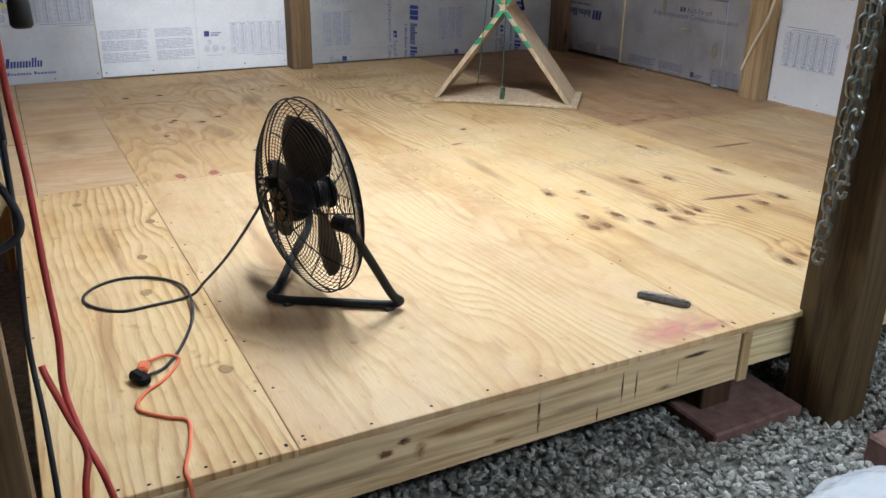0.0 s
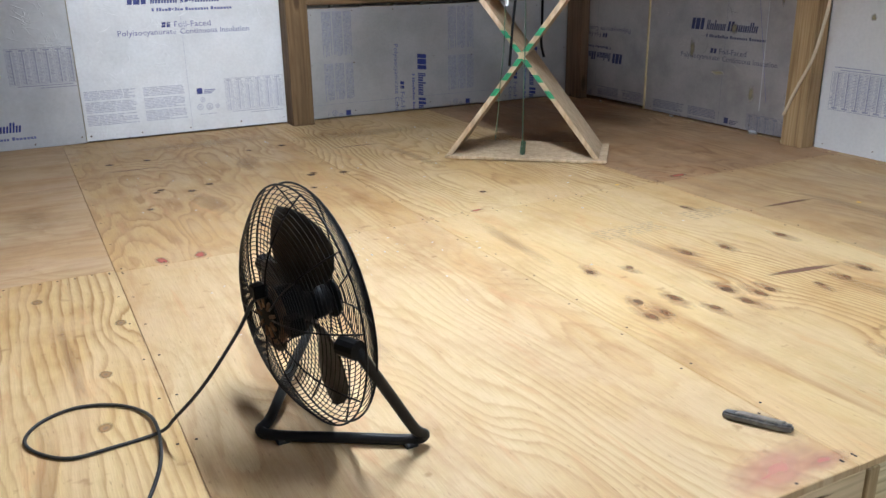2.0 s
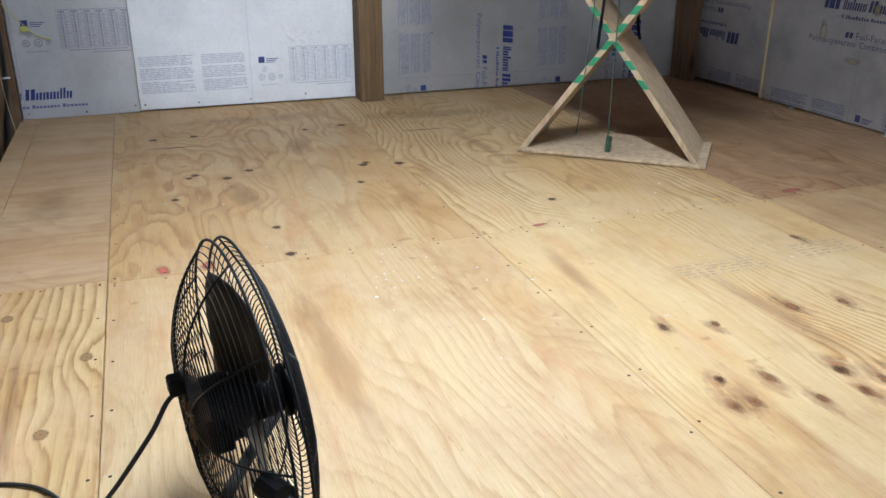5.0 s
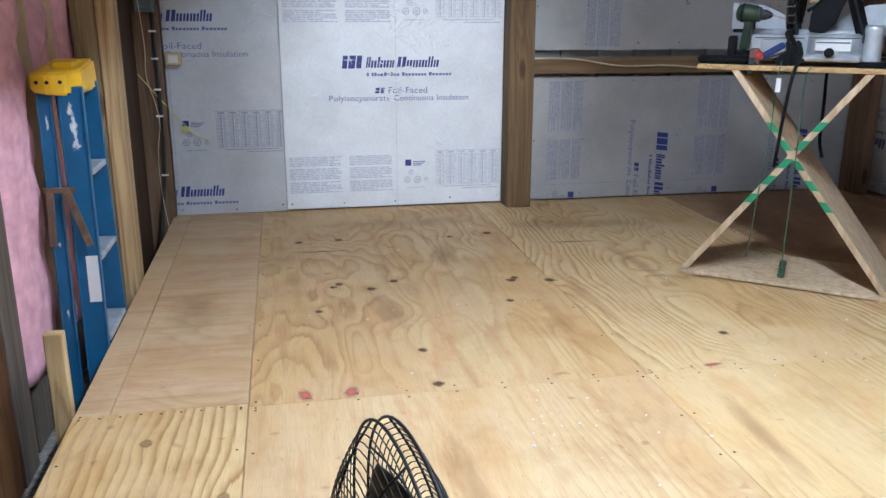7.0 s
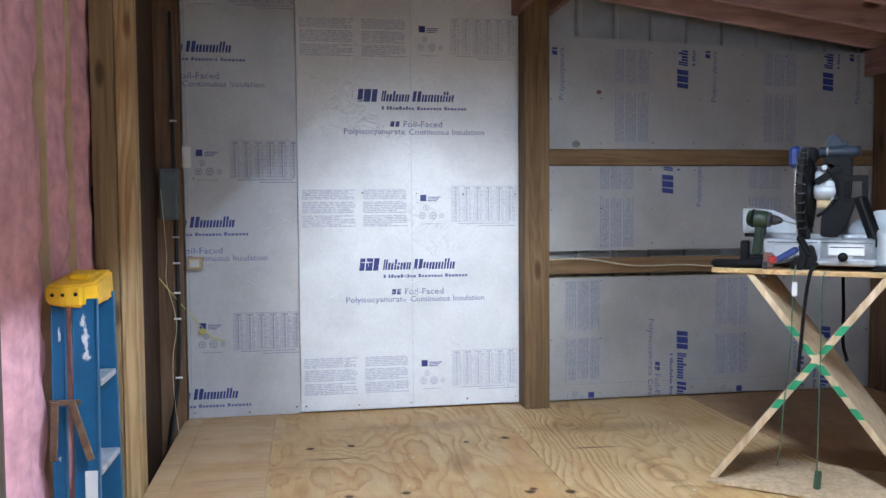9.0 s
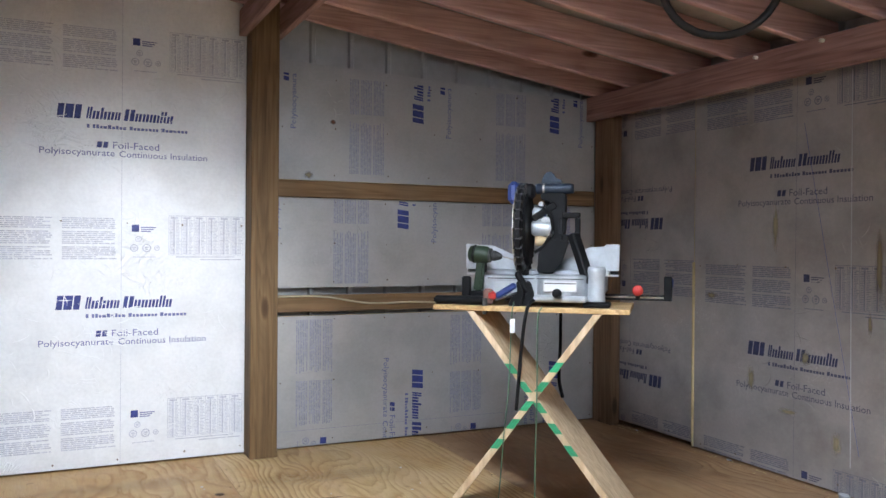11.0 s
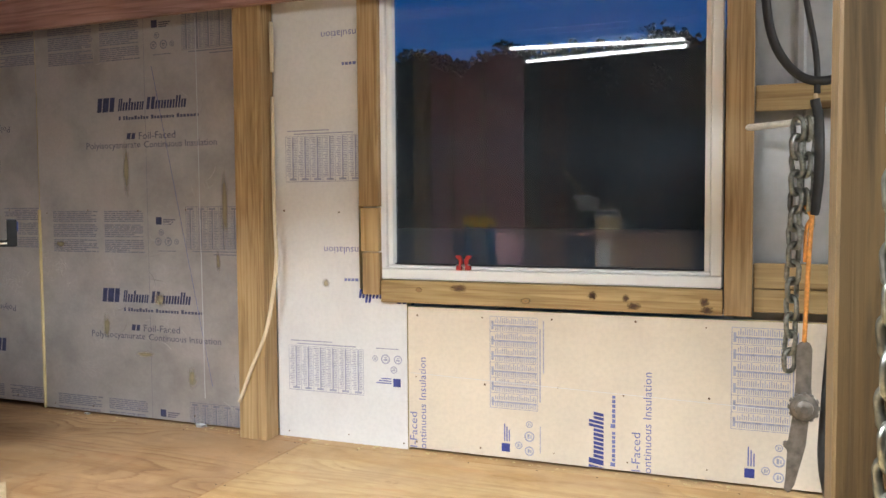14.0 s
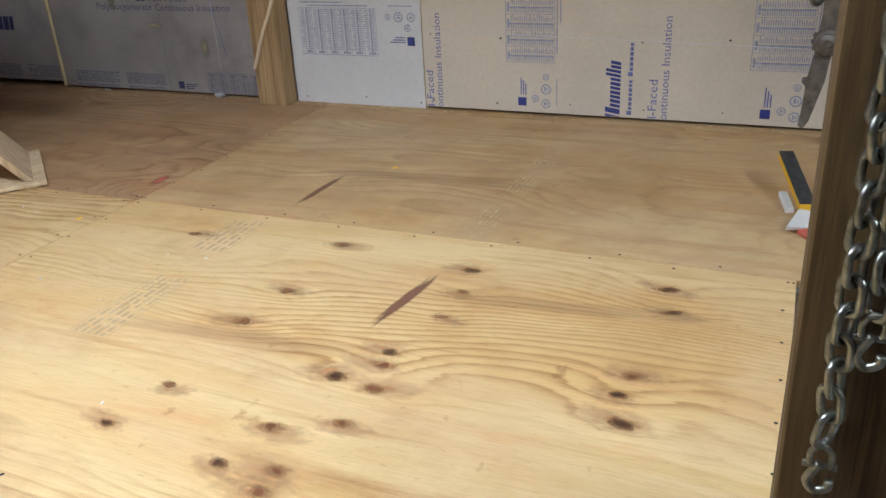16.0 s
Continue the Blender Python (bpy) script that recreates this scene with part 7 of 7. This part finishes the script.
solid("wall_bolt", rod((2.34, -4.17, 1.332), (2.12, -4.395, 1.330), 0.012, 12), "bolt_bright", "steel bolt sticking out of the window framing", "bolt")
puller = thing("chain_puller", "worn steel ratchet puller hanging from the chain", "puller", (2.13, -4.375, 0.0))
EU = Matrix(((0, 0, -1, 0), (-1, 0, 0, 0), (0, 1, 0, 0), (0, 0, 0, 1)))
part("frame_plate", prism([(-0.022, 0.575), (-0.008, 0.592), (0.018, 0.59), (0.028, 0.57), (0.026, 0.44), (0.030, 0.40), (-0.026, 0.40), (-0.022, 0.45)], 0.016, EU, bevel=0.003), "iron", puller)
part("ratchet", lathe([(0.044, 0.0), (0.046, 0.006), (0.046, 0.022), (0.04, 0.028), (0.03, 0.030)], 24, EU @ pose(0.004, 0.372, 0.016)), "iron", puller)
for k in range(12):
    a = 2 * math.pi * k / 12
    part("tooth", box(0.042, 0.051, -0.006, 0.006, 0.004, 0.020, 0.001, None, EU @ pose(0.004, 0.372, 0.016) @ Matrix.Rotation(a, 4, "Z")), "iron", puller)
part("hub", lathe([(0.030, 0.030), (0.028, 0.040), (0.012, 0.046)], 14, EU @ pose(0.004, 0.372, 0.016)), "iron", puller)
part("lever", prism([(-0.030, 0.345), (0.020, 0.325), (0.012, 0.24), (-0.022, 0.10), (-0.040, 0.072), (-0.055, 0.085), (-0.050, 0.13), (-0.046, 0.22), (-0.060, 0.235), (-0.058, 0.25), (-0.044, 0.25)], 0.012, EU @ pose(0, 0, 0.010), bevel=0.002), "iron", puller)
oc = [(2.125, -4.402, 1.04), (2.125, -4.395, 1.0), (2.12, -4.386, 0.84), (2.12, -4.380, 0.66), (2.125, -4.376, 0.575)]
solid("orange_strap", tube(smooth_path(oc, 6), 0.0075, 8), "strap", "frayed orange cord tied to the puller", "cord", smooth=True)
oc = [(2.12, -4.372, 1.05), (2.12, -4.392, 1.01), (2.125, -4.378, 0.97), (2.125, -4.375, 0.86)]
solid("orange_strap", tube(smooth_path(oc, 6), 0.006, 8), "strap", "loose orange cord end beside the chain", "cord", smooth=True)
solid("black_cable", tube(smooth_path([(2.13, -4.398, 1.40), (2.125, -4.41, 1.34), (2.12, -4.414, 1.25), (2.12, -4.414, 1.15), (2.12, -4.405, 1.05), (2.125, -4.40, 1.02)], 6), 0.016, 8), "rubber", "thick black strap beside the chain", "strap", smooth=True)
solid("pale_rope", tube(smooth_path([(2.13, -4.40, 1.42), (2.128, -4.402, 1.38), (2.128, -4.404, 1.32)], 5), 0.007, 7), "kraft", "short tan rope end on the bolt", "rope", smooth=True)
wl = [(2.16, -4.235, 1.95), (2.14, -4.245, 1.72), (2.13, -4.275, 1.585), (2.13, -4.335, 1.495), (2.13, -4.40, 1.462), (2.14, -4.48, 1.48), (2.2, -4.56, 1.60), (2.25, -4.58, 1.9)]
solid("coiled_hose", tube(smooth_path(wl, 7), 0.015, 8), "rubber", "black hose coiled beside the window", "hose", smooth=True)
wl = [(2.16, -4.33, 1.98), (2.15, -4.365, 1.75), (2.14, -4.40, 1.55), (2.13, -4.405, 1.42)]
solid("coiled_hose", tube(smooth_path(wl, 7), 0.010, 8), "rubber", "thinner black hose beside the window", "hose", smooth=True)
wl = [(2.28, -4.47, 0.62), (2.20, -4.45, 0.40), (2.17, -4.44, 0.18), (2.20, -4.47, 0.004)]
solid("floor_hose", tube(smooth_path(wl, 7), 0.014, 8), "rubber", "black hose dropping to the floor", "hose", smooth=True)


# ---------------------------------------------------------------- front left: red rope and hanging cables
red_path = [(-1.823, -4.50, 1.25), (-1.819, -4.542, 0.858), (-1.818, -4.552, 0.797), (-1.813, -4.575, 0.698), (-1.812, -4.614, 0.581), (-1.81, -4.652, 0.495), (-1.814, -4.683, 0.433), (-1.801, -4.72, 0.371), (-1.783, -4.753, 0.322), (-1.775, -4.775, 0.24), (-1.80, -4.80, 0.05), (-1.83, -4.78, -0.15), (-1.82, -4.74, -0.285)]
solid("red_rope", tube(smooth_path(red_path, 6), 0.0048, 8), "red_cord", "red rope hanging at the deck's front corner", "rope", smooth=True)
red_path = [(-1.836, -4.664, 0.465), (-1.832, -4.674, 0.45), (-1.814, -4.703, 0.399), (-1.800, -4.73, 0.358), (-1.811, -4.762, 0.308), (-1.815, -4.77, 0.15), (-1.80, -4.75, -0.1), (-1.79, -4.72, -0.288)]
solid("red_rope", tube(smooth_path(red_path, 6), 0.0048, 8), "red_cord", "second red rope knotted to the first", "rope", smooth=True)
blk = [(-1.833, -4.44, 1.2), (-1.833, -4.457, 0.764), (-1.835, -4.466, 0.721), (-1.838, -4.497, 0.611), (-1.849, -4.558, 0.459), (-1.846, -4.613, 0.356), (-1.846, -4.675, 0.259), (-1.85, -4.70, 0.0), (-1.84, -4.70, -0.288)]
solid("hanging_cable", tube(smooth_path(blk, 6), 0.0042, 8), "rubber", "black cable hanging beside the red rope", "cable", smooth=True)
blk = [(-1.86, -4.47, 0.68), (-1.841, -4.485, 0.650), (-1.832, -4.498, 0.611), (-1.849, -4.505, 0.588), (-1.88, -4.507, 0.584), (-1.90, -4.49, 0.63)]
solid("cable_loop", tube(smooth_path(blk, 6), 0.006, 8), "rubber", "small black cable loop hung on the post", "cable", smooth=True)
solid("post_front_west", box(-2.02, -1.885, -4.56, -4.44, GROUND, 0.50, 0.004), "treated", "dark timber post at the deck's west corner", "post", kind="structure")
solid("sheet_front_west", box(-2.04, -1.89, -4.43, -4.415, GROUND, 0.62, 0.003), "ply_old", "pale sheet edge behind the front post", "board", kind="structure")
gt = thing("hanging_grip", "black rubber tool grip hanging from the roof", "grip", (-1.77, -3.79, 0.805))
part("grip", lathe([(0.018, 0.0), (0.023, 0.006), (0.022, 0.05), (0.017, 0.07), (0.016, 0.20)], 14), "rubber", gt, smooth=True)
part("cord", rod((0, 0, 0.19), (0.0, 0.13, 1.86), 0.006, 8), "rubber", gt)


# ---------------------------------------------------------------- under the front edge
pad = thing("concrete_paver", "flat red concrete paver under the deck corner", "paver", (-0.10, -4.34, GROUND - 0.01))
part("slab", box(-0.17, 0.17, -0.10, 0.10, 0.0, 0.048, 0.006, None, pose(0, 0, 0, 0, 0, 0)), "brick", pad)
solid("paver_shim", box(-0.22, -0.11, -4.33, -4.22, GROUND + 0.039, -0.166, 0.003), "fir_z", "brown wood shim between paver and joist", "shim")
solid("paver_block", box(0.04, 0.36, -4.86, -4.66, GROUND - 0.01, GROUND + 0.085, 0.008), "brick", "brown concrete block half buried in gravel", "paver")
# dark slab among the stones paints the shade there
solid("dark_soil", wobbled(box(0.20, 1.4, -4.75, -4.40, GROUND - 0.02, GROUND + 0.004, 0.01), 0.006, 6), "soil", "dark slab painting the shade on the gravel behind the front post", "soil", kind="structure")
bag = bmesh.new()
bmesh.ops.create_icosphere(bag, subdivisions=5, radius=1.0)
for v in bag.verts:
    n = v.co.normalized()
    d = 1 + 0.10 * noise.noise(n * 2.3) + 0.09 * abs(noise.noise(n * 6.0)) + 0.06 * abs(noise.noise(n * 14.0)) + 0.03 * abs(noise.noise(n * 31.0))
    v.co = Vector((n.x * 0.24 * d, n.y * 0.20 * d, max(-0.07, n.z * 0.11 * d)))
bmesh.ops.translate(bag, vec=(-0.215, -4.955, GROUND + 0.058), verts=bag.verts)
solid("plastic_bag", bag, "film", "crumpled clear plastic bag full of white stuff on the gravel", "bag", smooth=True)

# crushed stone: a few shapes scattered thickly near the deck's front
rnd = random.Random(21)
shapes = []
for k in range(6):
    q = bmesh.new()
    bmesh.ops.create_icosphere(q, subdivisions=1, radius=1.0)
    wobbled(q, 0.45, 1.1, k * 3.1)
    bmesh.ops.scale(q, vec=(1.0, 0.75, 0.55), verts=q.verts)
    shapes.append(([v.co.copy() for v in q.verts], [[v.index for v in f.verts] for f in q.faces]))
    q.free()
verts, faces = [], []
for k in range(34000):
    x, y = rnd.uniform(-2.2, 1.7), rnd.uniform(-5.75, -4.05)
    vs, fs = shapes[k % 6]
    s = rnd.uniform(0.007, 0.0145)
    m = pose(x, y, GROUND - 0.002 + rnd.uniform(0, 0.014), rnd.uniform(-50, 50), rnd.uniform(-50, 50), rnd.uniform(0, 360)) @ Matrix.Scale(s, 4)
    at = len(verts)
    verts += [m @ v for v in vs]
    faces += [[at + i for i in f] for f in fs]
me = bpy.data.meshes.new("gravel")
me.from_pydata(verts, [], faces)
me.materials.append(M["gravel"])
tagged(new("gravel", me), "loose grey crushed stone in front of the deck", "gravel", kind="stuff")
